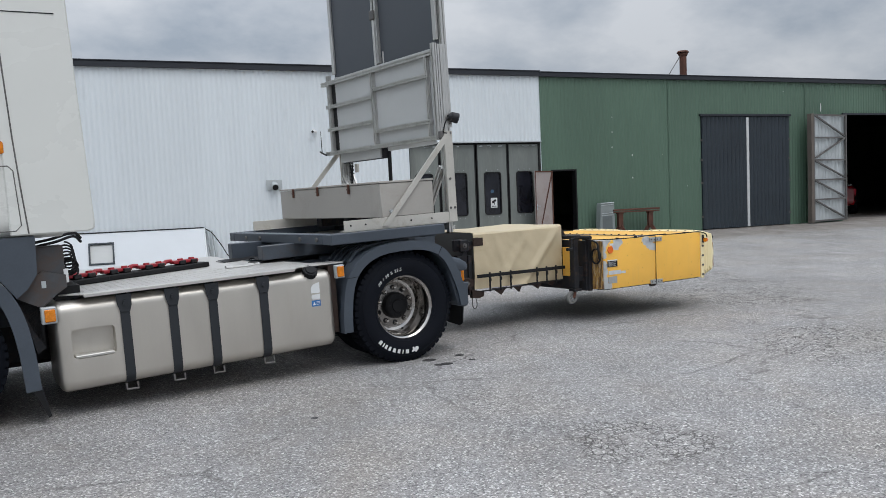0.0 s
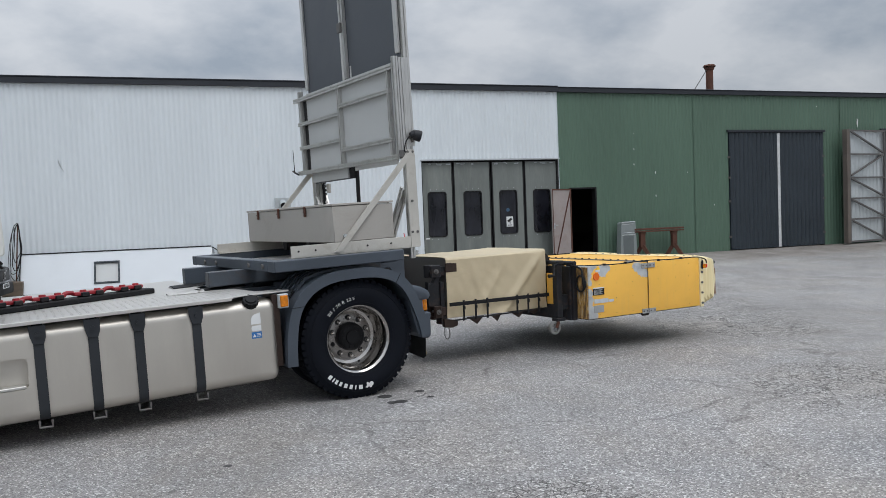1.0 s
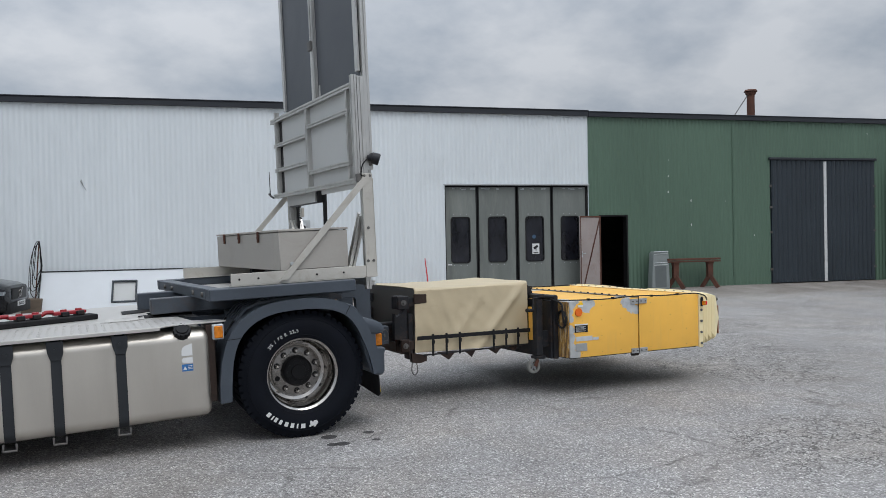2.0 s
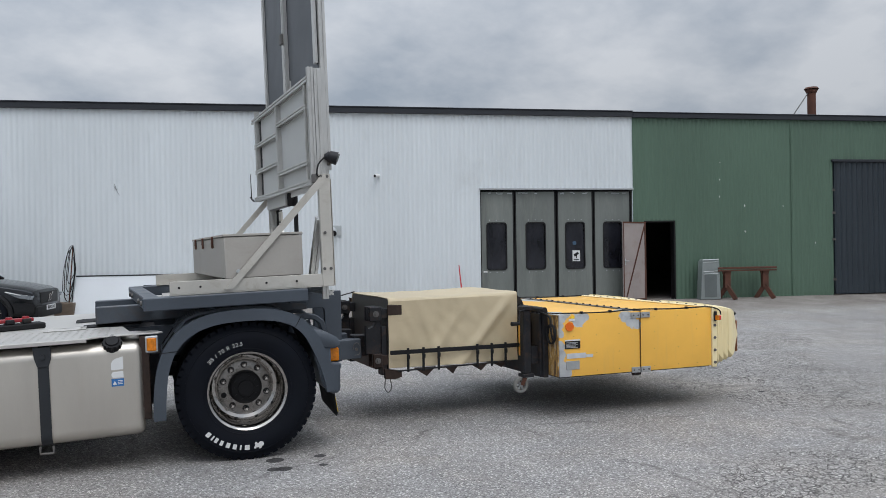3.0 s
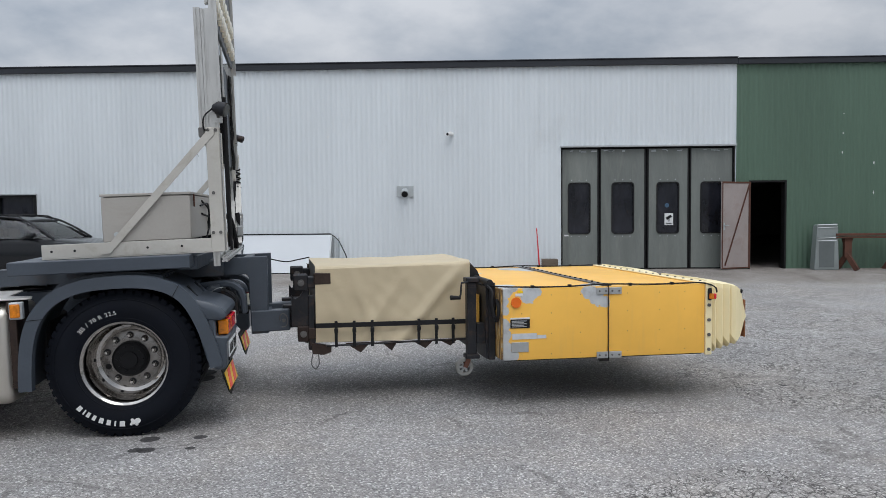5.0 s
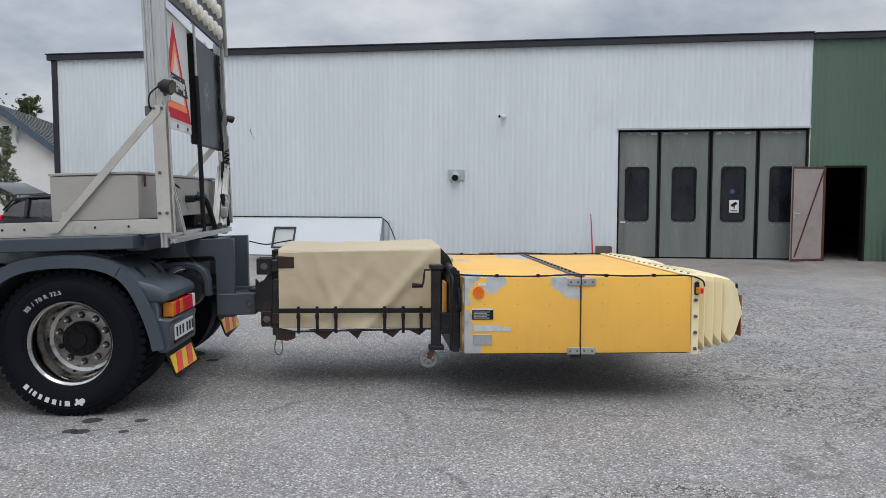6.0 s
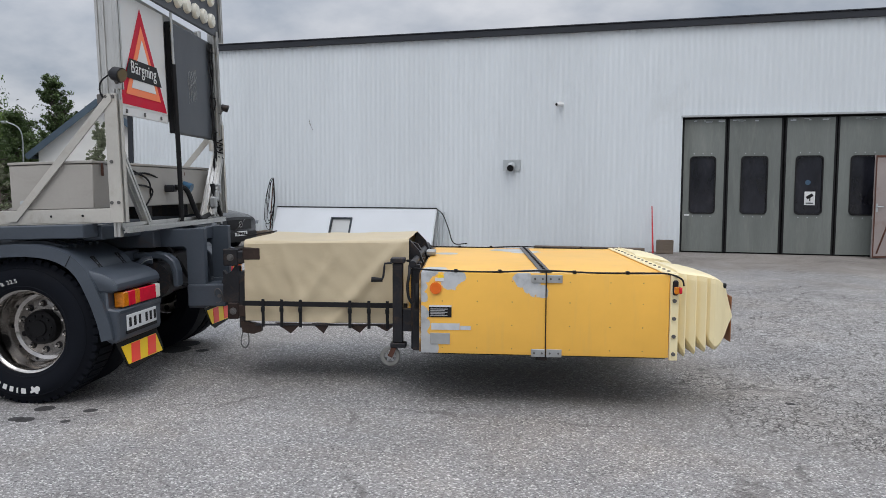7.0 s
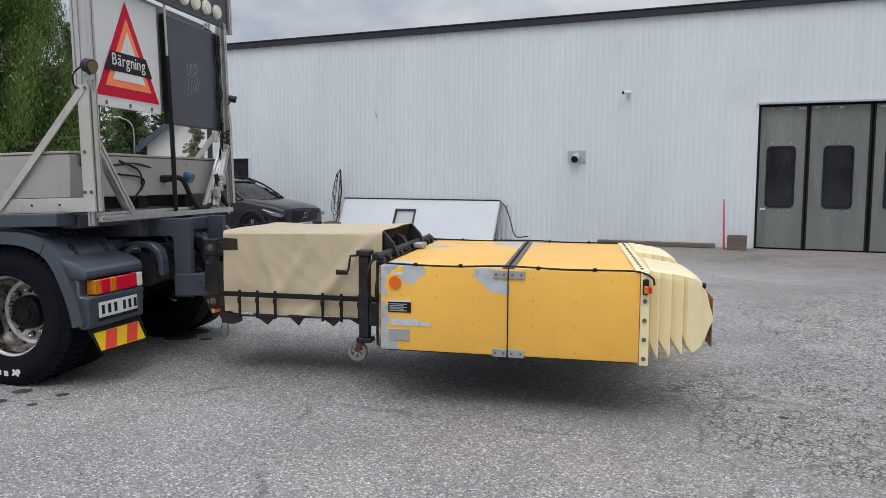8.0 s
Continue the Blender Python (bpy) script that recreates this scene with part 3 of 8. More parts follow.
def build_folding_door():
    d = thing("door_1", None, "grey-green folding hall door with four windowed leaves", "door", kind="structure")
    x0, x1, top = BAY[0], BAY[1], BAY[3]
    # black sheet across the bay gives the gaps between leaves their shade
    box_part("door_frame", d, BLACK_RUBBER, x0, x1, WALL_Y + 0.14, WALL_Y + 0.175, BASE - 0.1, top - 0.002, 0, "black sheet standing in for the shade behind the leaves")
    box_part("lintel", d, PALE_STEEL, x0 - 0.03, x1 + 0.03, WALL_Y - 0.062, WALL_Y - 0.026, top - 0.005, top + 0.035, 0.004, "pale drip strip")
    edges = [x0, 5.365, 6.44, 7.395, x1]
    for k in range(4):
        a, b = edges[k] + 0.03, edges[k + 1] - (0.045 if k == 1 else 0.03)
        bm = BM()
        off = (0.157, 0.269, 0.21, 0.242)[k]
        wx0, wx1, wz0, wz1 = a + off, a + off + 0.467, 1.0, 2.13
        for p, q, r, s in wall_pieces(a, b, BASE + 0.03, top - 0.045, [(wx0, wx1, wz0, wz1)]):
            bx(bm, p, q, WALL_Y + 0.065, WALL_Y + 0.115, r, s)
        leaf = part("door_leaf", bm, DOOR_GREY, d, smooth=False)
        g = BM()
        for sx in (a - 0.02, b - 0.012):
            bx(g, sx, sx + 0.032, WALL_Y + 0.055, WALL_Y + 0.12, BASE + 0.02, top - 0.04, 0.004)
        part("rubber_edge", g, BLACK_RUBBER, leaf, "black rubber strip")
        rr = 0.075
        ring = []
        for cx, cz, st in ((wx1 - rr, wz1 - rr, 0), (wx0 + rr, wz1 - rr, 90), (wx0 + rr, wz0 + rr, 180), (wx1 - rr, wz0 + rr, 270)):
            ring += [(cx + rr * math.cos(radians(st + 22.5 * j)), cz + rr * math.sin(radians(st + 22.5 * j))) for j in range(5)]
        bm = BM()
        n = len(ring)
        c = ((wx0 + wx1) / 2, (wz0 + wz1) / 2)
        outer = [(c[0] + (p[0] - c[0]) * 1.10, c[1] + (p[1] - c[1]) * 1.04) for p in ring]
        vo, vi = [bm.verts.new((p[0], WALL_Y + 0.048, p[1])) for p in outer], [bm.verts.new((p[0], WALL_Y + 0.048, p[1])) for p in ring]
        vb = [bm.verts.new((p[0], WALL_Y + 0.066, p[1])) for p in outer]
        vc = [bm.verts.new((p[0], WALL_Y + 0.085, p[1])) for p in ring]
        for j in range(n):
            q = (j + 1) % n
            bm.faces.new((vo[j], vo[q], vi[q], vi[j]))
            bm.faces.new((vb[j], vb[q], vo[q], vo[j]))
            bm.faces.new((vi[j], vi[q], vc[q], vc[j]))
        part("window_gasket", bm, BLACK_RUBBER, leaf, "black rounded rubber window gasket")
        part("window_pane", bx(BM(), wx0, wx1, WALL_Y + 0.086, WALL_Y + 0.094, wz0, wz1), DARK_GLASS, leaf, "dark glass pane")
        for zz in (wz0 - 0.075, wz1 + 0.075):
            for j in range(3):
                xx = wx0 + 0.06 + j * 0.17
                part("screw", cyl(BM(), (xx, WALL_Y + 0.066, zz), (xx, WALL_Y + 0.058, zz), 0.011, seg=8), PALE_STEEL, leaf)
        # pale lime stains under the lintel
        rng = random.Random(30 + k)
        for j in range(7):
            xx = a + 0.06 + (b - a - 0.2) * rng.random()
            zz = top - 0.06 - rng.uniform(0.0, 0.03)
            part("lime_stain", bx(BM(), xx, xx + rng.uniform(0.03, 0.12), WALL_Y + 0.0625, WALL_Y + 0.0645, zz - rng.uniform(0.012, 0.03), zz), PALE_STEEL, leaf, "pale lime stain", smooth=False)
        if k == 2:
            px, pz = wx0 + 0.165, 1.17
            st = box_part("warning_sticker", leaf, SIGN_WHITE, px, px + 0.195, WALL_Y + 0.076, WALL_Y + 0.080, pz, pz + 0.27, 0, "white camera warning sticker")
            bm = BM()
            beam(bm, (px + 0.04, WALL_Y + 0.073, pz + 0.14), (px + 0.15, WALL_Y + 0.073, pz + 0.21), 0.003, 0.06)
            bx(bm, px + 0.09, px + 0.11, WALL_Y + 0.071, WALL_Y + 0.074, pz + 0.08, pz + 0.16)
            bx(bm, px + 0.03, px + 0.16, WALL_Y + 0.071, WALL_Y + 0.074, pz + 0.03, pz + 0.05)
            part("pictogram", bm, BLACK_PAINT, d)
            bm = BM()
            cyl(bm, (wx0 + 0.22, WALL_Y + 0.083, 1.62), (wx0 + 0.22, WALL_Y + 0.078, 1.62), 0.05, seg=20)
            part("round_sticker", bm, FADED_BLUE, leaf, "small blue round sticker")
        if k == 0:
            box_part("name_plate", leaf, SIGN_WHITE, a + 0.05, a + 0.15, WALL_Y + 0.058, WALL_Y + 0.064, 0.93, 0.965, 0.0)


def build_side_door():
    d = thing("door_2", None, "open grey steel side door with a rusty diagonal brace", "door", kind="structure")
    x0, x1, top = SIDE_DOOR[0], SIDE_DOOR[1], SIDE_DOOR[3]
    bm = BM()
    for a, b, c, e in ((x0, x0 + 0.045, BASE - 0.05, top), (x1 - 0.045, x1, BASE - 0.05, top), (x0 + 0.045, x1 - 0.045, top - 0.045, top)):
        bx(bm, a, b, WALL_Y - 0.03, WALL_Y + 0.178, c, e, 0.004)
    part("door_frame", bm, BLACK_PAINT, d)
    hinge, ang = Vector((x0 + 0.01, WALL_Y - 0.05, 0)), radians(180 + 24)
    m = Matrix.Translation(hinge) @ Matrix.Rotation(ang, 4, "Z")
    bm = BM()
    bx(bm, 0.0, 0.80, -0.02, 0.02, BASE + 0.02, top - 0.03, 0.004)
    leaf = part("door_leaf", bm, surface("grey_pink_door", (0.34, 0.295, 0.28), 0.5, 0, 0.12, 1.5, 60, 0.05, 0.36, (0.22, 0.13, 0.10)), d)
    leaf.matrix_basis = m
    bm = BM()
    beam(bm, (0.05, 0.028, top - 0.10), (0.72, 0.028, BASE + 0.1), 0.012, 0.05, (0, 1, 0))
    bx(bm, 0.0, 0.05, 0.021, 0.03, BASE + 0.02, top - 0.03)
    part("brace", bm, RUST, leaf, "rusty steel brace")
    for a, b, c, e in ((0.05, 0.80, top - 0.07, top - 0.03), (0.05, 0.80, BASE + 0.02, BASE + 0.05), (0.775, 0.80, BASE + 0.05, top - 0.07)):
        part("edge_strip", bx(BM(), a, b, 0.021, 0.027, c, e), RUST, leaf, "rusty edge strip")
    bm = BM()
    tube(bm, [(0.74, 0.022, 1.16), (0.74, 0.06, 1.16), (0.64, 0.06, 1.16)], 0.011)
    bx(bm, 0.72, 0.76, 0.021, 0.027, 1.06, 1.22)
    part("door_handle", bm, PALE_STEEL, leaf, "steel lever handle")


def build_gates():
    d = thing("door_3", None, "closed charcoal ribbed double gate with a pale middle strip", "gate", kind="structure")
    x0, x1, top = GATE[0], GATE[1], GATE[3]
    mid = 15.79
    for a, b in ((x0 + 0.03, mid - 0.05), (mid + 0.05, x1 - 0.03)):
        bm = BM()
        corrugated(bm, a, b, BASE + 0.03, top - 0.07, WALL_Y - 0.045, 0.155, 0.044)
        bx(bm, a, b, WALL_Y + 0.004, WALL_Y + 0.05, BASE + 0.03, top - 0.07)
        part("gate_leaf", bm, GATE_GREY, d, smooth=False)
    box_part("middle_strip", d, surface("flaking_white_strip", (0.55, 0.56, 0.56), 0.6, 0, 0.1, 4, 60, 0.1, 0.35, (0.25, 0.24, 0.23)), mid - 0.05, mid + 0.05, WALL_Y - 0.055, WALL_Y - 0.024, BASE + 0.03, top - 0.1, 0.004, "flaking white cover strip")
    box_part("top_rail", d, FASCIA, x0 - 0.05, x1 + 0.03, WALL_Y - 0.09, WALL_Y - 0.026, top - 0.065, top, 0.006)
    bm = BM()
    for z in (0.55, 1.6, 2.3, 2.9):
        bx(bm, x0 - 0.03, x0 + 0.06, WALL_Y - 0.05, WALL_Y - 0.025, z, z + 0.06, 0.004)
        bx(bm, x1 - 0.06, x1 + 0.03, WALL_Y - 0.05, WALL_Y - 0.025, z, z + 0.06, 0.004)
    part("hinges", bm, FRAME_STEEL, d)

    d = thing("door_4", None, "open gate leaf of pale ribbed sheet on a braced steel frame", "gate", kind="structure")
    x0, x1, top = OPEN_GATE[0], OPEN_GATE[1], OPEN_GATE[3]
    box_part("top_rail", d, FASCIA, x0 - 0.03, x1 + 0.03, WALL_Y - 0.09, WALL_Y - 0.026, top - 0.07, top, 0.006)
    m = Matrix.Translation((x0 - 0.02, WALL_Y - 0.14, 0)) @ Matrix.Rotation(radians(180 + 8.5), 4, "Z")
    h0, h1, w = BASE + 0.05, top - 0.07, 1.78
    bm = BM()
    corrugated(bm, 0.0, w, h0, h1, -0.01, 0.17, -0.02)
    leaf = part("gate_leaf", bm, PALE_STEEL, d, smooth=False)
    leaf.matrix_basis = m
    bm = BM()
    for a, b in ((0.03, 0.0), (w - 0.03, 0.0)):
        beam(bm, (a, 0.05, h0), (a, 0.05, h1), 0.06, 0.06, (0, 1, 0))
    zs = [h0 + 0.03, h0 + 0.72, h0 + 1.36, h0 + 2.0, h0 + 2.72, h1 - 0.03]
    for z in zs:
        beam(bm, (0.06, 0.045, z), (w - 0.06, 0.045, z), 0.05, 0.05)
    part("leaf_frame", bm, FRAME_STEEL, leaf, "weathered steel frame")
    for k, (za, zb) in enumerate(zip(zs, zs[1:])):
        lo, hi = (0.1, w - 0.1) if k != 3 else (w - 0.1, 0.1)
        part("brace", beam(BM(), (lo, 0.055, za + 0.06), (hi, 0.055, zb - 0.02), 0.045, 0.05, (0, 1, 0)), FRAME_STEEL, leaf)
    bm = BM()
    bx(bm, w, w + 0.12, -0.06, 0.09, h0 - 0.02, h1)
    part("edge_post", bm, surface("greying_timber", (0.12, 0.10, 0.085), 0.8, 0, 0.2, 2), leaf, "greying timber edge")


def build_window():
    d = thing("window_1", None, "small dark-framed window with a grey blind", "window", kind="structure")
    x0, x1, z0, z1 = WINDOW
    bm = BM()
    for a, b, c, e in ((x0, x0 + 0.06, z0, z1), (x1 - 0.06, x1, z0, z1), (x0 + 0.06, x1 - 0.06, z1 - 0.06, z1), (x0 + 0.06, x1 - 0.06, z0, z0 + 0.06)):
        bx(bm, a, b, WALL_Y - 0.06, WALL_Y + 0.10, c, e, 0.004)
    part("window_frame", bm, BLACK_PAINT, d)
    box_part("window_pane", d, DARK_GLASS, x0 + 0.06, x1 - 0.06, WALL_Y + 0.03, WALL_Y + 0.04, z0 + 0.06, z1 - 0.06, 0)
    box_part("window_sill", d, PALE_STEEL, x0 - 0.02, x1 + 0.02, WALL_Y - 0.09, WALL_Y - 0.03, z1 + 0.003, z1 + 0.03, 0.004)


build_ground()
build_hall()
build_folding_door()
build_side_door()
build_gates()
build_window()


# ---- the recovery truck ----
TRUCK_AT = Matrix.Translation((-0.221, 9.0276, 0)) @ Matrix.Rotation(radians(11.1), 4, "Z")
PITCHED = TRUCK_AT @ Matrix.Rotation(radians(-1.8), 4, "Y")


STAINED = surface("rust_streaked_grey_paint", (0.062, 0.066, 0.072), 0.6, 0, 0.2, 2.5, 60, 0.15, 0.85, (0.085, 0.050, 0.034))
CRADLE = surface("rust_edged_chassis_paint", (0.055, 0.066, 0.082), 0.45, 0, 0.2, 2.5, 60, 0.12, 0.42, (0.080, 0.050, 0.036))
NUT = surface("bright_nut_steel", (0.60, 0.58, 0.55), 0.22, 1.0, 0.1, 20)
DISC = surface("dull_wheel_disc", (0.30, 0.285, 0.27), 0.30, 0.95, 0.2, 8, 60, 0.05, 0.45, (0.10, 0.08, 0.065))


def build_wheel(parent, x, y, z, out, lettered=False):
    """Tractor wheel with a dished polished rim; out = -1 or 1, the side that shows."""
    s = out
    w = part("wheel", revolve(BM(), [(0.295, y), (0.292, y - s * 0.012), (0.278, y - s * 0.02), (0.268, y - s * 0.035), (0.262, y - s * 0.12), (0.257, y - s * 0.205), (0.242, y - s * 0.235), (0.218, y - s * 0.245), (0.206, y - s * 0.240)], (x, 0, z), 64), CHROME, parent, "polished aluminium truck wheel")
    part("wheel_disc", revolve(BM(), [(0.207, y - s * 0.242), (0.203, y - s * 0.228), (0.196, y - s * 0.224), (0.125, y - s * 0.224), (0.125, y - s * 0.28)], (x, 0, z), 48), DISC, w, "dull grey wheel disc")
    prof = [(0.292, y - s * 0.004), (0.302, y + s * 0.002), (0.330, y + s * 0.012), (0.380, y + s * 0.026), (0.425, y + s * 0.024), (0.455, y + s * 0.010), (0.480, y - s * 0.004),
            (0.497, y - s * 0.020), (0.507, y - s * 0.045), (0.507, y - s * 0.255), (0.495, y - s * 0.285), (0.43, y - s * 0.31), (0.33, y - s * 0.30), (0.285, y - s * 0.29)]
    ty = revolve(BM(), prof, (x, 0, z), 96)
    # tread lugs round the shoulder
    n = 52
    for k in range(n):
        a = 6.28318 * k / n
        for r0, r1, ya, yb, half in ((0.468, 0.512, y - s * 0.0, y - s * 0.055, 0.022), (0.505, 0.514, y - s * 0.06, y - s * 0.24, 0.021)):
            vs = []
            for r, dw in ((r0, half), (r1, half * 0.92)):
                for yy in (ya if r == r0 or ya != y else y - s * 0.018, yb):
                    for sg in (-1, 1):
                        ang = a + sg * dw / 0.5 + (0.06 if ya != y - s * 0.0 else 0)
                        vs.append(ty.verts.new((x + r * math.cos(ang), yy, z + r * math.sin(ang))))
            for q in ((0, 1, 3, 2), (4, 6, 7, 5), (0, 4, 5, 1), (2, 3, 7, 6), (0, 2, 6, 4), (1, 5, 7, 3)):
                ty.faces.new([vs[i] for i in q])
    bmesh.ops.recalc_face_normals(ty, faces=ty.faces[:])
    t = part("tyre", ty, TYRE, w, "black truck tyre with worn shoulder lugs")
    for rr in (0.318, 0.448):
        tube(bm := BM(), [(x + rr * math.cos(6.28318 * k / 64), y + s * (0.0065 if rr < 0.4 else 0.0155), z + rr * math.sin(6.28318 * k / 64)) for k in range(65)], 0.004, 6)
        part("sidewall_rib", bm, TYRE, w)
    hb = revolve(BM(), [(0.124, y - s * 0.246), (0.126, y - s * 0.215), (0.121, y - s * 0.165), (0.104, y - s * 0.150), (0.062, y - s * 0.146), (0.058, y - s * 0.134), (0.0, y - s * 0.132)], (x, 0, z), 32)
    for k in range(10):
        a = 6.28318 * k / 10
        cyl(hb, (x + 0.088 * math.cos(a), y - s * 0.152, z + 0.088 * math.sin(a)), (x + 0.088 * math.cos(a), y - s * 0.138, z + 0.088 * math.sin(a)), 0.011, seg=6)
    part("hub", hb, HUB_BLACK, w, "greasy black axle hub")
    for k in range(10):
        a = 6.28318 * (k + 0.5) / 10
        b = 6.28318 * k / 10
        d = Vector((math.cos(b), 0, math.sin(b)))
        t3 = Vector((-math.sin(b), 0, math.cos(b)))
        hole = BM()
        ctr, ax = Vector((x, y - s * 0.2245, z)) + d * 0.2465, Vector((0, -s * 0.020, 0)) - d * 0.0105
        nrm = ax.normalized().cross(t3)
        nrm = nrm if nrm.dot(d) < 0 else -nrm
        ring = [[hole.verts.new(ctr + t3 * 0.013 * math.cos(q * 0.5236) + ax.normalized() * 0.0085 * math.sin(q * 0.5236) + nrm * lv) for q in range(12)] for lv in (-0.002, 0.0025)]
        for q in range(12):
            hole.faces.new((ring[0][q], ring[0][(q + 1) % 12], ring[1][(q + 1) % 12], ring[1][q]))
        hole.faces.new(ring[0])
        hole.faces.new(ring[1])
        bmesh.ops.recalc_face_normals(hole, faces=hole.faces[:])
        part("hand_hole", hole, HUB_BLACK, w)
        nut = BM()
        c = Vector((x + 0.1675 * math.cos(a), 0, z + 0.1675 * math.sin(a)))
        if k == 5 and lettered:
            # one stud has lost its nut
            part("stud_hole", cyl(nut, c + Vector((0, y - s * 0.226, 0)), c + Vector((0, y - s * 0.221, 0)), 0.021, seg=14), HUB_BLACK, w)
            continue
        cyl(nut, c + Vector((0, y - s * 0.226, 0)), c + Vector((0, y - s * 0.218, 0)), 0.026, 0.024, 14)
        part("washer", nut, DARK_STEEL, w)
        nut = cyl(BM(), c + Vector((0, y - s * 0.218, 0)), c + Vector((0, y - s * 0.190, 0)), 0.0180, 0.0165, 6)
        cyl(nut, c + Vector((0, y - s * 0.190, 0)), c + Vector((0, y - s * 0.178, 0)), 0.0150, 0.0090, 10)
        part("wheel_nut", nut, NUT, w)
    if lettered:
        def on_sidewall(mesh_verts, low):
            """Lay flat characters onto the curved rubber."""
            for v in mesh_verts:
                r = math.hypot(v.co.x - x, v.co.z - z)
                bulge = np.interp(r, (0.302, 0.330, 0.380, 0.425, 0.455), (0.002, 0.012, 0.026, 0.024, 0.010))
                v.co.y = y + s * (bulge + (0.0030 if (v.co.y - low) * s > 0 else -0.001))

        # size marking along the upper sidewall, bars for the maker's mark below
        ang = radians(140)
        for ch, me in letters("315 / 70 R 22.5", 0.040, 0.0015):
            if ch == " " or not me.vertices:
                ang -= 0.016 / 0.350
                bpy.data.meshes.remove(me)
                continue
            xs = [v.co.x for v in me.vertices]
            wd = max(xs) - min(xs)
            ang -= (wd / 2 + 0.0028) / 0.350
            m = Matrix.Translation((x + 0.345 * math.cos(ang), y + s * 0.0195, z + 0.345 * math.sin(ang))) @ Matrix.Rotation(radians(90) - ang, 4, "Y") @ Matrix.Rotation(radians(90), 4, "X") @ Matrix.Translation((-(max(xs) + min(xs)) / 2, 0, 0))
            me.transform(m)
            bm = BM()
            bm.from_mesh(me)
            bpy.data.meshes.remove(me)
            on_sidewall(bm.verts, y + s * 0.0195)
            part("size_character", bm, WHITE_INK, w, smooth=False)
            ang -= (wd / 2 + 0.0028) / 0.350
        bm = BM()
        for deg, wide in zip((223.5, 229.0, 233.5, 239.5, 246.5, 253.5, 259.5, 266.0), (2.1, 0.8, 1.6, 1.6, 2.0, 1.9, 0.8, 2.4)):
            a0, a1 = radians(deg - wide), radians(deg + wide)
            vs = [bm.verts.new((x + r * math.cos(a), y + s * d, z + r * math.sin(a))) for d in (0.022, 0.0285) for r, a in ((0.392, a0), (0.429, a0), (0.429, a1), (0.392, a1))]
            for q in ((0, 1, 2, 3), (7, 6, 5, 4), (0, 4, 5, 1), (1, 5, 6, 2), (2, 6, 7, 3), (3, 7, 4, 0)):
                bm.faces.new([vs[i] for i in q])
        for r, a, rad in ((0.405, 276.5, 0.017), (0.402, 280.5, 0.020), (0.425, 279, 0.011), (0.388, 275.5, 0.010), (0.418, 274, 0.009)):
            cc = Vector((x + r * math.cos(radians(a)), 0, z + r * math.sin(radians(a))))
            cyl(bm, cc + Vector((0, y + s * 0.02, 0)), cc + Vector((0, y + s * 0.0285, 0)), rad, seg=10)
        on_sidewall(bm.verts, y + s * 0.025)
        bmesh.ops.recalc_face_normals(bm, faces=bm.faces[:])
        tagged(part("maker_mark", bm, WHITE_INK, w, "white painted mark", smooth=False), kind="stuff")
    return w


def rounded_section(y0, y1, z0, z1, r, n=5):
    pts = []
    for cy, cz, st in ((y1 - r, z1 - r, 0), (y0 + r, z1 - r, 90), (y0 + r, z0 + r, 180), (y1 - r, z0 + r, 270)):
        pts += [(cy + r * math.cos(radians(st + 90 * j / n)), cz + r * math.sin(radians(st + 90 * j / n))) for j in range(n + 1)]
    return pts


def thicken(bm, off):
    """Give an open sheet a second skin at an offset and close its rim."""
    rim = [e for e in bm.edges if len(e.link_faces) == 1]
    skin = {v: bm.verts.new(v.co + Vector(off)) for v in bm.verts[:]}
    for f in bm.faces[:]:
        bm.faces.new([skin[v] for v in reversed(f.verts)])
    for e in rim:
        a, b = e.verts
        bm.faces.new((a, b, skin[b], skin[a]))
    bmesh.ops.recalc_face_normals(bm, faces=bm.faces[:])


def carve(ob, cutter):
    """Cut one solid out of another and drop the cutter."""
    keep = ob.parent
    ob.parent = None
    md = ob.modifiers.new("carve", "BOOLEAN")
    md.operation, md.object, md.solver = "DIFFERENCE", cutter, "EXACT"
    dg = bpy.context.evaluated_depsgraph_get()
    me = bpy.data.meshes.new_from_object(ob.evaluated_get(dg))
    ob.modifiers.clear()
    ob.data = me
    for p in me.polygons:
        p.use_smooth = p.area < 0.015
    me.set_sharp_from_angle(angle=radians(32))
    bpy.data.objects.remove(cutter)
    ob.parent = keep


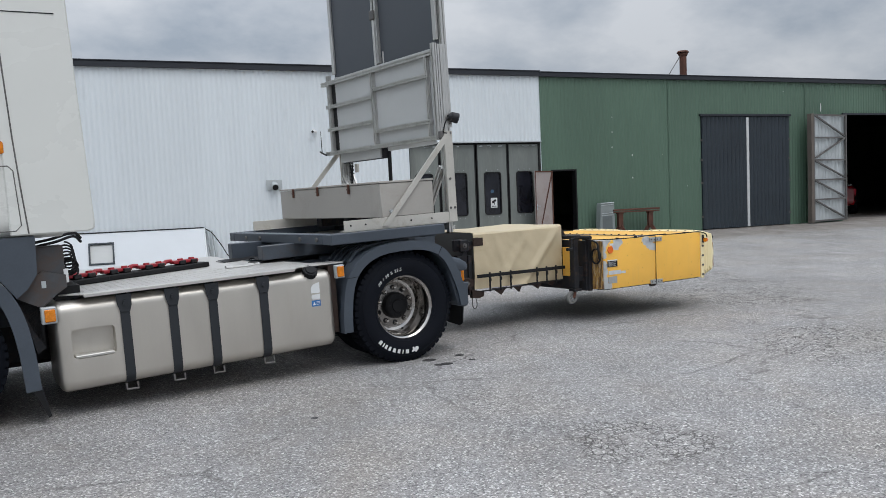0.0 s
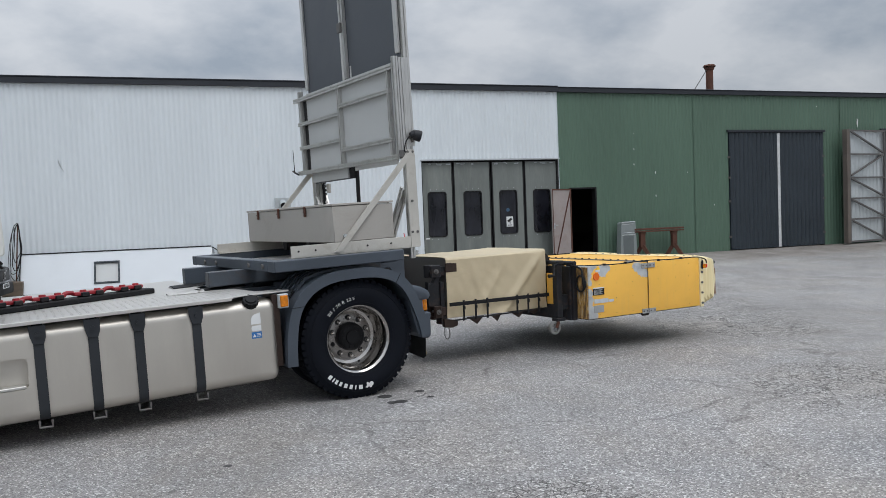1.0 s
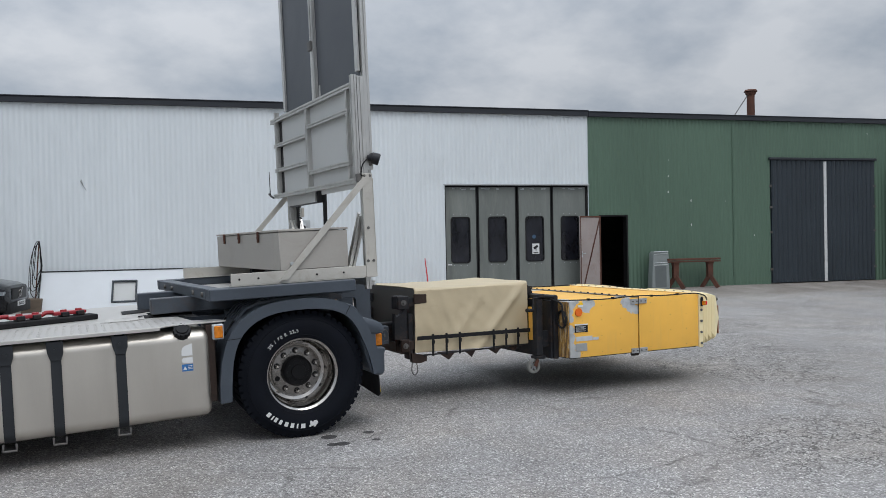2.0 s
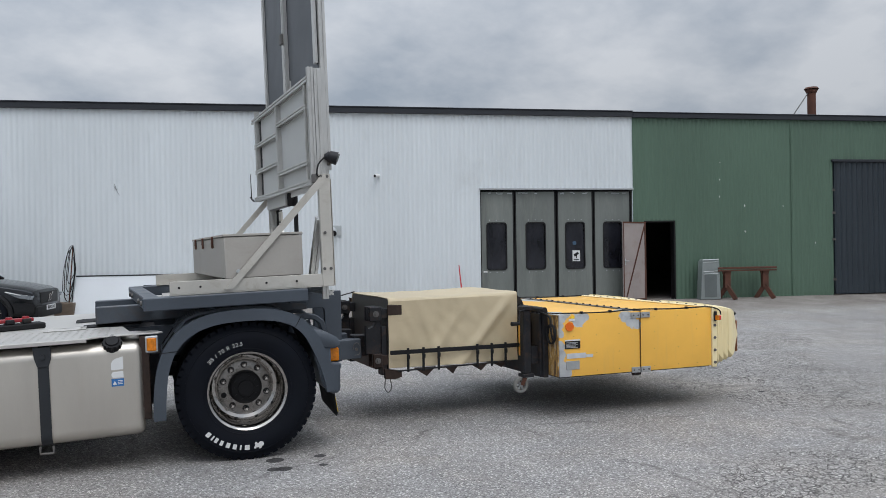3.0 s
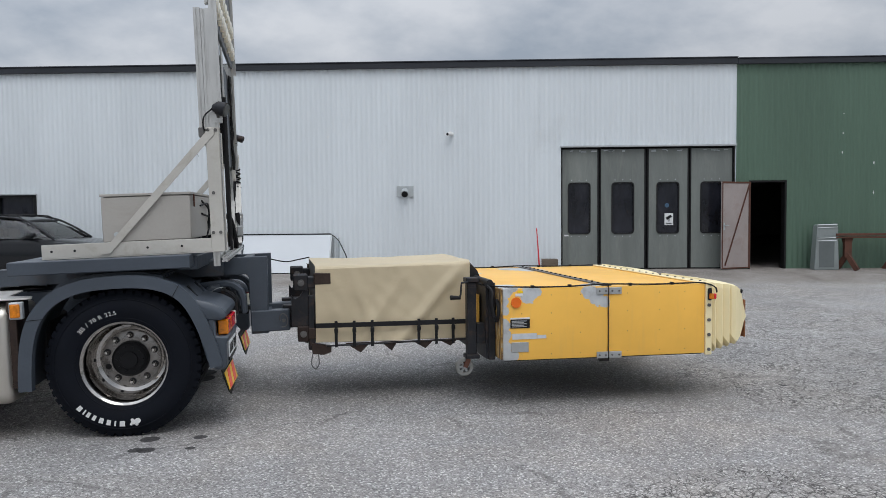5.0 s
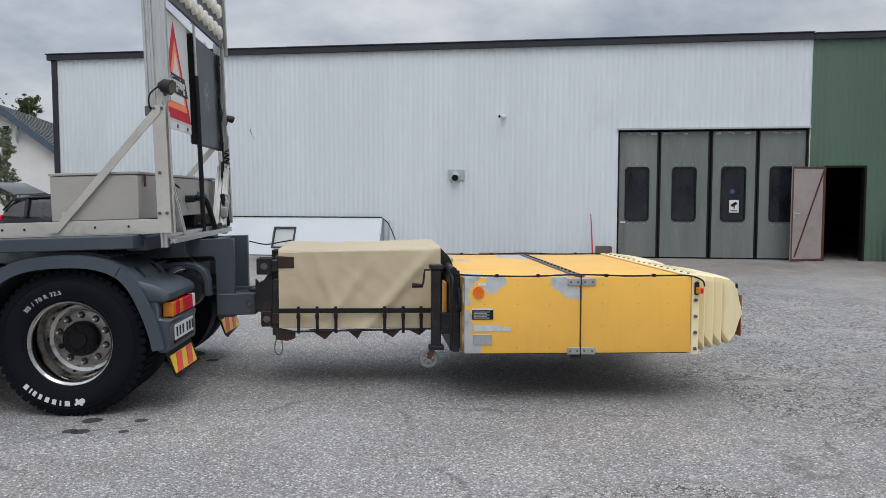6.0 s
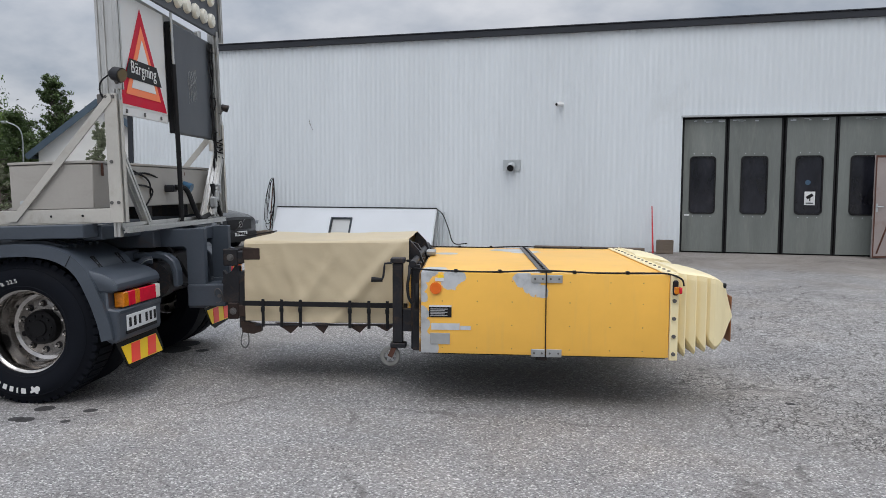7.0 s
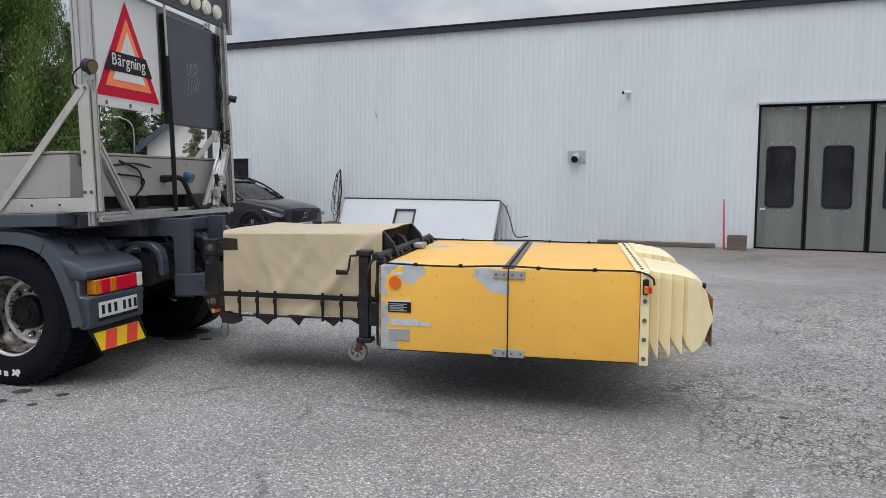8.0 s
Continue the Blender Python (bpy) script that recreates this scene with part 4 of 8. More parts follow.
def build_truck():
    t = thing("recovery_truck", PITCHED, "white-cabbed flatbed recovery truck with a blue-grey chassis and silver fuel tank", "truck")
    # wheels: duals on the drive axle, single in front
    build_wheel(t, 0.0, -1.20, 0.485, -1, True)
    build_wheel(t, 0.0, 1.20, 0.485, 1)
    for y, s in ((-0.86, -1), (0.86, 1)):
        bm = revolve(BM(), [(0.29, y), (0.40, y + s * 0.02), (0.49, y), (0.507, y - s * 0.05), (0.507, y - s * 0.26), (0.40, y - s * 0.31), (0.29, y - s * 0.29)], (0, 0, 0.485), 48)
        part("inner_tyre", bm, TYRE, t)
    build_wheel(t, -3.72, -1.20, 0.602, -1)
    build_wheel(t, -3.72, 1.20, 0.602, 1)
    part("axle", cyl(BM(), (0, -0.9, 0.485), (0, 0.9, 0.485), 0.11, seg=16), DARK_STEEL, t)
    part("differential", bmesh_ball((0.02, 0, 0.50), (0.24, 0.2, 0.24)), DARK_STEEL, t)
    # frame rails
    for y in (-0.42, 0.36):
        part("frame_rail", bx(BM(), -5.0, 0.50, y, y + 0.06, 0.70, 0.95, 0.006), CHASSIS, t)
    for x in (-3.0, -1.6, -0.75, 0.45):
        box_part("cross_member", t, DARK_STEEL, x, x + 0.12, -0.36, 0.36, 0.74, 0.92)
    # fuel tank with straps, recess, cap and stickers
    sec = rounded_section(-1.215, -0.62, 0.256, 0.925, 0.085, 7)
    bm = prism(BM(), sec, "x", -2.905, -0.715)
    ends = [e for f in bm.faces if len(f.verts) > 6 for e in f.edges]
    bmesh.ops.bevel(bm, geom=ends, offset=0.055, segments=5, affect="EDGES", profile=0.5)
    tank = part("fuel_tank", bm, TANK_ALU, t, "satin aluminium fuel tank")
    hollow = BM()
    prism(hollow, [(p[0] - 2.655, p[1] + 0.605) for p in rounded_section(-0.150, 0.150, -0.108, 0.112, 0.035, 4)], "y", -1.30, -1.115)
    cutter = link("cutter", hollow, TANK_ALU)
    cutter.matrix_world = tank.matrix_world
    carve(tank, cutter)
    for x in (-2.425, -2.075, -1.765, -1.345):
        bm = BM()
        path = rounded_section(-1.227, -0.60, 0.25, 0.937, 0.09, 6)
        n = len(path)
        inner = rounded_section(-1.2165, -0.61, 0.261, 0.926, 0.085, 6)
        va = [[bm.verts.new((xx, p[0], p[1])) for p in ring] for xx in (x - 0.034, x + 0.034) for ring in (path, inner)]
        for j in range(n):
            q = (j + 1) % n
            bm.faces.new((va[0][j], va[0][q], va[2][q], va[2][j]))
            bm.faces.new((va[0][j], va[1][j], va[1][q], va[0][q]))
            bm.faces.new((va[2][j], va[2][q], va[3][q], va[3][j]))
        bmesh.ops.recalc_face_normals(bm, faces=bm.faces[:])
        st = part("tank_strap", bm, TANK_STRAP, tank, "dark grey tank strap")
        bm = prism(BM(), [(x - 0.034, 0.80), (x + 0.034, 0.80), (x + 0.05, 0.85), (x + 0.052, 0.935), (x - 0.06, 0.935), (x - 0.052, 0.86)], "y", -1.238, -1.228, 0.003)
        cyl(bm, (x, -1.240, 0.87), (x, -1.255, 0.87), 0.017, seg=10)
        part("strap_plate", bm, TANK_STRAP, tank)
        bm = tube(BM(), [(x - 0.04, -1.225, 0.262), (x - 0.04, -1.235, 0.215), (x + 0.04, -1.235, 0.212), (x + 0.04, -1.225, 0.258)], 0.009, 6)
        part("strap_foot", bm, FRAME_STEEL, tank)
    bm = bx(BM(), -2.79, -2.52, -1.214, -1.118, 0.498, 0.520, 0.005)
    bx(bm, -2.715, -2.595, -1.2165, -1.2145, 0.502, 0.514)
    part("step_tread", bm, ALU, tank, "aluminium step tread")
    bm = cyl(BM(), (-0.91, -1.165, 0.890), (-0.91, -1.205, 0.935), 0.060, 0.058, 24)
    cyl(bm, (-0.91, -1.205, 0.935), (-0.91, -1.212, 0.943), 0.046, 0.042, 20)
    cap_axis = Vector((0, -0.664, 0.747))
    for k in range(12):
        d = Vector((math.cos(k * 0.5236), 0.747 * math.sin(k * 0.5236), 0.664 * math.sin(k * 0.5236)))
        c = Vector((-0.91, -1.190, 0.918)) + d * 0.058
        beam(bm, c - cap_axis * 0.022, c + cap_axis * 0.022, 0.014, 0.012, d)
    part("fuel_cap", bm, BLACK_PAINT, tank, "black fuel cap")
    for pts in ([(-0.925, 0.735), (-0.846, 0.735), (-0.846, 0.825), (-0.872, 0.818), (-0.898, 0.812), (-0.914, 0.800), (-0.924, 0.780)], [(-0.925, 0.706), (-0.915, 0.721), (-0.846, 0.724), (-0.846, 0.680), (-0.912, 0.680), (-0.922, 0.690)]):
        part("sticker", prism(BM(), pts, "y", -1.2185, -1.2155), SIGN_WHITE, tank, "torn white label", smooth=False)
    box_part("sticker", tank, BLUE, -0.925, -0.845, -1.2185, -1.2155, 0.62, 0.672, 0, "blue warning label")
    part("sticker_sign", prism(BM(), [(-0.918, 0.632), (-0.890, 0.632), (-0.904, 0.658)], "y", -1.2200, -1.2186), SIGN_WHITE, tank, smooth=False)
    for z in (0.634, 0.645, 0.656):
        part("sticker_line", bx(BM(), -0.884, -0.852, -1.2200, -1.2186, z, z + 0.004), SIGN_WHITE, tank, smooth=False)
    # chequer deck over the tank
    bm = BM()
    prism(bm, [(-2.85, -1.10), (-2.70, -1.25), (-1.06, -1.25), (-1.03, -1.215), (-0.98, -1.185), (-0.80, -1.180), (-0.60, -1.19), (-0.575, -1.16), (-0.62, -1.02), (-0.80, -0.95), (-0.86, -0.5), (-1.05, -0.42), (-2.83, -0.42)], "z", 0.962, 0.972, 0.002)
    deck = part("deck_plate", bm, DECK, t, "pale aluminium chequer-plate walkway")
    box_part("deck_lip", t, DECK, -2.70, -1.07, -1.253, -1.247, 0.945, 0.970, 0.002)
    bm = BM()
    for i in range(34):
        for j in range(11):
            x, y = -2.68 + i * 0.054, -1.20 + j * 0.068
            a = 0.78 if (i + j) % 2 else -0.78
            d = Vector((math.cos(a), math.sin(a), 0)) * 0.013
            if x < -1.1 or y > -1.15:
                beam(bm, Vector((x, y, 0.9722)) - d, Vector((x, y, 0.9722)) + d, 0.007, 0.0022)
    tagged(part("tread_pattern", bm, DECK, deck), kind="stuff")
    bm = BM()
    prism(bm, [(-2.83, -0.41), (-1.05, -0.41), (-1.05, 1.24), (-2.83, 1.24)], "z", 0.962, 0.972, 0.002)
    part("deck_plate", bm, DECK, t, "aluminium chequer-plate walkway")
    # torn rubber sheet and grease near the bed frame
    rng = random.Random(12)
    for x, y, wd, dp in ((-1.42, -0.50, 0.30, 0.10), (-1.15, -0.36, 0.42, 0.14), (-1.25, 0.25, 0.36, 0.22), (-0.98, 0.05, 0.3, 0.2)):
        bm = BM()
        rows = []
        for i in range(9):
            u = i / 8
            lift = 0.012 + 0.035 * abs(noise.noise(Vector((x * 7 + u * 4, y * 3, 1.0))))
            rows.append([bm.verts.new((x + wd * u, y + dp * (j / 3 - 0.5) + rng.uniform(-0.03, 0.03), 0.9745 + lift * math.sin(3.14 * j / 3) + 0.004)) for j in range(4)])
        for p, q in zip(rows, rows[1:]):
            for j in range(3):
                bm.faces.new((p[j], q[j], q[j + 1], p[j + 1]))
        bmesh.ops.recalc_face_normals(bm, faces=bm.faces[:])
        thicken(bm, (0, 0, -0.004))
        if y < -0.4:
            part("bent_plate", bm, DECK, t, "bent pale sheet-metal scrap")
        else:
            part("torn_rubber", bm, BLACK_RUBBER, t, "torn black rubber scrap")
    build_bed(t)
    build_mudguards(t)
    build_rear(t)
    build_cab(t)
    return t


def bmesh_ball(c, r, u=20, v=12):
    bm = BM()
    bmesh.ops.create_uvsphere(bm, u_segments=u, v_segments=v, radius=1.0)
    bmesh.ops.transform(bm, matrix=Matrix.Translation(c) @ Matrix.Diagonal((*r, 1)), verts=bm.verts[:])
    return bm


def build_bed(t):
    # low cradle, upper frame
    box_part("cradle_beam", t, CRADLE, -1.058, 0.60, -0.46, -0.335, 1.000, 1.131, 0.006, "rust-stained cradle beam")
    box_part("cradle_beam", t, CHASSIS, -1.105, 0.60, 0.285, 0.41, 0.985, 1.140, 0.006)
    for y0, y1, x in ((-1.225, -1.03, -0.70), (0.98, 1.125, -0.85)):
        box_part("bed_beam", t, CHASSIS, x, 0.475, y0, y1, 1.125, 1.218, 0.006)
    part("bed_beam", prism(BM(), [(-0.700, -1.029), (-0.585, -1.029), (-0.725, 0.979), (-0.846, 0.979)], "z", 1.127, 1.216, 0.006), CHASSIS, t)
    box_part("bed_beam", t, CHASSIS, 0.36, 0.50, -1.029, 0.978, 1.10, 1.20, 0.006)
    box_part("bed_floor", t, DECK, -0.55, 0.355, -1.0, 0.95, 1.136, 1.146, 0.0, "pale sheet inside the bed frame")
    for y in (-0.93, -0.6, 0.3, 0.65):
        xf = -0.772 - 0.0729 * (y + 0.025)
        bm = cyl(BM(), (xf, y, 1.17), (xf - 0.016, y, 1.17), 0.02, seg=10)
        part("bolt", bm, FRAME_STEEL, t)
    for x, y in ((-0.45, -0.70), (-0.45, 0.28), (0.3, -0.70), (0.3, 0.28)):
        box_part("support_block", t, CHASSIS, x, x + 0.12, y, y + 0.36, 0.905, 0.984, 0.005)


def arch(bm, y0, y1, pts_out, thick):
    """A bent sheet following the outline in (x, z)."""
    n = len(pts_out)
    inner = []
    for i, p in enumerate(pts_out):
        a, b = Vector(pts_out[max(i - 1, 0)]), Vector(pts_out[min(i + 1, n - 1)])
        d = (b - a).normalized()
        inner.append((p[0] + d.y * thick, p[1] - d.x * thick))
    prism(bm, list(pts_out) + inner[::-1], "y", y0, y1)


def toggle_clip(parent, p, q):
    """Flat rubber strap with a row of slots, lying on the mudguard."""
    bm = BM()
    for dy in (-0.017, 0.017):
        off = Vector((0, dy, 0))
        beam(bm, p + off, q + off, 0.007, 0.011, (0, 1, 0))
    for k in range(5):
        c = p.lerp(q, 0.04 + 0.23 * k)
        d = (q - p).normalized() * 0.007
        beam(bm, c - d, c + d, 0.006, 0.030, (0, 1, 0))
    part("toggle_clip", bm, BLACK_PAINT, parent)


def build_mudguards(t):
    for s in (-1, 1):
        ya, yb = (-1.255, -0.60) if s < 0 else (0.60, 1.255)
        path = [(-0.655, 0.345), (-0.648, 0.50), (-0.625, 0.68), (-0.575, 0.83), (-0.49, 0.945), (-0.375, 1.025), (-0.23, 1.072), (-0.05, 1.088), (0.14, 1.083), (0.29, 1.052), (0.41, 0.99), (0.50, 0.89), (0.575, 0.73), (0.63, 0.56), (0.655, 0.43)]
        path = [(p[0], p[2]) for p in curve_pts([(q[0], 0.0, q[1]) for q in path], 4)]
        bm = BM()
        arch(bm, ya, yb, path, 0.018)
        g = part("mudguard", bm, CHASSIS, t, "blue-grey plastic mudguard", smooth=True)
        lip = BM()
        y0 = ya if s < 0 else yb - 0.05
        pl = [(x, z) for x, z in path]
        arch(lip, y0 - 0.012, y0 + 0.055, [(x * 1.012, z + 0.008) for x, z in pl], 0.085)
        part("arch_lip", lip, CHASSIS, g)
        for k in range(5):
            y = (ya + 0.14 + k * 0.10)
            bm = BM()
            seg = [(-0.50, 0.962), (-0.42, 1.048), (-0.33, 1.082), (-0.20, 1.102), (-0.05, 1.112), (0.14, 1.106), (0.28, 1.072)]
            arch(bm, y, y + 0.035, seg, 0.02)
            part("rib", bm, CHASSIS, g)
        for p, q in (((-0.602, 0.826), (-0.48, 0.832)), ((0.402, 1.014), (0.352, 0.93))):
            ye = ya - 0.0135 if s < 0 else yb + 0.0185
            part("lip_seam", beam(BM(), (p[0], ye, p[1]), (q[0], ye, q[1]), 0.004, 0.003, (0, 1, 0)), BLACK_PAINT, g)
        for y in ((-1.045, -0.71) if s < 0 else (0.71, 1.045)):
            for p, q, nrm in (((-0.49, y, 0.945), (-0.572, y, 0.832), (-0.82, 0, 0.57)), ((0.416, y, 0.983), (0.515, y, 0.858), (0.82, 0, 0.57))):
                p, q, nrm = Vector(p), Vector(q), Vector(nrm)
                toggle_clip(g, p + nrm * 0.009, q + nrm * 0.009)
    # side marker ahead of the near mudguard
    bm = bx(BM(), -0.695, -0.612, -1.250, -1.20, 0.838, 0.953, 0.006)
    lamp = part("side_marker", bm, PALE_STEEL, t, "amber side marker lamp")
    part("lens", bx(BM(), -0.685, -0.622, -1.268, -1.2505, 0.850, 0.942, 0.006), AMBER, lamp, "amber lens")
    box_part("marker_bracket", t, BROWN_STEEL, -0.735, -0.672, -1.185, -0.95, 0.36, 0.95, 0.004)


def lean_back(bm):
    """The rubber flaps hang with their lower edge swung rearwards."""
    for v in bm.verts:
        v.co.x += max(0.0, 0.41 - v.co.z) * 0.20


def stripe_board(parent, x, y0, y1, z0, z1, name="marker_board"):
    """Yellow flap with red diagonal stripes, facing rearwards."""
    bm = prism(BM(), [(y0 + 0.02, z0), (y1 + 0.02, z0 - 0.01), (y1 - 0.02, z1), (y0 - 0.02, z1)], "x", x + 0.002, x + 0.006)
    lean_back(bm)
    b = part(name, bm, HAZARD_YELLOW, parent, "yellow and red striped marker flap", smooth=False)
    w = y1 - y0
    for k in (0.14, 0.62):
        a = y0 + w * k
        bm = prism(BM(), [(a - 0.015, z0 + 0.002), (a - 0.015 + w * 0.24, z0 + 0.0), (a + 0.04 + w * 0.24, z1 - 0.002), (a + 0.04, z1 - 0.002)], "x", x + 0.0065, x + 0.0095)
        lean_back(bm)
        part("stripe", bm, HAZARD_RED, b, smooth=False)
    return b


def build_rear(t):
    for s in (-1, 1):
        y0, y1 = (-1.235, -0.60) if s < 0 else (0.60, 1.235)
        # lamp housing
        body = [(0.50, 0.80), (0.625, 0.79), (0.625, 0.64), (0.702, 0.632), (0.708, 0.612), (0.694, 0.590), (0.690, 0.43), (0.675, 0.405), (0.62, 0.40), (0.56, 0.46), (0.50, 0.70)]
        h = part("lamp_housing", prism(BM(), body, "y", y0, y1, 0.012), CHASSIS, t, "blue-grey rear lamp housing")
        hood = [(0.40, 0.955), (0.50, 0.912), (0.60, 0.883), (0.675, 0.852), (0.704, 0.830), (0.714, 0.800), (0.712, 0.765), (0.690, 0.752), (0.50, 0.752), (0.47, 0.82)]
        bm = prism(BM(), hood, "y", y0 - 0.012, y1 + 0.012, 0.016)
        for v in bm.verts:
            # the corners of the hood are rounded off
            end = min(v.co.y - y0 + 0.012, y1 + 0.012 - v.co.y)
            if v.co.x > 0.65 and end < 0.03:
                v.co.x -= 0.030 * (1 - end / 0.03)
            if end < 0.03 and v.co.z > 0.80:
                v.co.z -= 0.014 * (1 - end / 0.03)
        part("lamp_hood", bm, CHASSIS, h)
        cuts, mats = (-1.166, -1.093, -0.994, -0.928, -0.680, -0.612), (AMBER, RED_LENS, AMBER, RED_LENS, WHITE_LENS)
        for a, b, m in zip(cuts, cuts[1:], mats):
            part("tail_lens", bx(BM(), 0.632 if a < -1.1 else 0.620, 0.703, *sorted((-s * a, -s * b)), 0.640, 0.744, 0.007), m, h)
        part("lens_rim", bx(BM(), 0.626, 0.690, *sorted((s * 1.172, s * 0.606)), 0.634, 0.639, 0.0), BLACK_PAINT, h)
        if s < 0:
            p = box_part("number_plate", h, SIGN_WHITE, 0.692, 0.700, -1.13, -0.69, 0.472, 0.580, 0.003, "white number plate with dark bars")
            for a in (-1.105, -1.035, -0.965, -0.865, -0.800, -0.735):
                part("plate_bar", bx(BM(), 0.7005, 0.7035, a, a + 0.030, 0.495, 0.560), BLACK_PAINT, p, smooth=False)
            box_part("plate_holder", h, BLACK_PAINT, 0.688, 0.701, -1.135, -0.685, 0.448, 0.4715, 0.003)
        f0, f1, xf = (-1.155, -0.63, 0.638) if s < 0 else (0.44, 0.965, 0.602)
        bm = prism(BM(), [(f0 - 0.05, 0.41), (f1 + 0.03, 0.41), (f1 + 0.07, 0.24), (f1 + 0.02, 0.22), (f0 + 0.10, 0.19), (f0 + 0.04, 0.22)], "x", xf, xf + 0.008)
        lean_back(bm)
        part("mud_flap", bm, BLACK_RUBBER, t, "black rubber mud flap", smooth=False)
        stripe_board(t, xf + 0.009, f0 + 0.02, f1 + 0.01, 0.235, 0.365)
    # rear frame: two angled plates with a web between, towing tube
    box_part("rear_web", t, CHASSIS, 0.735, 0.803, -0.265, 0.245, 1.03, 1.128, 0.004)
    for y in (-0.27, 0.25):
        bm = prism(BM(), [(0.10, 1.133), (0.10, 0.993), (0.765, 0.993), (0.785, 0.970), (0.785, 0.50), (0.925, 0.50), (0.938, 1.133)], "y", y - 0.03, y + 0.03, 0.004)
        part("upright_plate", bm, CHASSIS, t, smooth=False)
    box_part("rear_gusset", t, CHASSIS, 0.80, 0.93, -0.235, 0.22, 0.62, 0.66, 0.004)
    for y in (-0.27, 0.25):
        bm = bx(BM(), 0.787, 1.098, y - 0.055, y + 0.055, 0.515, 0.69, 0.008)
        tb = part("tow_tube", bm, CHASSIS, t)
    bm = BM()
    tube(bm, curve_pts([(1.02, -0.33, 0.60), (1.02, -0.35, 0.64), (1.05, -0.35, 0.66), (1.08, -0.35, 0.62), (1.07, -0.35, 0.56), (1.03, -0.35, 0.55)], 5), 0.0038, 6)
    cyl(bm, (1.05, -0.31, 0.60), (1.05, -0.338, 0.60), 0.014, seg=12)
    part("lock_pin", bm, FRAME_STEEL, t)
    # air tank, brake cans and hoses behind the axle
    part("air_tank", cyl(BM(), (0.40, -0.55, 0.70), (0.40, 0.55, 0.70), 0.13, seg=20), DARK_STEEL, t)
    for y in (-0.50, 0.50):
        bm = cyl(BM(), (0.25, y, 0.62), (0.52, y, 0.72), 0.095, seg=18)
        cyl(bm, (0.52, y, 0.72), (0.60, y, 0.75), 0.06, 0.05, 14)
        part("brake_can", bm, DARK_STEEL, t)
    # rounded end of the frame, intake elbow and hoses
    for y in (-0.40, 0.34):
        bm = prism(BM(), [(0.30, 0.955), (0.60, 0.965), (0.685, 0.945), (0.745, 0.895), (0.770, 0.820), (0.770, 0.690), (0.730, 0.690), (0.725, 0.800), (0.705, 0.865), (0.655, 0.905), (0.58, 0.915), (0.30, 0.905)], "y", y - 0.05, y + 0.05, 0.010)
        part("frame_end", bm, CHASSIS, t, smooth=False)
    part("elbow_pipe", tube(BM(), curve_pts([(0.44, -0.47, 0.76), (0.45, -0.47, 0.84), (0.50, -0.46, 0.895), (0.57, -0.44, 0.905)], 6), 0.032, 12), CHASSIS, t)
    part("cable_tie", tube(BM(), curve_pts([(0.50, -0.50, 0.875), (0.55, -0.50, 0.905), (0.60, -0.49, 0.915)], 5), 0.004, 6), PALE_STEEL, t)
    part("brake_drum", cyl(BM(), (0.56, -0.44, 0.74), (0.56, -0.30, 0.74), 0.145, seg=24), DARK_STEEL, t)
    for y in (-0.27, 0.02):
        bm = tube(BM(), curve_pts([(0.2, y, 0.88), (0.42, y + 0.05, 0.98), (0.58, y - 0.02, 0.86), (0.62, y + 0.1, 0.70), (0.75, y + 0.16, 0.66)], 6), 0.018, 8)
        part("air_hose", bm, BLACK_RUBBER, t)


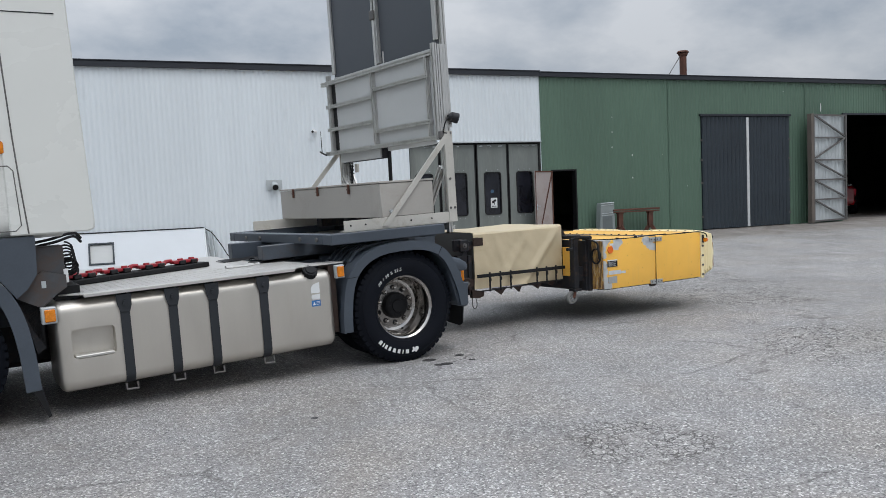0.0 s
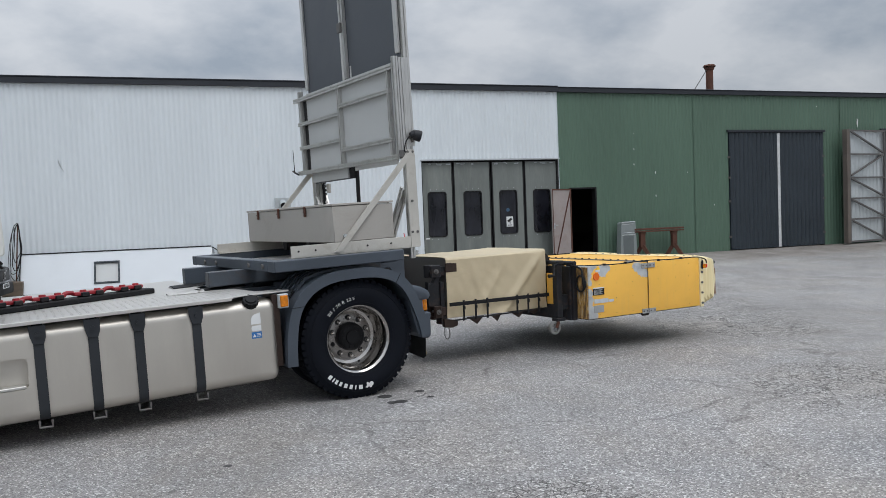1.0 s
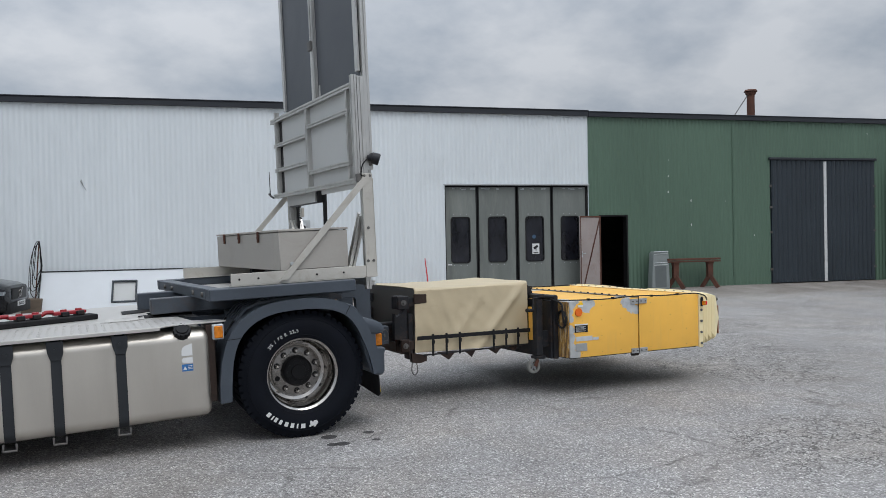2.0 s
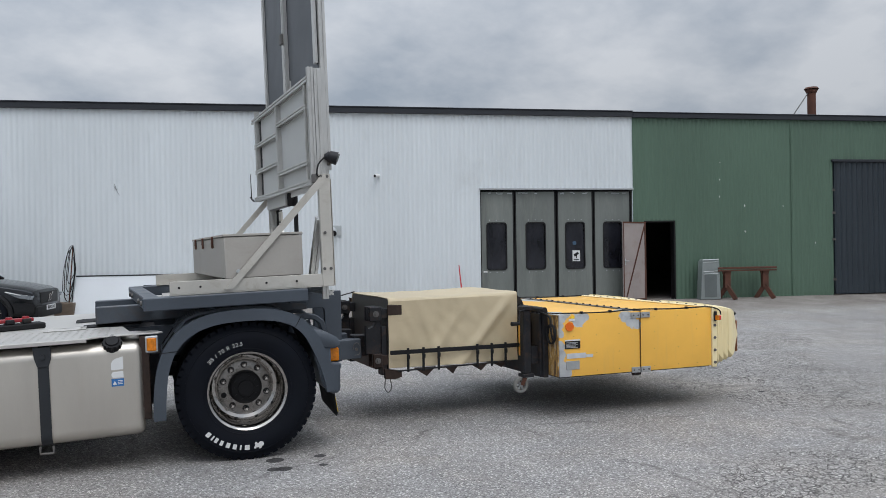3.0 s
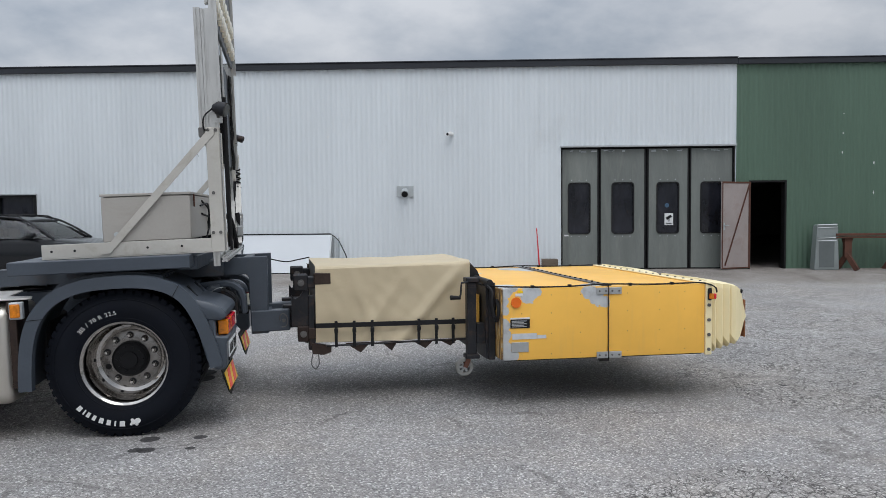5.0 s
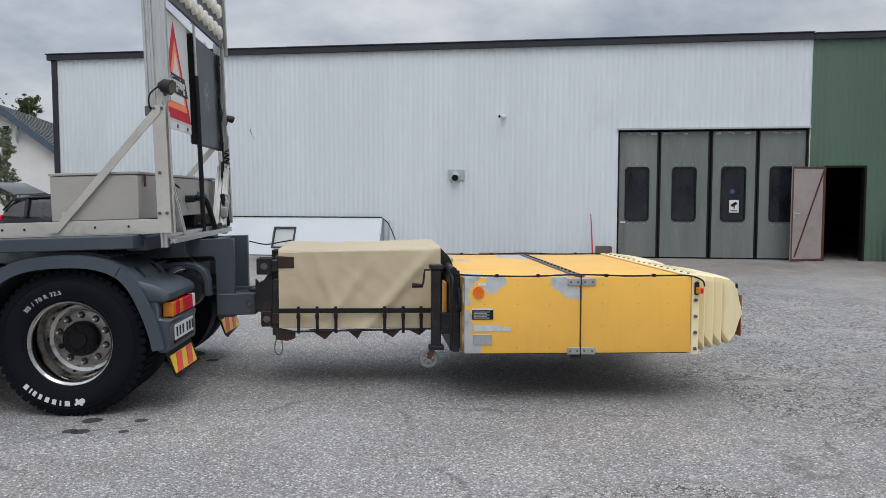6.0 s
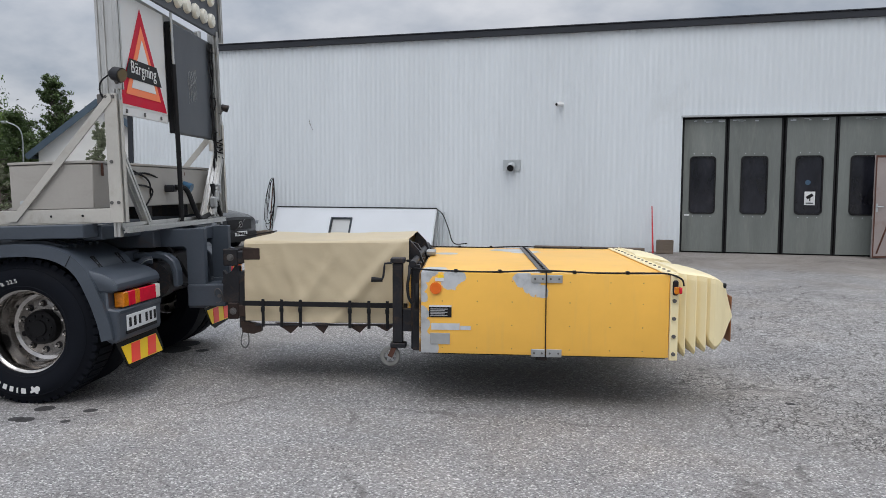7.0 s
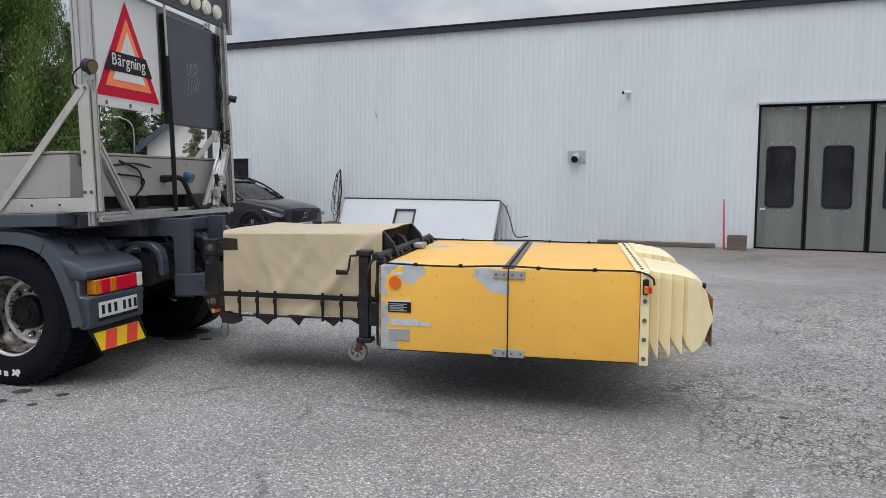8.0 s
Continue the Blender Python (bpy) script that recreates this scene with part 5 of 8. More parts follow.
def build_cab(t):
    # body from stations along the length: (x, half width, floor, roof)
    bm = BM()
    rings = []
    for x, w, z0, z1, r in ((-5.05, 1.10, 0.75, 2.7, 0.25), (-4.95, 1.19, 0.7, 3.0, 0.22), (-4.5, 1.235, 0.68, 3.55, 0.2), (-3.9, 1.245, 1.10, 3.75, 0.18), (-3.3, 1.245, 1.40, 3.8, 0.16), (-2.78, 1.245, 1.40, 3.8, 0.16)):
        rings.append([bm.verts.new((x, p[0], p[1])) for p in rounded_section(-w, w, z0, z1, r, 5)])
    for a, b in zip(rings, rings[1:]):
        n = len(a)
        for k in range(n):
            bm.faces.new((a[k], a[(k + 1) % n], b[(k + 1) % n], b[k]))
    bm.faces.new(rings[0])
    bm.faces.new(rings[-1][::-1])
    bmesh.ops.recalc_face_normals(bm, faces=bm.faces[:])
    c = part("cab", bm, CAB_WHITE, t, "white sleeper cab")
    for s in (-1, 1):
        y = 1.235 * s
        poly = [(-3.12, 1.43), (-2.62, 1.425), (-2.578, 1.44), (-2.572, 1.50), (-2.588, 2.03), (-2.607, 2.675), (-2.616, 3.07), (-2.64, 3.8), (-3.12, 3.8)]
        f = part("side_fairing", prism(BM(), poly, "y", y - 0.018 * s, y + 0.022 * s, 0.010), CAB_WHITE, t, "white side wind deflector")
        part("fairing_seam", bx(BM(), -3.12, -2.70, *sorted((y + 0.0225 * s, y + 0.025 * s)), 2.964, 2.971), BLACK_PAINT, f)
        # door seam and locker hatch
        bm = BM()
        tube(bm, [(-3.005, y + 0.022 * s, 1.44), (-3.025, y + 0.022 * s, 1.75), (-3.043, y + 0.022 * s, 2.1), (-3.056, y + 0.022 * s, 2.5), (-3.07, y + 0.022 * s, 2.96)], 0.0055, 6)
        part("panel_seam", bm, FRAME_STEEL, c)
        bm = BM()
        hatch = [(-3.9, 1.46), (-3.08, 1.465), (-3.045, 1.50), (-3.060, 1.88), (-3.09, 1.915), (-3.9, 1.92)]
        tube(bm, [(px, y + (0.022 if px > -3.12 else 0.011) * s, pz) for px, pz in hatch] + [(-3.9, y + 0.011 * s, 1.46)], 0.004, 6)
        part("locker_seam", bm, FRAME_STEEL, c)
        part("side_reflector", bx(BM(), -3.21, -3.10, *sorted((y + 0.008 * s, y + 0.03 * s)), 2.0, 2.085, 0.015, 2), AMBER, c, "orange side reflector")
        # front mudguard and lower body
        path = [(-4.41, 0.33), (-4.40, 0.58), (-4.36, 0.80), (-4.28, 0.99), (-4.16, 1.14), (-4.0, 1.24), (-3.72, 1.28), (-3.45, 1.235), (-3.30, 1.17), (-3.213, 1.11), (-3.125, 0.97), (-3.073, 0.785), (-3.045, 0.575), (-3.03, 0.33)]
        path = [(p[0], p[2]) for p in curve_pts([(q[0], 0.0, q[1]) for q in path], 4)]
        bm = BM()
        arch(bm, *sorted((s * 1.25, s * 0.75)), path, 0.03)
        mg = part("front_mudguard", bm, CHASSIS, t, "blue-grey front mudguard")
        lip = BM()
        arch(lip, *sorted((s * 1.262, s * 1.205)), [(px * 1.0, pz) for px, pz in path], 0.10)
        part("arch_lip", lip, CHASSIS, mg)
        part("inner_panel", prism(BM(), [(-3.12, 1.0), (-3.0, 1.0), (-2.98, 0.72), (-2.96, 0.60), (-3.02, 0.56), (-3.06, 0.75)], "y", *sorted((s * 1.10, s * 0.55))), DARK_STEEL, mg, smooth=False)
        part("sill_panel", prism(BM(), [(-4.6, 1.10), (-4.5, 1.42), (-2.97, 1.42), (-2.98, 1.15), (-3.05, 1.05), (-3.12, 0.99), (-3.21, 1.125), (-3.30, 1.185), (-3.45, 1.25), (-3.72, 1.295), (-4.02, 1.25)], "y", *sorted((s * 1.235, s * 1.15))), CHASSIS, t, smooth=False)
        bm = prism(BM(), [(-3.10, 0.36), (-3.03, 0.36), (-2.985, 0.13), (-3.005, 0.12), (-3.07, 0.28)], "y", *sorted((s * 1.25, s * 0.8)))
        part("front_flap", bm, BLACK_RUBBER, t, smooth=False)
    # bumper and skirts are out of view, added to block light under the truck
    box_part("unseen_bumper", t, CHASSIS, -5.20, -4.75, -1.22, 1.22, 0.27, 0.82, 0.05, "blue-grey bumper, added unseen to keep light from under the truck", 2)
    for s in (-1, 1):
        box_part("step_skirt", t, CHASSIS, -4.95, -4.45, *sorted((s * 1.23, s * 1.0)), 0.30, 1.10, 0.02, "blue-grey step skirt")
    # gearbox and boxes under the chassis; far tank added to block light from that side
    box_part("gearbox", t, DARK_STEEL, -4.2, -2.3, -0.36, 0.34, 0.36, 0.92, 0.04)
    part("prop_shaft", cyl(BM(), (-2.3, 0, 0.62), (-0.2, 0, 0.52), 0.06, seg=14), DARK_STEEL, t)
    box_part("added_far_tank", t, TANK_ALU, -2.86, -0.75, 0.62, 1.21, 0.28, 0.92, 0.05, "satin aluminium tank added on the far side to block light", 2)
    box_part("brake_gear", t, DARK_STEEL, -0.70, -0.58, -0.85, 0.85, 0.40, 0.80, 0.02)
    # hinge bracket and marker behind the near front wheel
    bm = bx(BM(), -2.985, -2.788, -1.13, -0.95, 1.04, 1.335, 0.008)
    part("cab_support", bm, STAINED, t, "grey steel housing with rust streaks")
    bm = prism(BM(), [(-3.12, 0.985), (-3.0, 1.12), (-2.94, 1.16), (-2.79, 1.12), (-2.79, 1.03), (-2.86, 0.985), (-2.96, 0.90), (-3.01, 0.92)], "y", -1.16, -1.135)
    sb = part("support_bracket", bm, STAINED, t, "rust-stained steel bracket", smooth=False)
    part("bracket_slot", bx(BM(), -2.955, -2.925, -1.164, -1.161, 1.040, 1.090, 0.001), PALE_STEEL, sb)
    part("reflector_strip", bx(BM(), -2.80, -2.77, -1.135, -1.131, 1.06, 1.16), SIGN_WHITE, sb, "white strip")
    part("dark_web", prism(BM(), [(-3.12, 0.98), (-3.01, 0.915), (-2.96, 0.89), (-2.96, 0.60), (-3.03, 0.73)], "y", -1.10, -1.06), BLACK_PAINT, t, smooth=False)
    part("dark_web", bx(BM(), -2.87, -2.70, -1.10, -0.6, 0.93, 1.03, 0.0), BLACK_PAINT, t)
    bm = bx(BM(), -2.985, -2.885, -1.245, -1.17, 0.785, 0.905, 0.006)
    lamp = part("side_marker", bm, PALE_STEEL, t, "amber side marker lamp")
    part("lens", bx(BM(), -2.965, -2.895, -1.262, -1.246, 0.80, 0.89, 0.006), AMBER, lamp, "amber lens")
    pts = [(-2.735 + 0.05 * math.sin(a) + 0.0011 * a, -0.80 + 0.004 * a + 0.03 * math.cos(a), 1.30 - 0.0042 * a + 0.045 * math.cos(a)) for a in [j * 0.35 for j in range(135)]]
    part("coiled_air_line", tube(BM(), pts, 0.0075, 6), BLACK_RUBBER, t)
    pts = [(-2.70 + 0.055 * math.cos(a), -0.72 + 0.012 * a, 1.14 + 0.062 * math.sin(a)) for a in [j * 0.4 for j in range(64)]]
    part("coiled_air_line", tube(BM(), pts, 0.0075, 6), BLACK_RUBBER, t)
    for z in (1.33, 1.36):
        part("air_line", tube(BM(), curve_pts([(-2.95, -0.9, z), (-2.8, -0.8, z + 0.02), (-2.66, -0.72, z + 0.05), (-2.6, -0.66, z)], 6), 0.011, 6), BLACK_RUBBER, t)


truck = build_truck()


def build_red_clamp():
    """A red hold-down fitting with two lugs on a dark rubber pad."""
    c = thing("load_clamp", None, "red hold-down clamp on a dark rubber pad", "clamp", "red clamps on the deck")
    box_part("pad", c, BLACK_RUBBER, -0.20, 0.20, -0.10, 0.10, 0.0, 0.045, 0.008, "dark grey rubber pad")
    bm = bx(BM(), -0.13, 0.13, -0.035, 0.045, 0.058, 0.088, 0.012, 2)
    tube(bm, curve_pts([(-0.12, 0.02, 0.085), (-0.17, 0.02, 0.088), (-0.20, 0.02, 0.078)], 4), 0.018, 8)
    part("body", bm, RED_PAINT, c)
    for x in (-0.045, 0.075):
        bm = bx(BM(), x - 0.032, x + 0.032, -0.055, 0.055, 0.046, 0.085, 0.006)
        part("foot", bm, DARK_STEEL, c)
        bm = cyl(BM(), (x, 0, 0.065), (x, 0, 0.102), 0.032, 0.025, 12)
        part("lug", bm, RED_PAINT, c)
    return c


first_clamp = build_red_clamp()
CLAMPS = [(-2.60, -0.42), (-2.30, -0.30), (-1.99, -0.19), (-1.67, -0.08)]
clamp_at = [PITCHED @ Matrix.Translation((x, y, 0.9735)) @ Matrix.Rotation(radians(19), 4, "Z") for x, y in CLAMPS]
first_clamp.matrix_world = clamp_at[0]
for m in clamp_at[1:]:
    copy_thing(first_clamp, m)


# ---- storage box and sign frame on the truck bed ----
def build_storage_box():
    b = thing("storage_box", PITCHED, "warm grey steel storage box lying across the truck bed", "storage box")
    bm = prism(BM(), [(-0.115, -1.090), (0.30, -1.090), (0.475, -1.06), (0.475, 1.06), (0.30, 1.090), (-0.235, 1.090)], "z", 1.322, 1.634, 0.006)
    part("body", bm, BOX_GREY, b)
    bm = prism(BM(), [(-0.121, -1.096), (0.302, -1.096), (0.481, -1.066), (0.481, 1.066), (0.302, 1.096), (-0.241, 1.096)], "z", 1.638, 1.656, 0.003)
    part("lid", bm, BOX_GREY, b)
    for f in (0.14, 0.44, 0.78):
        y = 1.0 - f * 1.95
        x = -0.115 - 0.12 * (y + 1.090) / 2.25
        bm = bx(BM(), x - 0.024, x - 0.006, y - 0.014, y + 0.014, 1.555, 1.65, 0.004)
        cyl(bm, (x - 0.018, y - 0.02, 1.60), (x - 0.018, y + 0.02, 1.60), 0.009, seg=8)
        part("latch", bm, RUST, b, "rusty over-centre latch")
    bm = bx(BM(), 0.482, 0.492, -0.96, -0.935, 1.55, 1.64, 0.003)
    part("latch", bm, RUST, b)
    part("bolt", cyl(BM(), (-0.02, -1.088, 1.375), (-0.02, -1.115, 1.375), 0.016, seg=10), PALE_STEEL, b)
    for y in (-0.7, -0.1, 0.6):
        box_part("foot", b, DARK_STEEL, 0.0, 0.40, y - 0.06, y + 0.06, 1.219, 1.320, 0.004)
    return b


def profile_bar(p0, p1, w=0.045, up=(1, 0, 0)):
    """Slotted aluminium extrusion: a square bar with a groove in each face."""
    bm = BM()
    p0, p1 = Vector(p0), Vector(p1)
    d = (p1 - p0).normalized()
    s = d.cross(Vector(up)).normalized()
    t = s.cross(d)
    h, g, k = w / 2, w * 0.12, w * 0.2
    out = []
    for q in range(4):
        for a, b in ((-h, -h), (-g, -h), (-g, -h + k), (g, -h + k), (g, -h)):
            for _ in range(q):
                a, b = -b, a
            out.append((a, b))
    lo, hi = [bm.verts.new(p0 + a * s + b * t) for a, b in out], [bm.verts.new(p1 + a * s + b * t) for a, b in out]
    n = len(out)
    fs = [bm.faces.new(lo), bm.faces.new(hi[::-1])] + [bm.faces.new((lo[i], hi[i], hi[(i + 1) % n], lo[(i + 1) % n])) for i in range(n)]
    bmesh.ops.recalc_face_normals(bm, faces=fs)
    return bm


def build_sign_frame():
    f = thing("sign_frame", PITCHED, "tall aluminium sign rack with a warning sign and lamp board", "sign rack")

    def bar(name, p0, p1, w=0.045, mat=PROFILE_ALU, up=(1, 0, 0), par=f):
        return part(name, profile_bar(p0, p1, w, up), mat, par, smooth=False)

    for s in (-1, 1):
        y = 1.06 * s if s < 0 else 1.01
        # cream angle along the bed, upright plate and diagonal
        bm = bx(BM(), -0.515, 0.655, *sorted((y - 0.045 * s, y + 0.045 * s)), 1.221, 1.227)
        bx(bm, -0.515, 0.655, *sorted((y + 0.036 * s, y + 0.045 * s)), 1.2275, 1.322, 0.002)
        foot = part("foot_angle", bm, CREAM_STEEL, f, "cream painted aluminium angle")
        # small holes in the angle: flat black discs stand in for their dark depth
        for x in (-0.45, -0.30, 0.18, 0.41):
            bm = cyl(BM(), (x, y + 0.045 * s, 1.275), (x, y + 0.049 * s, 1.275), 0.0085, seg=10)
            part("bolt", bm, BLACK_PAINT, foot)
        bm = bx(BM(), 0.612, 0.703, *sorted((y + 0.030 * s, y + 0.052 * s)), 1.222, 2.10, 0.003)
        bx(bm, 0.712, 0.718, *sorted((y - 0.012 * s, y + 0.030 * s)), 1.222, 2.06, 0.002)
        up = part("upright", bm, CREAM_STEEL, f, "cream painted upright")
        for z, x in ((1.36, 0.63), (1.36, 0.68), (1.64, 0.645), (2.08, 0.63), (2.08, 0.68)):
            part("bolt", cyl(BM(), (x, y + 0.052 * s, z), (x, y + 0.060 * s, z), 0.012, seg=8), FRAME_STEEL, up)
        part("diagonal", prism(BM(), [(-0.133, 1.245), (-0.068, 1.245), (0.672, 2.050), (0.668, 2.095), (0.640, 2.095)], "y", *sorted((s * 1.108, s * 1.120))), CREAM_STEEL, f, "cream painted diagonal brace", smooth=False)
        for dx in (0.640, 0.685):
            bar("post", (dx, y - 0.0 * s, 1.12 if dx < 0.66 else 1.228), (dx, y - 0.0 * s, 2.93), 0.045)
        bar("tall_post", (0.702, y + 0.002 if s < 0 else 1.10, 2.135 if s < 0 else 2.84), (0.702, y + 0.002 if s < 0 else 1.10, 4.42), 0.052)
        rx = 0.592 if s < 0 else 0.522
        bar("rack_post", (rx, y * 0.995, 2.02), (rx, y * 0.995, 2.94), 0.045)
        bar("inner_brace", (0.635, s * 1.01, 1.76), (0.64, s * 0.60, 1.20), 0.06)
        bar("post", (0.672, y - 0.06 * s, 1.22), (0.672, y - 0.06 * s, 2.9), 0.03)
    bar("base_rail", (0.64, -1.05, 1.190), (0.64, 1.0, 1.190), 0.045)
    bar("base_rail", (0.692, -1.05, 1.165), (0.692, 1.0, 1.165), 0.04)
    # front lattice
    x = 0.588
    lattice = []
    for z in (2.045, 2.853):
        lattice.append(bar("lattice_bar", (x, -1.035, z), (x, 1.16, z), 0.045))
    lattice.append(bar("lattice_bar", (x, 0.06, 2.07), (x, 0.06, 2.86), 0.045))
    for z in (2.582, 2.318):
        lattice.append(bar("lattice_bar", (x, 0.085, z), (x, 1.08, z), 0.04))
    for z in (2.652, 2.208):
        lattice.append(bar("lattice_bar", (x, -0.96, z), (x, 0.035, z), 0.04))
    lattice.append(bar("lattice_bar", (x, -0.93, 2.07), (x, -0.93, 2.86), 0.035))
    lattice.append(box_part("back_sheet", f, PANEL_GREY, 0.6105, 0.6135, -1.0, 0.90, 2.04, 2.90, 0.0, "light grey sheet behind the lattice"))
    lattice.append(box_part("dark_strip", f, BLACK_PAINT, 0.6105, 0.6145, 0.905, 1.055, 2.04, 2.88, 0.0, "black strip beside the sheet"))
    slant = Matrix.Identity(4)
    slant[0][1], slant[0][3] = -0.033, -0.033 * 1.04
    for o in lattice:
        o.data.transform(slant)
    # warning sign on the rear
    sg = box_part("warning_sign", f, SIGN_WHITE, 0.615, 0.625, -0.965, -0.055, 1.985, 2.855, 0.004, "white board with a red warning triangle")

    def tri(cx, base, half, h, x0, mat, label=""):
        bm = prism(BM(), [(cx - half, base), (cx + half, base), (cx, base + h)], "x", x0, x0 + 0.003)
        return part("triangle", bm, mat, sg, label, smooth=False)

    tri(-0.505, 2.050, 0.440, 0.780, 0.6255, WHITE_INK)
    tri(-0.505, 2.064, 0.415, 0.735, 0.629, SIGN_RED, "red triangle")
    tri(-0.505, 2.140, 0.300, 0.531, 0.6325, SIGN_ORANGE, "orange triangle")
    tri(-0.505, 2.192, 0.213, 0.377, 0.636, SIGN_WHITE)
    bm = prism(BM(), [(-0.505 - 0.312, 2.256), (-0.505 + 0.312, 2.256), (-0.505 + 0.232, 2.400), (-0.505 - 0.232, 2.400)], "x", 0.6395, 0.6425)
    part("text_band", bm, BLACK_PAINT, sg, smooth=False)
    m = Matrix.Translation((0.6435, -0.500, 2.300)) @ Matrix.Rotation(radians(90), 4, "Z") @ Matrix.Rotation(radians(90), 4, "X")
    flat_text(sg, "sign_text", "B\u00e4rgning", 0.128, m, WHITE_INK, 1.3, 0.93)
    for y in (-0.8, -0.5, -0.2):
        part("clip", bx(BM(), 0.626, 0.634, y - 0.012, y + 0.012, 2.0, 2.03, 0.003), FRAME_STEEL, sg)
    # dark board beside it
    bd = box_part("dark_board", f, BOARD_DARK, 0.608, 0.655, 0.045, 0.985, 1.915, 2.825, 0.012, "dark grey board")
    box_part("board_rim", f, BLACK_PAINT, 0.600, 0.664, 0.018, 0.044, 1.915, 2.825, 0.006, "black board rim")
    box_part("board_back", f, PANEL_GREY, 0.585, 0.606, 0.06, 0.97, 1.925, 2.82, 0.003, "light grey board back")
    rng = random.Random(4)
    bm = BM()
    for k in range(6):
        y0 = 0.36 + 0.035 * k
        pts = [(0.6565, y0 + rng.uniform(-0.02, 0.02) + 0.012 * math.sin(j), 2.20 + 0.05 * k * 0.2 + 0.033 * j + rng.uniform(-0.015, 0.015)) for j in range(9)]
        tube(bm, pts, 0.0016, 4)
    tagged(part("scribble", bm, BARE_GREY, bd, "faint scratched scribble"), kind="stuff")
    # middle mast: dark lower tube, silver upper tube
    part("mast", tube(BM(), curve_pts([(0.665, 0.02, 1.185), (0.668, 0.02, 1.7), (0.672, 0.005, 2.2), (0.672, 0.0, 2.47)], 5), 0.020, 12), BLACK_PAINT, f, "black middle tube")
    part("mast_top", cyl(BM(), (0.672, 0.0, 2.47), (0.672, -0.005, 3.05), 0.011, seg=12), PROFILE_ALU, f, "silver tube")
    # tall lamp board
    lb = box_part("lamp_board", f, BOARD_DARK, 0.672, 0.700, -1.03, 1.13, 2.885, 4.40, 0.006, "tall dark grey lamp board")
    for y in (-1.01, 1.11):
        box_part("board_edge", lb, PROFILE_ALU, 0.645, 0.671, y - 0.03, y + 0.03, 2.98, 4.40, 0.003)
    for y in (0.05, 0.11):
        bar("board_bar", (0.652, y, 2.93), (0.652, y, 4.40), 0.035, par=lb)
    part("actuator", cyl(BM(), (0.64, 0.10, 2.92), (0.64, 0.10, 3.42), 0.016, seg=10), PROFILE_ALU, lb)
    part("actuator_head", bx(BM(), 0.61, 0.665, 0.06, 0.14, 3.40, 3.50, 0.01), FRAME_STEEL, lb)
    for z in (3.0, 3.195, 3.61):
        for k in range(10):
            y = -0.93 + 0.198 * k
            bm = revolve(BM(), [(0.066, 0), (0.064, 0.02), (0.052, 0.034), (0.0, 0.038)], (0, 0, 0), 18)
            bmesh.ops.transform(bm, matrix=Matrix.Translation((0.701, y, z)) @ Matrix.Rotation(radians(-90), 4, "Z"), verts=bm.verts[:])
            part("lamp_lens", bm, WHITE_LENS, lb)
    # work lamps, antenna, cables
    for s in (-1, 1):
        c = Vector((0.722, s * (1.118 if s < 0 else 1.05), 2.232))
        bm = cyl(BM(), c + Vector((-0.02, 0, 0)), c + Vector((0.040, s * 0.016, -0.018)), 0.047 if s < 0 else 0.030, 0.051 if s < 0 else 0.034, 18)
        cyl(bm, c + Vector((-0.055, 0, 0)), c + Vector((-0.02, 0, 0)), 0.020, 0.042 if s < 0 else 0.026, 18)
        w = part("work_lamp", bm, DARK_STEEL, f, "round black work lamp")
        part("lens", cyl(BM(), c + Vector((0.0406, s * 0.0162, -0.0183)), c + Vector((0.0440, s * 0.0176, -0.0198)), 0.044 if s < 0 else 0.029, seg=18), surface("clear_lamp_lens", (0.11, 0.12, 0.12), 0.15, 0.3), w)
        part("lamp_arm", beam(BM(), c + Vector((-0.02, -0.06 * s, -0.07)), c + Vector((-0.02, 0, -0.03)), 0.02, 0.02), FRAME_STEEL, f)
        part("cable", tube(BM(), curve_pts([c + Vector((-0.05, 0, 0)), c + Vector((-0.11, s * 0.02, -0.06)), c + Vector((-0.12, 0, -0.14)), c + Vector((-0.08, -0.02 * s, -0.16))], 6), 0.006, 6), BLACK_RUBBER, f)
    part("junction_box", bx(BM(), 0.565, 0.605, -1.115, -1.075, 2.03, 2.10, 0.006), FRAME_STEEL, f)
    part("antenna", cyl(BM(), (0.47, 1.21, 2.05), (0.47, 1.21, 2.32), 0.006, 0.003, 8), BLACK_PAINT, f)
    part("antenna_foot", tube(BM(), [(0.47, 1.26, 2.08), (0.47, 1.19, 2.055), (0.48, 1.12, 2.03)], 0.010, 6), DARK_STEEL, f)
    rng = random.Random(9)
    for k in range(5):
        y = 0.855 + 0.018 * k
        pts = [(0.672 + rng.uniform(-0.008, 0.014), y + rng.uniform(-0.022, 0.022), 2.80 - 0.11 * j) for j in range(14)]
        part("cable", tube(BM(), curve_pts(pts, 4), 0.0042 + 0.0018 * (k % 3), 6), BLACK_RUBBER, f)
    for z, w in ((2.72, 0.05), (2.30, 0.045), (1.98, 0.05)):
        part("cable_tie", bx(BM(), 0.664, 0.690, 0.895 - w, 0.895 + w, z, z + 0.008, 0.002), BLACK_PAINT, f)
    box_part("junction_box", f, CREAM_STEEL, 0.664, 0.694, 0.745, 0.805, 1.80, 1.90, 0.006)
    # coiled black hose and connectors near the base
    part("coil", tube(BM(), [(0.70 + 0.025 * math.cos(a), 0.95 + 0.025 * math.sin(a), 1.92 - 0.007 * a) for a in [0.5 * j for j in range(60)]], 0.007, 6), BLACK_RUBBER, f)
    part("hose", tube(BM(), curve_pts([(0.60, 0.08, 1.47), (0.66, 0.16, 1.45), (0.69, 0.24, 1.30), (0.69, 0.36, 1.20), (0.68, 0.50, 1.20), (0.68, 0.62, 1.22)], 6), 0.022, 8), BLACK_RUBBER, f, "thick black hose")
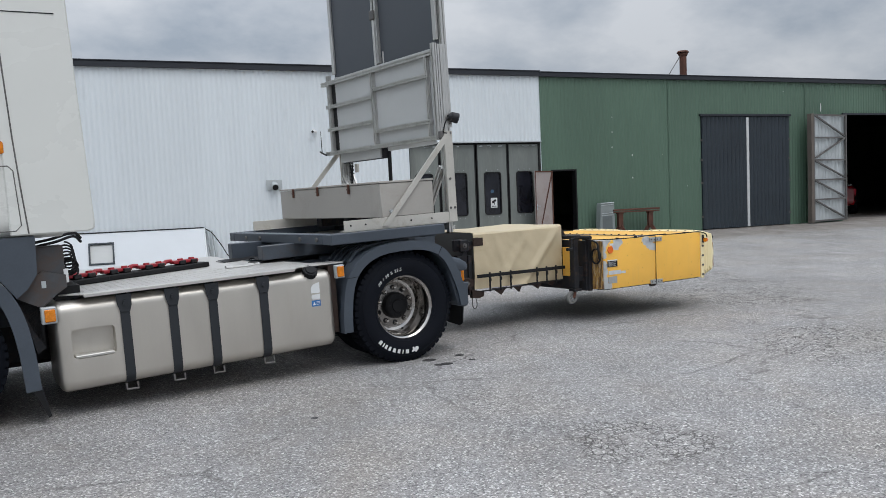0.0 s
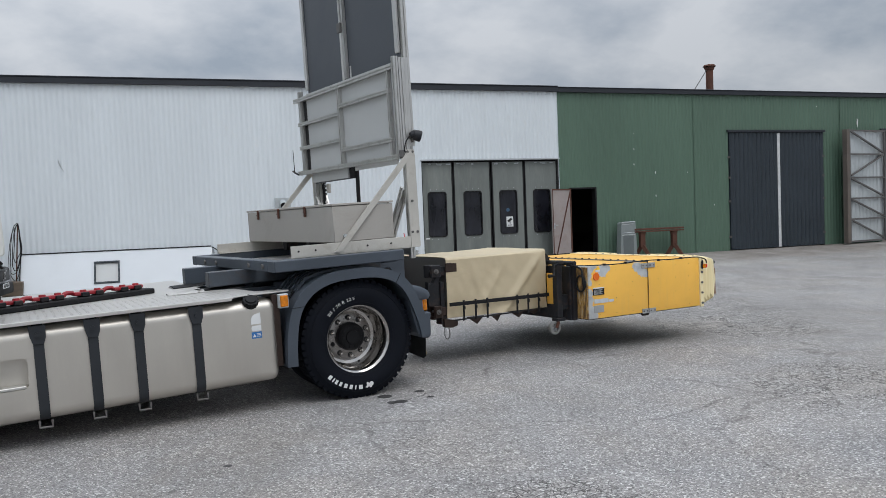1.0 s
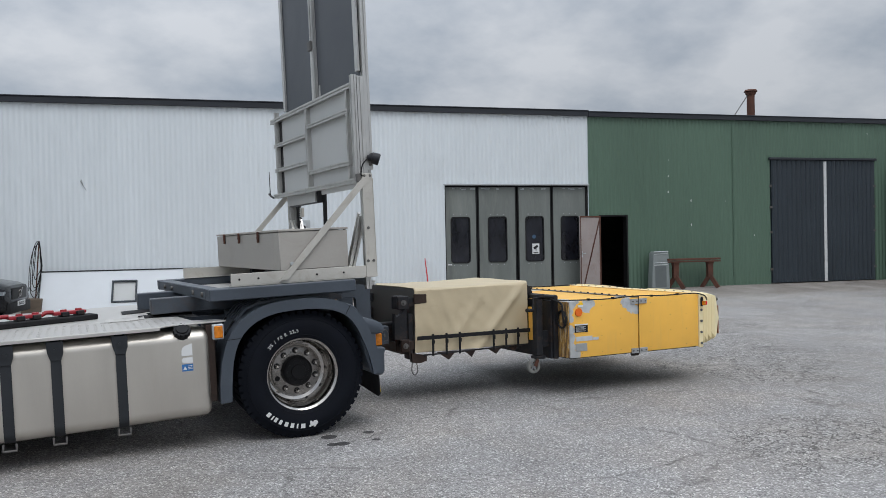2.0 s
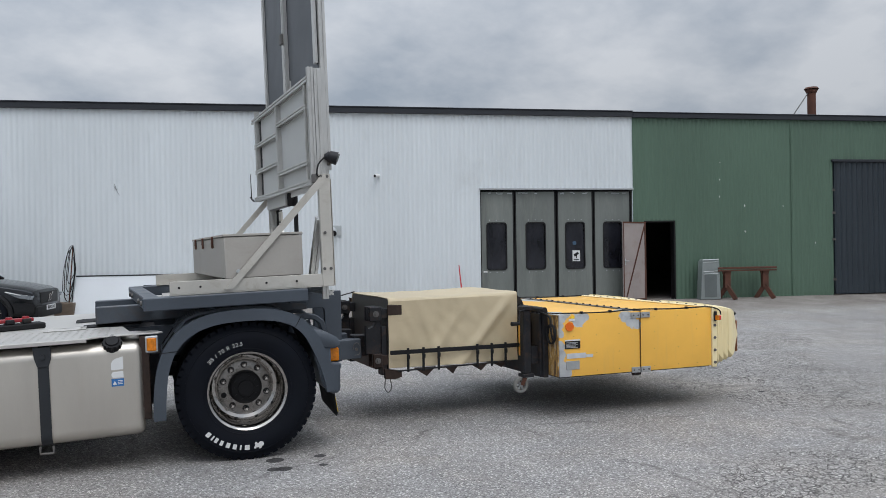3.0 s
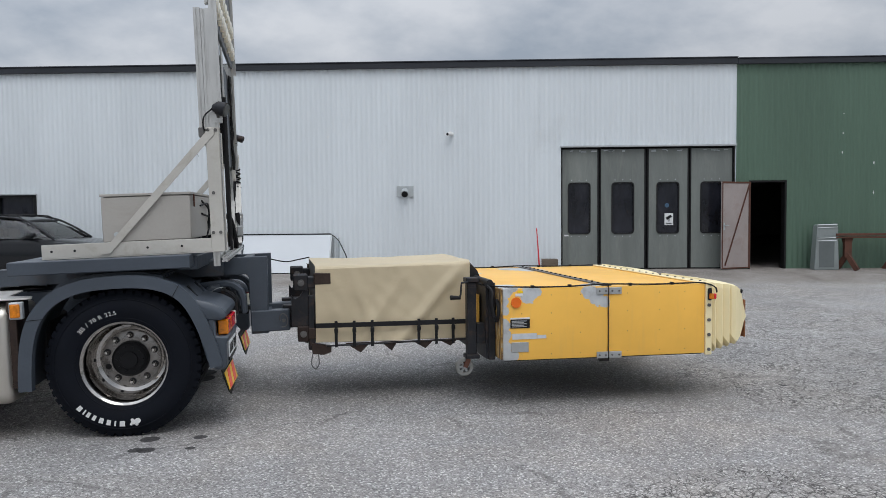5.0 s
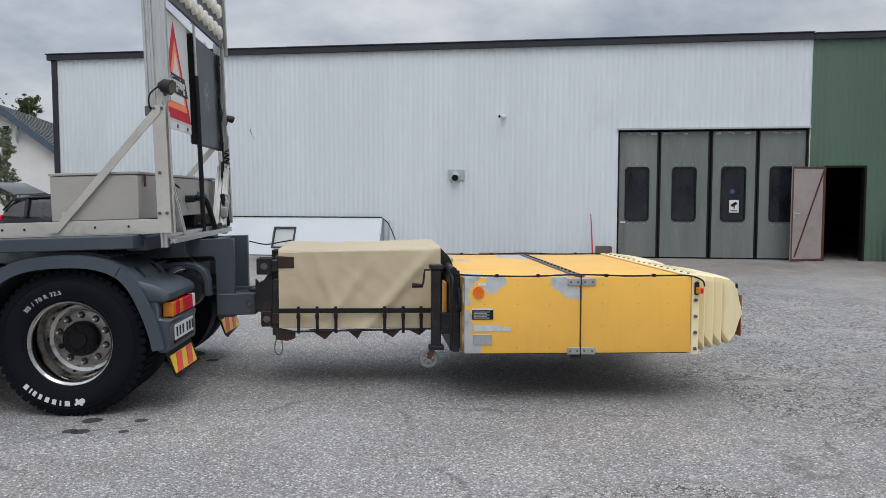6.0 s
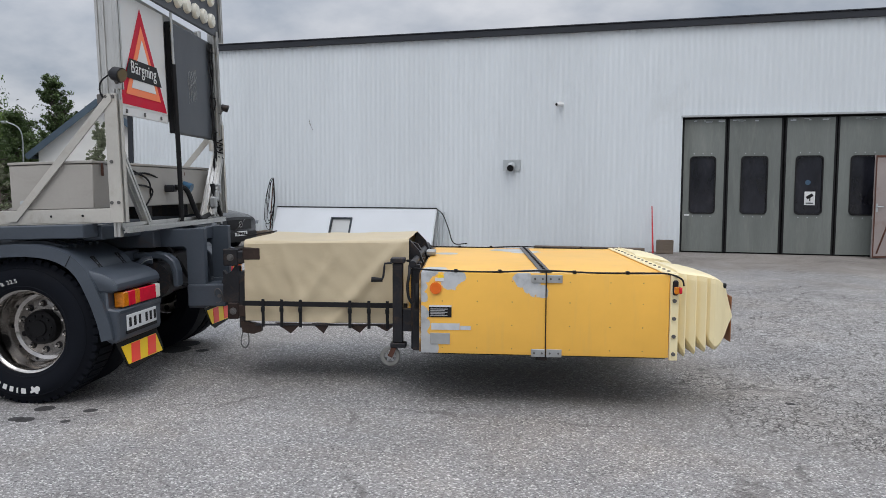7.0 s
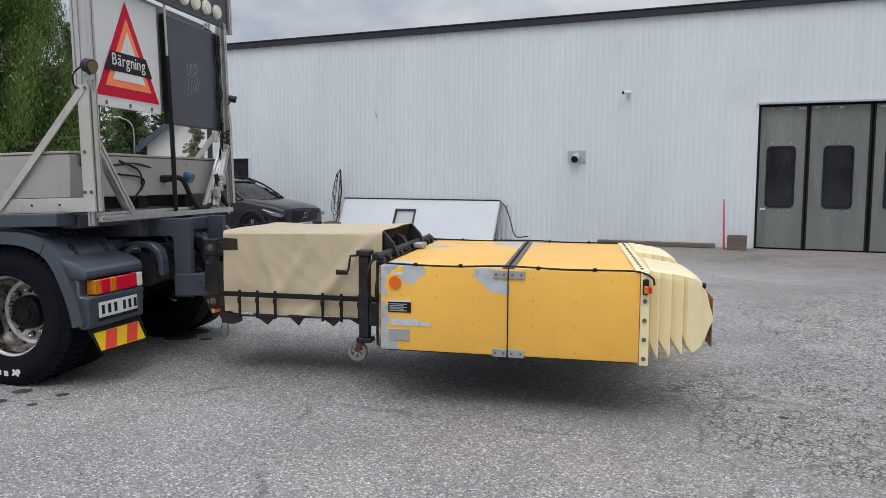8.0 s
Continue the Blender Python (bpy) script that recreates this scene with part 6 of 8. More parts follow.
    part("hose", tube(BM(), curve_pts([(0.69, 0.72, 1.50), (0.71, 0.74, 1.35), (0.71, 0.82, 1.25), (0.69, 0.92, 1.21)], 6), 0.022, 8), BLACK_RUBBER, f)
    part("plug", cyl(BM(), (0.50, 0.44, 1.50), (0.60, 0.44, 1.46), 0.036, 0.044, 14), surface("dull_blue_plug", (0.025, 0.105, 0.20), 0.4), f, "blue power plug")
    part("plug_hook", tube(BM(), curve_pts([(0.50, 0.46, 1.66), (0.53, 0.46, 1.60), (0.52, 0.44, 1.53)], 4), 0.008, 6), RUST, f)
    part("socket", bx(BM(), 0.50, 0.60, 0.04, 0.13, 1.43, 1.49, 0.012), DARK_STEEL, f)
    for k, (a, b, c2) in enumerate((((0.50, -0.62, 1.56), (0.52, -0.30, 1.58), (0.50, 0.05, 1.53)), ((0.50, -0.55, 1.50), (0.53, -0.22, 1.45), (0.50, -0.35, 1.28)), ((0.50, -0.50, 1.60), (0.53, -0.28, 1.52), (0.50, -0.2, 1.36)))):
        part("cable", tube(BM(), curve_pts([a, b, c2], 8), 0.0075, 6), BLACK_RUBBER, f)
    for y in (0.68, 0.74, 0.80):
        part("connector", bx(BM(), 0.68, 0.74, y - 0.03, y + 0.03, 1.28 + (y - 0.68), 1.38 + (y - 0.68), 0.012), BARE_GREY, f)
    bar("inner_brace", (0.70, 0.96, 1.78), (0.70, 0.66, 1.21), 0.05)
    # the rack stands slightly askew on the bed
    askew = Matrix.Identity(4)
    askew[0][1], askew[0][3] = -0.040, -0.040 * 1.06
    for o in f.children_recursive:
        o.data.transform(askew)
    return f


build_storage_box()
build_sign_frame()


# ---- the impact attenuator behind the truck ----
AT_YELLOW = worn_yellow("worn_yellow_skin", [(2.72, -1.02, 0.55, 0.07), (2.72, -1.02, 0.75, 0.055), (2.73, -1.02, 0.89, 0.075), (2.75, -1.02, 0.375, 0.085), (2.91, -1.02, 0.87, 0.085), (2.96, -1.02, 0.89, 0.065), (3.40, -1.02, 0.875, 0.075), (3.47, -1.02, 0.83, 0.085), (3.53, -1.02, 0.80, 0.065), (2.80, -1.02, 0.385, 0.06), (2.72, -1.02, 0.64, 0.06), (2.73, -1.02, 0.46, 0.07), (2.72, -1.02, 0.82, 0.06),
                                             (3.50, -0.85, 0.92, 0.12), (3.44, 0.75, 0.92, 0.16), (3.3, 0.95, 0.92, 0.2), (2.78, -0.75, 0.92, 0.10), (2.80, -0.9, 0.92, 0.12), (2.76, 0.5, 0.92, 0.12)])


def canvas_cover():
    """Tarpaulin over the front section: sags between its corners, folds run down from the end."""
    bm = BM()
    nx, prof = 100, []
    y0, y1, z0, z1 = -0.525, 0.50, 0.465, 1.088
    for k in range(31):
        prof.append((y0, z0 + (z1 - z0 - 0.03) * k / 30))
    for k in range(1, 5):
        a = radians(180 - 18 * k)
        prof.append((y0 + 0.03 + 0.03 * math.cos(a), z1 - 0.03 + 0.03 * math.sin(a)))
    for k in range(15):
        prof.append((y0 + 0.03 + (y1 - y0 - 0.06) * k / 14, z1))
    for k in range(1, 15):
        prof.append((y1, z1 - 0.03 - (z1 - 0.03 - z0) * k / 14))
    rows = []
    for i in range(nx + 1):
        u = i / nx
        x = 1.318 + u * (2.588 - 1.318)
        row = []
        for y, z in prof:
            side = max(0.0, min(1.0, (z1 - z) / 0.5))
            fold = 0.017 * side * math.sin(9 * u + 3.0 * (z1 - z) * 2) * (0.4 + 0.6 * noise.noise(Vector((u * 4, z * 3, 2))))
            fold += 0.026 * math.exp(-((u - 0.97 + (z1 - z) * 0.7) / 0.05) ** 2) * min(1, side * 3)
            fold += 0.0055 * noise.noise(Vector((u * 6, z * 5, y))) + 0.0045 * noise.noise(Vector((u * 16 + z * 9, z * 7 - u * 6, y + 4)))
            fold += 0.014 * math.exp(-((u - 0.62 + (z1 - z) * 0.55) / 0.05) ** 2) * min(1, side * 2) + 0.012 * math.exp(-((u - 0.22 - (z1 - z) * 0.25) / 0.04) ** 2) * min(1, side * 2)
            top = 0.014 * math.sin(math.pi * u) ** 0.6 + 0.008 * noise.noise(Vector((u * 5, y * 3, 7)))
            dy = -fold if y < 0 else fold
            if z > z1 - 0.028:
                row.append(bm.verts.new((x, y + dy * 0.2, z - top + 0.022 * u)))
            else:
                row.append(bm.verts.new((x, y + dy, z + 0.022 * u * (z - z0) / (z1 - z0))))
        rows.append(row)
    for a, b in zip(rows, rows[1:]):
        for k in range(len(prof) - 1):
            bm.faces.new((a[k], b[k], b[k + 1], a[k + 1]))
    bmesh.ops.recalc_face_normals(bm, faces=bm.faces[:])
    rim = [e for e in bm.edges if len(e.link_faces) == 1]
    skin = {v: bm.verts.new((v.co.x, v.co.y * 0.99, v.co.z - 0.004)) for v in bm.verts[:]}
    for f in bm.faces[:]:
        bm.faces.new([skin[v] for v in reversed(f.verts)])
    for e in rim:
        p, q = e.verts
        bm.faces.new((p, q, skin[q], skin[p]))
    bmesh.ops.recalc_face_normals(bm, faces=bm.faces[:])
    return bm


def nose_block(y0, y1):
    """Moulded plastic end: bellows folds down the sides that narrow rearwards, then a blunt wedge."""
    # along the length: (x, swell of the sides, bottom, top)
    prof = [(4.432, -0.012, 0.380, 0.930), (4.438, -0.006, 0.372, 0.945)]
    for k, (xa, xb) in enumerate(((4.440, 4.492), (4.496, 4.566), (4.570, 4.640))):
        lo, top, out = 0.358 + 0.012 * k, 0.944 - 0.010 * k, -0.010 - 0.021 * k
        prof += [(xa, out - 0.036, lo + 0.105, top), (xa + 0.45 * (xb - xa), out - 0.016, lo + 0.055, top - 0.003), (xb - 0.006, out + 0.001, lo + 0.006, top - 0.007), (xb, out, lo, top - 0.008)]
    prof += [(4.644, -0.088, 0.495, 0.912), (4.668, -0.066, 0.445, 0.908), (4.698, -0.056, 0.402, 0.902), (4.716, -0.062, 0.402, 0.895), (4.752, -0.080, 0.432, 0.872), (4.778, -0.100, 0.470, 0.838), (4.806, -0.112, 0.545, 0.735), (4.828, -0.118, 0.600, 0.655), (4.830, -0.122, 0.612, 0.643)]
    bm = BM()
    rings = []
    for x, w, a, b in prof:
        lo, hi, c = y0 - w, y1 + w * 0.5, min(0.028, 0.3 * (b - a))
        r = min(0.052, 0.4 * (b - a))
        lo2, hi2 = y0 + 0.012 - 0.85 * w, y1 - 0.012 + 0.4 * w
        lo2, hi2 = max(lo2, lo + 0.004), min(hi2, hi - 0.004)
        rings.append([bm.verts.new((x, y, z)) for y, z in ((lo, a + c), (lo, (a + b) / 2), (lo, b - r), (lo2, b - r * 0.35), (lo2 + 0.05, b - 0.006), (lo2 + 0.20, b), (hi2 - 0.20, b), (hi2 - 0.03, b - 0.004), (hi2, b - r * 0.35), (hi, b - r), (hi, (a + b) / 2), (hi, a + c), (hi - c, a), (lo + c, a))])
    m = len(rings[0])
    for p, q in zip(rings, rings[1:]):
        for k in range(m):
            bm.faces.new((p[k], p[(k + 1) % m], q[(k + 1) % m], q[k]))
    bm.faces.new(rings[0])
    bm.faces.new(rings[-1][::-1])
    bmesh.ops.recalc_face_normals(bm, faces=bm.faces[:])
    return bm


LABEL_GHOST = surface("pale_grey_label_ghost", (0.56, 0.585, 0.61), 0.6, 0.1, 0.1, 9)
RIVET = surface("dull_yellow_rivet", (0.40, 0.24, 0.07), 0.5, 0.2, 0.4, 9)


def build_attenuator():
    a = thing("impact_attenuator", TRUCK_AT, "yellow truck-mounted crash attenuator with a beige canvas cover", "attenuator")
    # mounting frame
    for y in (-0.50, 0.40):
        box_part("mount_plate", a, DARK_STEEL, 1.262, 1.312, y, y + 0.10, 0.40, 0.84, 0.005)
        part("mount_web", prism(BM(), [(1.130, 0.845), (1.155, 0.815), (1.195, 0.835), (1.225, 0.88), (1.262, 0.88), (1.262, 0.58), (1.130, 0.60)], "y", y + 0.02, y + 0.07), DARK_STEEL, a, smooth=False)
        for z, w, x in ((0.535, 0.125, 0.03), (0.950, 0.130, 0.0)):
            bm = bx(BM(), 1.145 + x, 1.262, y - 0.020, y + 0.012, z - w / 2, z + w / 2, 0.008)
            bx(bm, 1.145 + x, 1.262, y + 0.088, y + 0.120, z - w / 2, z + w / 2, 0.008)
            bx(bm, 1.245, 1.3205, y - 0.010, y + 0.110, z - 0.045, z + 0.045, 0.006)
            cv = part("clevis", bm, BROWN_STEEL if z < 0.8 else DARK_STEEL, a)
            pin = cyl(BM(), (1.205 + x / 2, y - 0.026, z), (1.205 + x / 2, y - 0.020, z), 0.027, seg=16)
            cyl(pin, (1.205 + x / 2, y - 0.044, z), (1.205 + x / 2, y + 0.13, z), 0.0145, seg=6)
            part("clevis_pin", pin, FRAME_STEEL, cv, "worn steel pin")
        part("tab", bx(BM(), 1.305, 1.445, y - (0.035 if y < 0 else -0.135), y - (0.022 if y < 0 else -0.122), 0.935, 1.03, 0.008), BROWN_STEEL, a)
    box_part("mount_beam", a, BROWN_STEEL, 1.235, 1.310, -0.398, 0.398, 0.44, 0.54, 0.006)
    for y in (-0.27, 0.25):
        box_part("coupling_bar", a, DARK_STEEL, 1.06, 1.22, y - 0.05, y + 0.05, 0.56, 0.75, 0.008)
    part("ring_chain", tube(BM(), curve_pts([(1.29, -0.51, 0.37), (1.28, -0.52, 0.29), (1.31, -0.52, 0.25), (1.34, -0.52, 0.29), (1.335, -0.51, 0.37)], 6), 0.005, 6), FRAME_STEEL, a)
    part("end_bracket", prism(BM(), [(1.28, 0.46), (1.44, 0.43), (1.44, 0.38), (1.38, 0.36), (1.29, 0.37)], "y", -0.52, -0.47), BROWN_STEEL, a, smooth=False)
    # canvas section with webbing
    cv = part("canvas_cover", canvas_cover(), CANVAS, a, "beige canvas cover")
    box_part("webbing", a, STRAP, 1.314, 2.58, -0.578, -0.566, 0.588, 0.626, 0.003, "black webbing belt")
    box_part("webbing", a, STRAP, 1.314, 2.58, 0.545, 0.557, 0.590, 0.632, 0.003, "black webbing belt")
    for x in (1.475, 1.62, 1.765, 2.145, 2.29, 2.43):
        for s in (-1, 1):
            bm = bx(BM(), x - 0.012, x + 0.012, *sorted((s * 0.5785, s * 0.584)), 0.43, 0.642, 0.002)
            st = part("buckle_strap", bm, STRAP, cv, "black buckle strap")
            if s < 0:
                part("buckle", bx(BM(), x - 0.016, x + 0.016, -0.594, -0.585, 0.545, 0.585, 0.004), BLACK_PAINT, a)
    for x0, x1, z in ((1.55, 1.76, 0.37), (1.84, 1.98, 0.375), (2.10, 2.28, 0.385), (2.32, 2.48, 0.40)):
        part("fold_plate", prism(BM(), [(x0, 0.452), (x1, 0.452), ((x0 + x1) / 2 + 0.02, z)], "y", -0.525, -0.51), BROWN_STEEL, a, "folded brown steel plate", smooth=False)
        part("fold_plate", prism(BM(), [(x0, 0.452), (x1, 0.452), ((x0 + x1) / 2 + 0.02, z)], "y", 0.455, 0.47), DARK_STEEL, a, smooth=False)
    part("tie_rod", cyl(BM(), (1.40, -0.53, 0.435), (2.55, -0.53, 0.455), 0.008, seg=8), DARK_STEEL, a)
    part("front_flap", prism(BM(), [(-0.51, 0.44), (0.49, 0.44), (0.49, 1.068), (0.45, 1.078), (-0.47, 1.078), (-0.51, 1.068)], "x", 1.321, 1.328), DARK_CLOTH, a, "dark grey front flap of the cover", smooth=False)
    box_part("inner_board", a, AT_YELLOW, 2.600, 2.618, -0.70, -0.52, 0.50, 0.84, 0.003, "yellow board behind the jockey leg")
    box_part("core", a, DARK_STEEL, 1.34, 2.53, -0.44, 0.44, 0.46, 0.98, 0.0, "dark folding frame inside the cover")
    # frame between canvas and box
    box_part("end_frame", a, DARK_STEEL, 2.630, 2.680, -0.84, 0.84, 0.34, 0.92, 0.006, "dirty black steel end frame")
    for y in (-0.87, -0.70, -0.35, 0.3, 0.65, 0.82):
        bm = bx(BM(), 2.645, 2.696, y, y + 0.05, 0.34, 0.95, 0.004)
        part("frame_post", bm, DARK_STEEL, a)
    for y in (-0.49, 0.44):
        part("hinge_arm", prism(BM(), [(2.56, 1.09), (2.585, 1.10), (2.66, 1.02), (2.70, 0.925), (2.56, 0.925)], "y", y, y + 0.05), DARK_STEEL, a, smooth=False)
    part("hinge_arm", prism(BM(), [(2.56, 1.05), (2.62, 1.03), (2.68, 0.93), (2.56, 0.93)], "y", -0.03, 0.03), DARK_STEEL, a, smooth=False)
    box_part("lock_box", a, BARE_GREY, 2.68, 2.76, 0.10, 0.26, 0.925, 0.965, 0.008)
    part("cross_tube", cyl(BM(), (2.645, -0.9, 0.955), (2.645, 0.9, 0.955), 0.025, seg=12), DARK_STEEL, a)
    # jockey leg with crank and caster
    leg = box_part("jockey_leg", a, DARK_STEEL, 2.492, 2.566, -0.80, -0.73, 0.375, 0.95, 0.006, "dark steel jockey leg")
    box_part("leg_cap", leg, DARK_STEEL, 2.478, 2.582, -0.815, -0.715, 0.951, 0.988, 0.006)
    box_part("leg_foot", leg, DARK_STEEL, 2.475, 2.59, -0.81, -0.72, 0.340, 0.374, 0.006)
    part("crank", tube(BM(), [(2.49, -0.82, 0.955), (2.440, -0.82, 0.95), (2.436, -0.825, 0.92), (2.430, -0.83, 0.86), (2.420, -0.84, 0.838)], 0.008, 8), DARK_STEEL, leg)
    part("crank_handle", cyl(BM(), (2.425, -0.84, 0.835), (2.345, -0.845, 0.838), 0.014, 0.019, 12), BLACK_RUBBER, leg, "black crank handle")
    box_part("leg_bracket", leg, DARK_STEEL, 2.567, 2.644, -0.80, -0.73, 0.46, 0.62, 0.003)
    wx, wy, wz = 2.472, -0.765, 0.272
    for s in (-1, 1):
        part("fork_arm", beam(BM(), (wx + 0.03, wy + s * 0.032, 0.34), (wx, wy + s * 0.032, wz), 0.036, 0.006, (0, 1, 0)), RUST, leg)
    bm = revolve(BM(), [(0.044, wy - 0.018), (0.068, wy - 0.018), (0.074, wy - 0.008), (0.074, wy + 0.008), (0.068, wy + 0.018), (0.044, wy + 0.018)], (wx, 0, wz), 32, True)
    cw = part("caster_tyre", bm, surface("grey_caster_rubber", (0.20, 0.20, 0.19), 0.6), leg, "worn grey caster tyre")
    bm = cyl(BM(), (wx, wy - 0.022, wz), (wx, wy + 0.022, wz), 0.016, seg=14)
    for k in range(6):
        d = Vector((math.cos(k * 1.047), 0, math.sin(k * 1.047)))
        beam(bm, Vector((wx, wy, wz)) + d * 0.014, Vector((wx, wy, wz)) + d * 0.045, 0.016, 0.010, (0, 1, 0))
    part("caster_hub", bm, BARE_GREY, leg)
    # yellow crash boxes
    for x0, x1 in ((2.712, 3.5585), (3.5625, 4.376)):
        box_part("crash_box", a, AT_YELLOW, x0, x1, -1.02, 1.02, 0.358, 0.917, 0.010, "yellow crash cushion box with flaked paint", 2)
    box_part("front_skin", a, splintered(), 2.700, 2.7105, -1.012, 1.012, 0.364, 0.910, 0.002, "splintered brown board with yellow remains")
    for y in (-0.94, 0.94):
        part("coiled_cable", tube(BM(), [(2.690 - 0.0004 * j, y + 0.062 * math.cos(0.42 * j), 0.74 + 0.085 * math.sin(0.42 * j)) for j in range(46)], 0.0075, 6), BLACK_RUBBER, a, "coil of black cable")
    # added black sheet: stops yellow bounce and deepens the shade below the boxes
    box_part("shade_sheet", a, BLACK_PAINT, 2.73, 4.36, -1.0, 1.0, 0.350, 0.3565, 0.0, "black sheet added under the crash boxes to deepen the shade")
    box_part("box_seam", a, BLACK_PAINT, 3.5585, 3.5625, -1.004, 1.004, 0.368, 0.905, 0.0)
    for x in (2.85, 3.09, 3.33, 3.72, 3.98, 4.2):
        for z in (0.40, 0.56, 0.72, 0.86):
            part("rivet", bmesh_ball((x + 0.01 * ((x * 7) % 1), -1.0205, z), (0.0042, 0.0025, 0.0042), 8, 5), RIVET, a)
    # hinge strips over the joint
    for z0, z1 in ((0.855, 0.908), (0.350, 0.402)):
        for x0, x1 in ((3.464, 3.556), (3.566, 3.668)):
            h = box_part("joint_plate", a, BARE_GREY, x0, x1, -1.030, -1.0215, z0, z1, 0.002, "bare metal joint plate")
            for k in (0.22, 0.78):
                xx = x0 + (x1 - x0) * k
                part("bolt", cyl(BM(), (xx, -1.030, (z0 + z1) / 2), (xx, -1.037, (z0 + z1) / 2), 0.007, seg=8), FRAME_STEEL, h)
    box_part("top_strip", a, FRAME_STEEL, 3.523, 3.598, -1.0, 1.0, 0.919, 0.926, 0.002, "steel strip across the joint")
    for k in range(18):
        y = -0.95 + k * 0.112
        bm = cyl(BM(), (3.560, y, 0.926), (3.560, y, 0.936), 0.011, seg=8)
        part("strip_bolt", bm, DARK_STEEL, a)
    part("joint_cable", tube(BM(), [(3.5605, -1.026, 0.93), (3.5605, -1.028, 0.62), (3.5605, -1.026, 0.345), (3.5605, -1.02, 0.33)], 0.0032, 6), BLACK_RUBBER, a)
    part("bottom_latch", cyl(BM(), (3.50, -0.99, 0.338), (3.575, -0.99, 0.338), 0.02, seg=10), DARK_STEEL, a)
    # cables along the top edges
    for s, sag in ((-1, 0.0), (1, 0.0)):
        pts = [(2.62, s * 0.80, 0.93), (2.70, s * 0.95, 0.928), (2.9, s * 1.0, 0.925), (3.2, s * 1.008, 0.922), (3.55, s * 1.01, 0.934), (3.9, s * 1.008, 0.924), (4.2, s * 1.006, 0.926), (4.36, s * 1.02, 0.925), (4.44, s * 1.05, 0.895), (4.455, s * 1.06, 0.85)]
        part("edge_cable", tube(BM(), curve_pts(pts, 6), 0.0065, 6), BLACK_RUBBER, a, "black cable")
        for x in (2.95, 3.25, 3.75, 4.1):
            part("cable_clip", bx(BM(), x - 0.012, x + 0.012, *sorted((s * 0.992, s * 1.022)), 0.918, 0.938, 0.003), BLACK_PAINT, a)
        # flange with bolts, end lamp
        fl = box_part("end_flange", a, CREAM_PLASTIC, 4.378, 4.432, *sorted((s * 1.005, s * 1.031)), 0.345, 0.925, 0.004, "pale yellow flange")
        for z in (0.39, 0.509, 0.628, 0.747):
            part("flange_bolt", cyl(BM(), (4.403, s * 1.031, z), (4.403, s * 1.042, z), 0.013, seg=10), FRAME_STEEL, fl)
        lm = part("end_lamp", bx(BM(), 4.388, 4.424, *sorted((s * 1.032, s * 1.050)), 0.785, 0.885, 0.010), BLACK_RUBBER, a, "end marker lamp")
        part("lens", bx(BM(), 4.392, 4.420, *sorted((s * 1.0505, s * 1.085)), 0.798, 0.845, 0.006), AMBER, lm, "amber lens")
        part("lens", bx(BM(), 4.4205, 4.440, *sorted((s * 1.045, s * 1.082)), 0.800, 0.843, 0.006), RED_LENS, lm, "red lens")
    box_part("top_flange", a, CREAM_PLASTIC, 4.350, 4.432, -1.0, 1.0, 0.919, 0.931, 0.004, "pale yellow flange")
    for k in range(16):
        y = -0.93 + k * 0.124
        part("flange_bolt", cyl(BM(), (4.39, y, 0.931), (4.39, y, 0.938), 0.010, seg=10), FRAME_STEEL, a)
    part("nose", nose_block(-1.0, -0.21), CREAM_PLASTIC, a, "folded pale yellow plastic nose", smooth=False)
    part("nose", nose_block(0.21, 1.0), CREAM_PLASTIC, a, "folded pale yellow plastic nose", smooth=False)
    box_part("nose_bridge", a, CREAM_PLASTIC, 4.432, 4.55, -0.24, 0.24, 0.40, 0.885, 0.02, "pale yellow plastic bridge", 2)
    for s in (-1, 1):
        part("tail_reflector", prism(BM(), [(s * 0.88, 0.45), (s * 0.62, 0.45), (s * 0.62, 0.78), (s * 0.88, 0.76)], "x", 4.8205, 4.826), surface("faded_end_film", (0.30, 0.11, 0.04), 0.4), a, "orange-red end reflector", smooth=False)
        part("tail_lamp", cyl(BM(), (4.735, s * 0.90, 0.84), (4.775, s * 0.90, 0.835), 0.018, seg=14), BLACK_RUBBER, a)
    # reflector, plates and stickers on the near skin
    part("reflector", cyl(BM(), (2.813, -1.0215, 0.808), (2.813, -1.033, 0.808), 0.040, seg=24), ORANGE_REFLECTOR, a, "round orange reflector")
    pl = box_part("type_plate", a, BLACK_PAINT, 2.768, 2.922, -1.026, -1.0215, 0.609, 0.678, 0.001, "black type plate with small print bars")
    bm = BM()
    for k in range(5):
        bx(bm, 2.778, 2.895 - 0.02 * (k % 2), -1.0285, -1.0265, 0.618 + k * 0.011, 0.624 + k * 0.011)
    tagged(part("print_bars", bm, BARE_GREY, pl, smooth=False), kind="stuff")
    box_part("plate_head", a, SIGN_WHITE, 2.768, 2.922, -1.026, -1.0215, 0.679, 0.691, 0.0)
    box_part("patch", a, LABEL_GHOST, 2.783, 2.978, -1.024, -1.0215, 0.522, 0.567, 0.0, "bare patch where a label was")
    box_part("patch", a, LABEL_GHOST, 2.982, 3.054, -1.024, -1.0215, 0.524, 0.551, 0.0, "bare patch where a label was")
    box_part("small_plate", a, BARE_GREY, 2.776, 2.912, -1.027, -1.0215, 0.422, 0.500, 0.002, "small grey metal plate")
    box_part("small_label", a, SIGN_WHITE, 2.808, 2.868, -1.024, -1.0215, 0.856, 0.878, 0.0)
    box_part("small_label", a, HAZARD_YELLOW, 2.828, 2.868, -1.024, -1.0215, 0.879, 0.899, 0.0)
